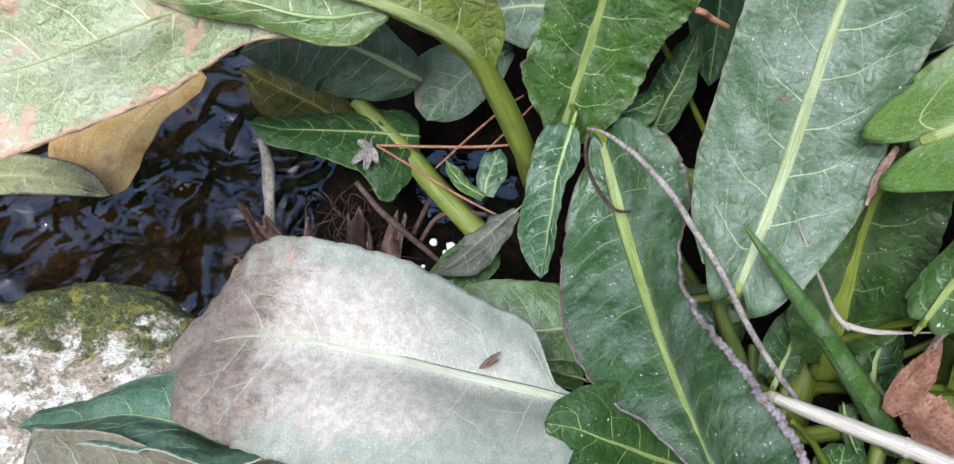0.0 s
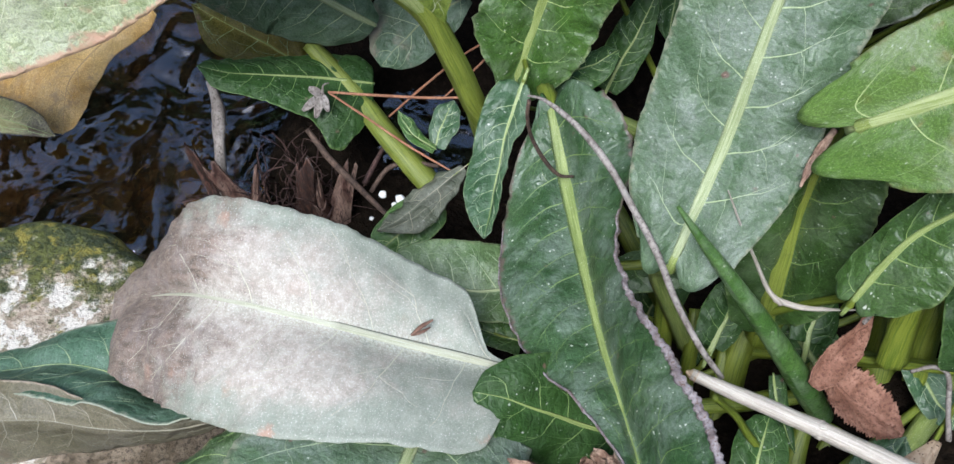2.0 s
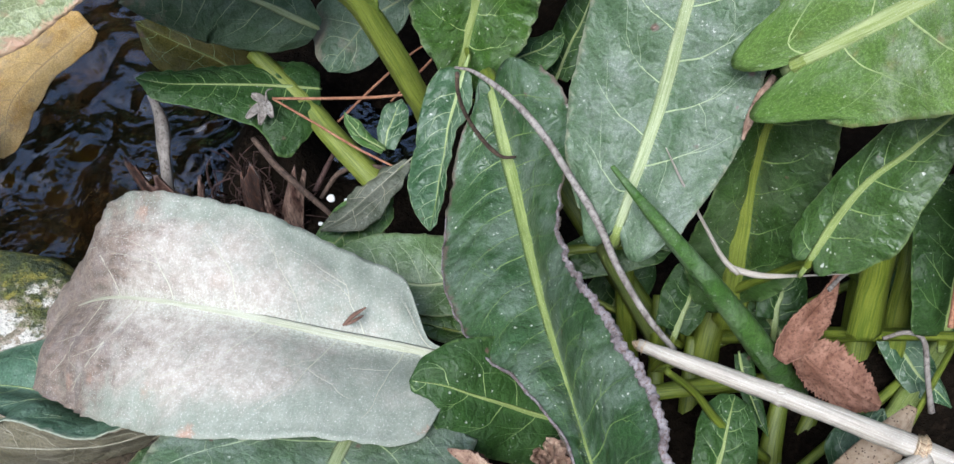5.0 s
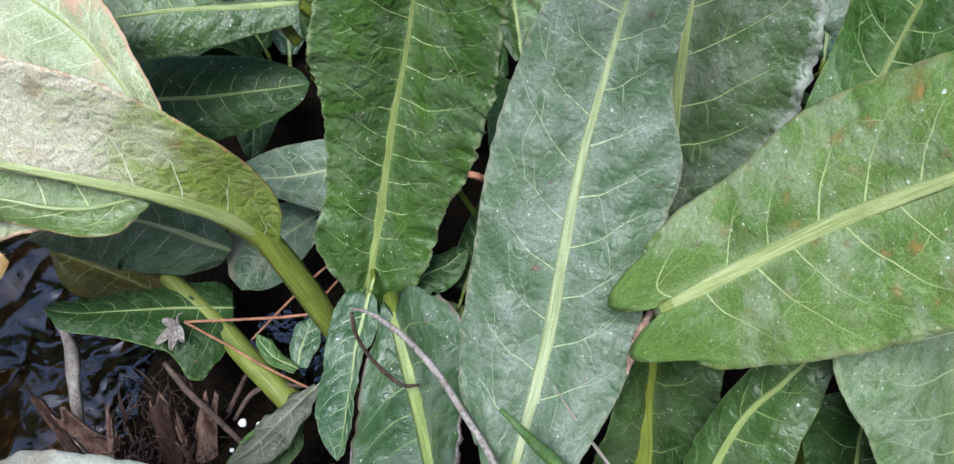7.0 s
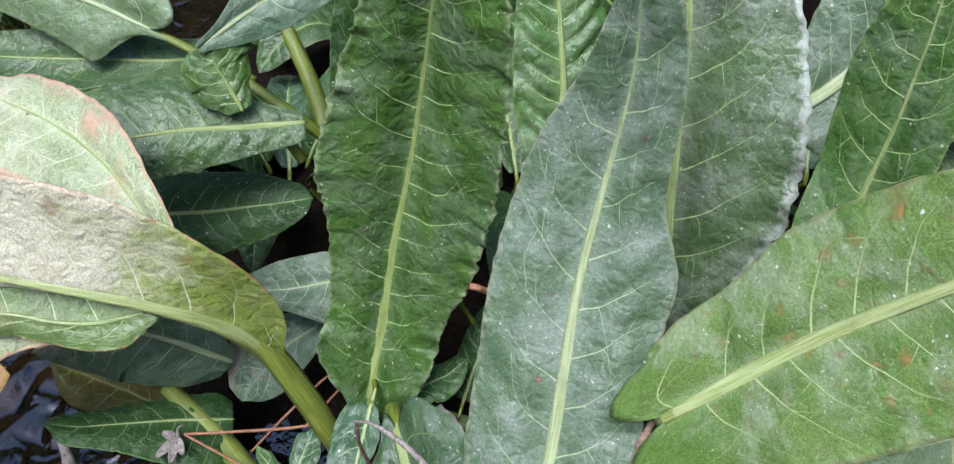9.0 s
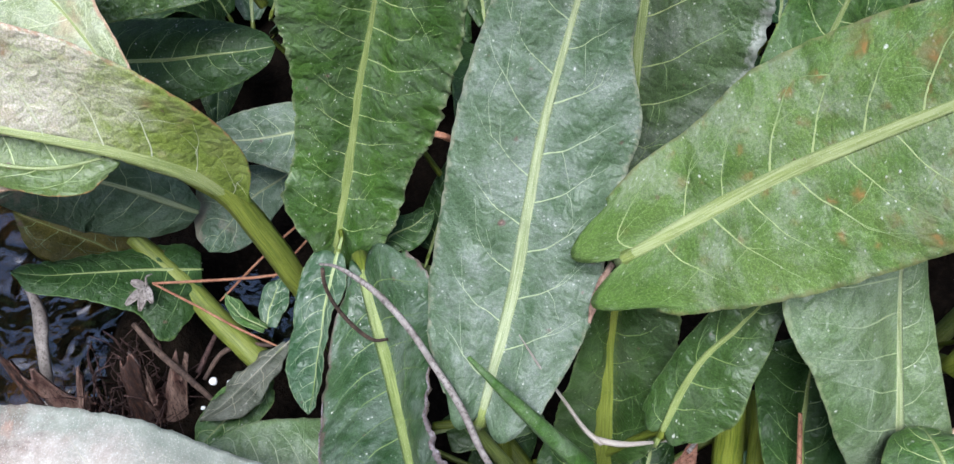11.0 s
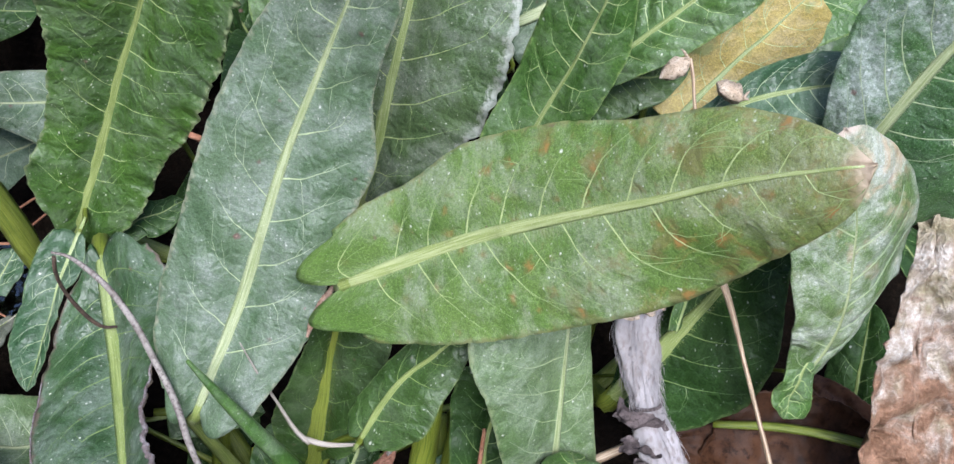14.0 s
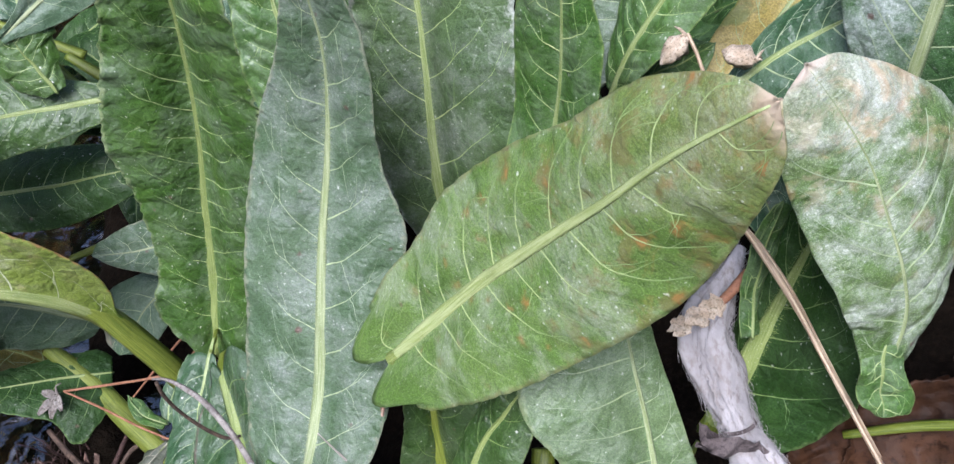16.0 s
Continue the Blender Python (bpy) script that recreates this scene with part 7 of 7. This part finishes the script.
def dry_heap(label, centre, seed):
    """A heap of dry leaves crumpled into hard folds, with shreds and strands."""
    rng = random.Random(seed)
    ob = tagged(new("dry_leaf_heap"), label, "dry leaves")
    ob.location = centre
    for k in range(52):
        big = k < 30
        p = Vector(centre) + Vector((rng.uniform(-0.03, 0.03), rng.uniform(-0.032, 0.024), rng.uniform(-0.026, 0.012 if big else 0.020)))
        v, f = crumpled(p, rng.uniform(0.024, 0.044) if big else rng.uniform(0.010, 0.022), rng.uniform(0.007, 0.013) if big else rng.uniform(0.0015, 0.004), rng, 34 if big else 14, 22 if big else 7, 1.9, 1.5 if big else 1.2)
        link("shred", v, f, TAN_GREY if k % 4 else TAN_DARK, ob, origin=centre)
    pieces = []
    for k in range(14):
        p = Vector(centre) + Vector((rng.uniform(-0.02, 0.02), rng.uniform(-0.02, 0.015), rng.uniform(-0.02, 0.012)))
        q = p + Vector((rng.uniform(-0.03, 0.03), rng.uniform(-0.03, 0.03), rng.uniform(-0.015, 0.006)))
        pieces.append(tube_data([p, (p + q) / 2 + Vector((0, 0, 0.005)), q], [0.0006, 0.0008, 0.0004], 8, 5)[:2])
    v, f = merge(pieces)
    tagged(link("strand_litter", v, f, TAN_GREY, ob, "thin dry strands", origin=centre), kind="stuff")
    return ob


dry_heap("heap of crumpled dry brown leaf shreds", (0.068, 0.110, 0.131), 11)


def woolly_clump(label, points, radii):
    """A matted tuft of grey fluff round a dead stem, tied round by a dark strand."""
    rng = random.Random(21)
    pts = np.array(points, float) * 0.001
    holder = tagged(new("woolly_clump"), label, "fluff")
    holder.location = pts[0]
    line, length = glide(pts, 61)
    r = ease(np.linspace(0, 1, len(radii)), radii, np.linspace(0, 1, 61)) * 0.001
    t = np.gradient(line, axis=0)
    t /= np.linalg.norm(t, axis=1)[:, None]
    verts, faces = [], []
    n = 40
    frame_of = []
    for i in range(61):
        s = np.cross(t[i], (0, -0.6, 0.8))
        s /= np.linalg.norm(s)
        u = np.cross(s, t[i])
        frame_of.append((s, u))
        for k in range(n):
            a = 2 * math.pi * k / n
            fold = 0.05 * math.sin(4 * a + 3 * noise.noise(Vector((i * 0.07, 0, 1)))) + 0.34 * noise.noise(Vector((math.cos(a) * 1.3, math.sin(a) * 1.3, i * 0.11))) + 0.10 * noise.noise(Vector((math.cos(a) * 5, math.sin(a) * 5, i * 0.25)))
            verts.append(line[i] + (s * math.cos(a) + u * math.sin(a) * 0.7) * r[i] * (1 + fold))
    for i in range(60):
        for k in range(n):
            a, b = i * n + k, i * n + (k + 1) % n
            faces.append((a, b, b + n, a + n))
    link("matted_fluff", verts, faces, WOOL, holder, origin=pts[0])
    hairs = []
    for k in range(2200):
        i = rng.randint(1, 55)
        a = rng.uniform(0, 2 * math.pi)
        s, u = frame_of[i]
        d = s * math.cos(a) + u * math.sin(a) * 0.7
        p = line[i] + d * r[i] * 0.95
        e = p + d * rng.uniform(0.0004, 0.0022) + t[i] * rng.uniform(-0.004, 0.009)
        m = (p + e) / 2 + d * rng.uniform(0, 0.0012)
        hairs.append(tube_data([p, m, e], [0.00009, 0.00008, 0.00004], 3, 3)[:2])
    v, f = merge(hairs)
    tagged(link("stray_hair", v, f, WOOL, holder, "fine stray hairs", origin=pts[0]), kind="stuff")
    strands = []
    for k in range(120):
        i0 = rng.randint(0, 44)
        i1 = min(60, i0 + rng.randint(6, 18))
        a = rng.uniform(0, 2 * math.pi)
        da, lift = rng.uniform(-0.35, 0.35), rng.uniform(0.97, 1.10)
        pts_of = []
        for i in range(i0, i1 + 1, 2):
            s, u = frame_of[i]
            q = a + da * (i - i0) / (i1 - i0)
            pts_of.append(line[i] + (s * math.cos(q) + u * math.sin(q) * 0.7) * r[i] * (lift + 0.05 * noise.noise(Vector((k, i * 0.2, 0)))))
        w = rng.choice((0.00006, 0.00009, 0.00012))
        strands.append(tube_data(pts_of, [w * 0.4, w, w, w * 0.3], 10, 4)[:2])
    v, f = merge(strands)
    tagged(link("fibre_strand", v, f, WOOL, holder, "long matted fibres", origin=pts[0]), kind="stuff")
    ring = [line[30] + (frame_of[30][0] * math.cos(a) + frame_of[30][1] * math.sin(a) * 0.72) * r[30] * 1.06 + t[30] * 0.002 * math.sin(a) for a in np.linspace(-0.3, 3.5, 12)]
    data = tube_data(ring, [0.0005, 0.0008, 0.0008, 0.0004], 24, 6)
    link("strand", data[0], data[1], WOOL_DARK, holder, "dark strand tied round", origin=pts[0])
    for k, (i, q, long, wide_) in enumerate(((33, 2.7, 0.026, 0.0075), (37, 2.4, 0.024, 0.006), (40, 2.9, 0.018, 0.005))):
        p = line[i] + (frame_of[i][0] * math.cos(q - 2.6) + frame_of[i][1] * 0.3) * r[i] * 0.95
        v, f = crumpled(p, long, wide_, random.Random(70 + k), 18, 10, 1.6)
        link("dark_flap", v, f, WOOL_DARK, holder, "dark papery shrivelled fold", origin=pts[0])
    return holder


woolly_clump("grey woolly clump matted round a dead stem", [(299, 220, 280), (291, 211, 275), (282, 202, 269), (278, 193, 262), (280, 185, 255), (281, 178, 250), (283, 168, 244), (286, 158, 237), (292, 143, 230), (301, 126, 221), (310, 111, 212)], [2, 5, 8.8, 9.4, 8.4, 5.8, 8.8, 7.4, 9.0, 12.0, 7])
stick("twig", "short brown stem end poking from the fluff", "twig", [(283, 198, 276), (289, 200, 281), (295, 203, 285)], [1.6, 1.9, 2.1], TWIG_RED)
for k, spot in enumerate([(266, 189, 280), (272, 189, 283), (278, 192, 283)]):
    v, f = crumpled(Vector(spot) * 0.001, 0.009, 0.0045, random.Random(60 + k), 10, 8, 0.8)
    tagged(link("leaf_flake", v, f, SEED, origin=Vector(spot) * 0.001), "pale tan flake of dry leaf stuck on fluff", "leaf flake", "leaf flakes")


def seed_head(label, at, tip, r, strands, seed, material=None):
    """A dry husk: ribbed, pinched at both ends, with torn sepals."""
    rng = random.Random(seed)
    a, b = np.array(at) * 0.001, np.array(tip) * 0.001
    ob = tagged(new("seed_husk"), label, "seed husk", "seed husks")
    ob.location = a
    data = tube_data([a, a * 0.6 + b * 0.4, b], [r * 0.0004, r * 0.001, r * 0.0009, r * 0.0001], 20, 12, 0.35, 0.8, 0.3, seed)
    link("husk", data[0], data[1], material or SEED, ob, uvs=data[2], origin=a)
    for k in range(strands):
        d = np.array([rng.uniform(-1, 1), rng.uniform(-1, 1), rng.uniform(-0.3, 1)]) * 0.005
        data = tube_data([a, a + d * 0.6, a + d + np.array([0, 0, -0.001])], [0.0007, 0.0006, 0.0002], 8, 6)
        link("sepal", data[0], data[1], material or SEED, ob, uvs=data[2], origin=a)
    return ob


seed_head("dry tan seed husk on a thin stalk", *[(289, 266, 345), (279, 264, 336)], 4.0, 3, 1)
stick("seed_stalk", "thin pale dry seed stalk standing upright", "seed stalk", [(289, 266, 346), (291, 261, 341), (294, 253, 331), (302, 246, 315)], [0.8, 0.7, 0.8, 0.8], STRAW)
seed_head("torn dry seed husk behind the spotted leaf", *[(307, 247, 343), (298, 255, 344)], 4.2, 6, 2)
def withered_flower(label, at):
    """A small dead flower: four limp petals on a hooked stalk."""
    c = np.array(at) * 0.001
    ob = tagged(new("withered_flower"), label, "flower")
    ob.location = c
    data = tube_data([c + (0.004, 0.004, 0.006), c + (0.001, 0.002, 0.006), c], [0.0004, 0.0006, 0.0012], 10, 7)
    link("flower_stalk", data[0], data[1], TWIG, ob, uvs=data[2], origin=c)
    for k, (dx, dy, dz) in enumerate(((-0.011, -0.010, -0.004), (-0.003, -0.014, -0.006), (0.005, -0.012, -0.003), (-0.008, 0.002, 0.003))):
        d = Vector((dx, dy, dz))
        side = d.cross(Vector((0.1, -0.6, 0.8))).normalized()
        up = side.cross(d).normalized()
        verts, faces = [], []
        for i in range(11):
            s_ = i / 10
            w = 0.0026 * math.sin(math.pi * (0.12 + 0.78 * s_)) ** 0.8
            for j in range(7):
                u = j / 3 - 1
                verts.append(Vector(c) + d * s_ + side * u * w + up * (0.0012 * noise.noise(Vector((s_ * 4, u * 2, k * 7))) + 0.0010 * u * u + 0.003 * math.sin(2.2 * s_)))
        for i in range(10):
            for j in range(6):
                a = i * 7 + j
                faces.append((a, a + 7, a + 8, a + 1))
        petal = link("petal", verts, faces, TWIG, ob, origin=c)
        petal.modifiers.new("thickness", "SOLIDIFY").thickness = 0.0004
    return ob


withered_flower("withered grey flower hanging by a needle", (-64, 374, 84))


def bits(label, places, size, material, category):
    """Small crumbs that lie on the leaves."""
    for k, p in enumerate(places):
        v, f = crumpled(Vector(p) * 0.001, size * 0.001, size * 0.00035, random.Random(len(label) + k), 8, 5, 0.7)
        tagged(link("bud_scale", v, f, material, origin=Vector(p) * 0.001), label, category, label)


stick("bud_scale", "pink-brown dry bud scale on the bleached leaf", "bud scale", [(1, 184, 153), (5, 187, 155), (10, 190, 156)], [0.5, 1.0, 0.4], TAN_DARK, flat=0.5)
stick("bud_scale", "small reddish dry scrap on the bleached leaf", "bud scale", [(2, 184, 153), (6, 185, 155), (9, 187, 155)], [0.4, 0.8, 0.3], TAN_DARK, flat=0.5)
bits("dark crumb of debris on a dusty leaf", [(103, 238, 180), (105, 239, 181), (106, 237, 180)], 4, TWIG_DARK, "debris")


def pebble(at, size, seed):
    """A small glossy white lump that stands in for a sun glint on water."""
    verts, faces = [], []
    for i in range(11):
        a = math.pi * i / 10 - math.pi / 2
        for j in range(14):
            d = Vector((math.cos(a) * math.cos(j * math.pi / 7), math.cos(a) * math.sin(j * math.pi / 7), 0.7 * math.sin(a)))
            verts.append(Vector(at) * 0.001 + d * size * 0.001 * (1 + 0.25 * noise.noise(d * 1.5 + Vector((seed, 0, 0)))))
    for i in range(10):
        for j in range(14):
            faces.append((i * 14 + j, i * 14 + (j + 1) % 14, (i + 1) * 14 + (j + 1) % 14, (i + 1) * 14 + j))
    tagged(link("pebble", verts, faces, GLINT, origin=Vector(at) * 0.001), "small white lump standing in for a sun glint on water", "pebble", "white pebbles")


for k, (spot, size) in enumerate(zip([(-25, 315, 67), (-15, 313, 66), (-18, 310, 64), (-31, 303, 60)], (2.4, 2.8, 1.9, 1.3))):
    pebble(spot, size, k * 3.3)
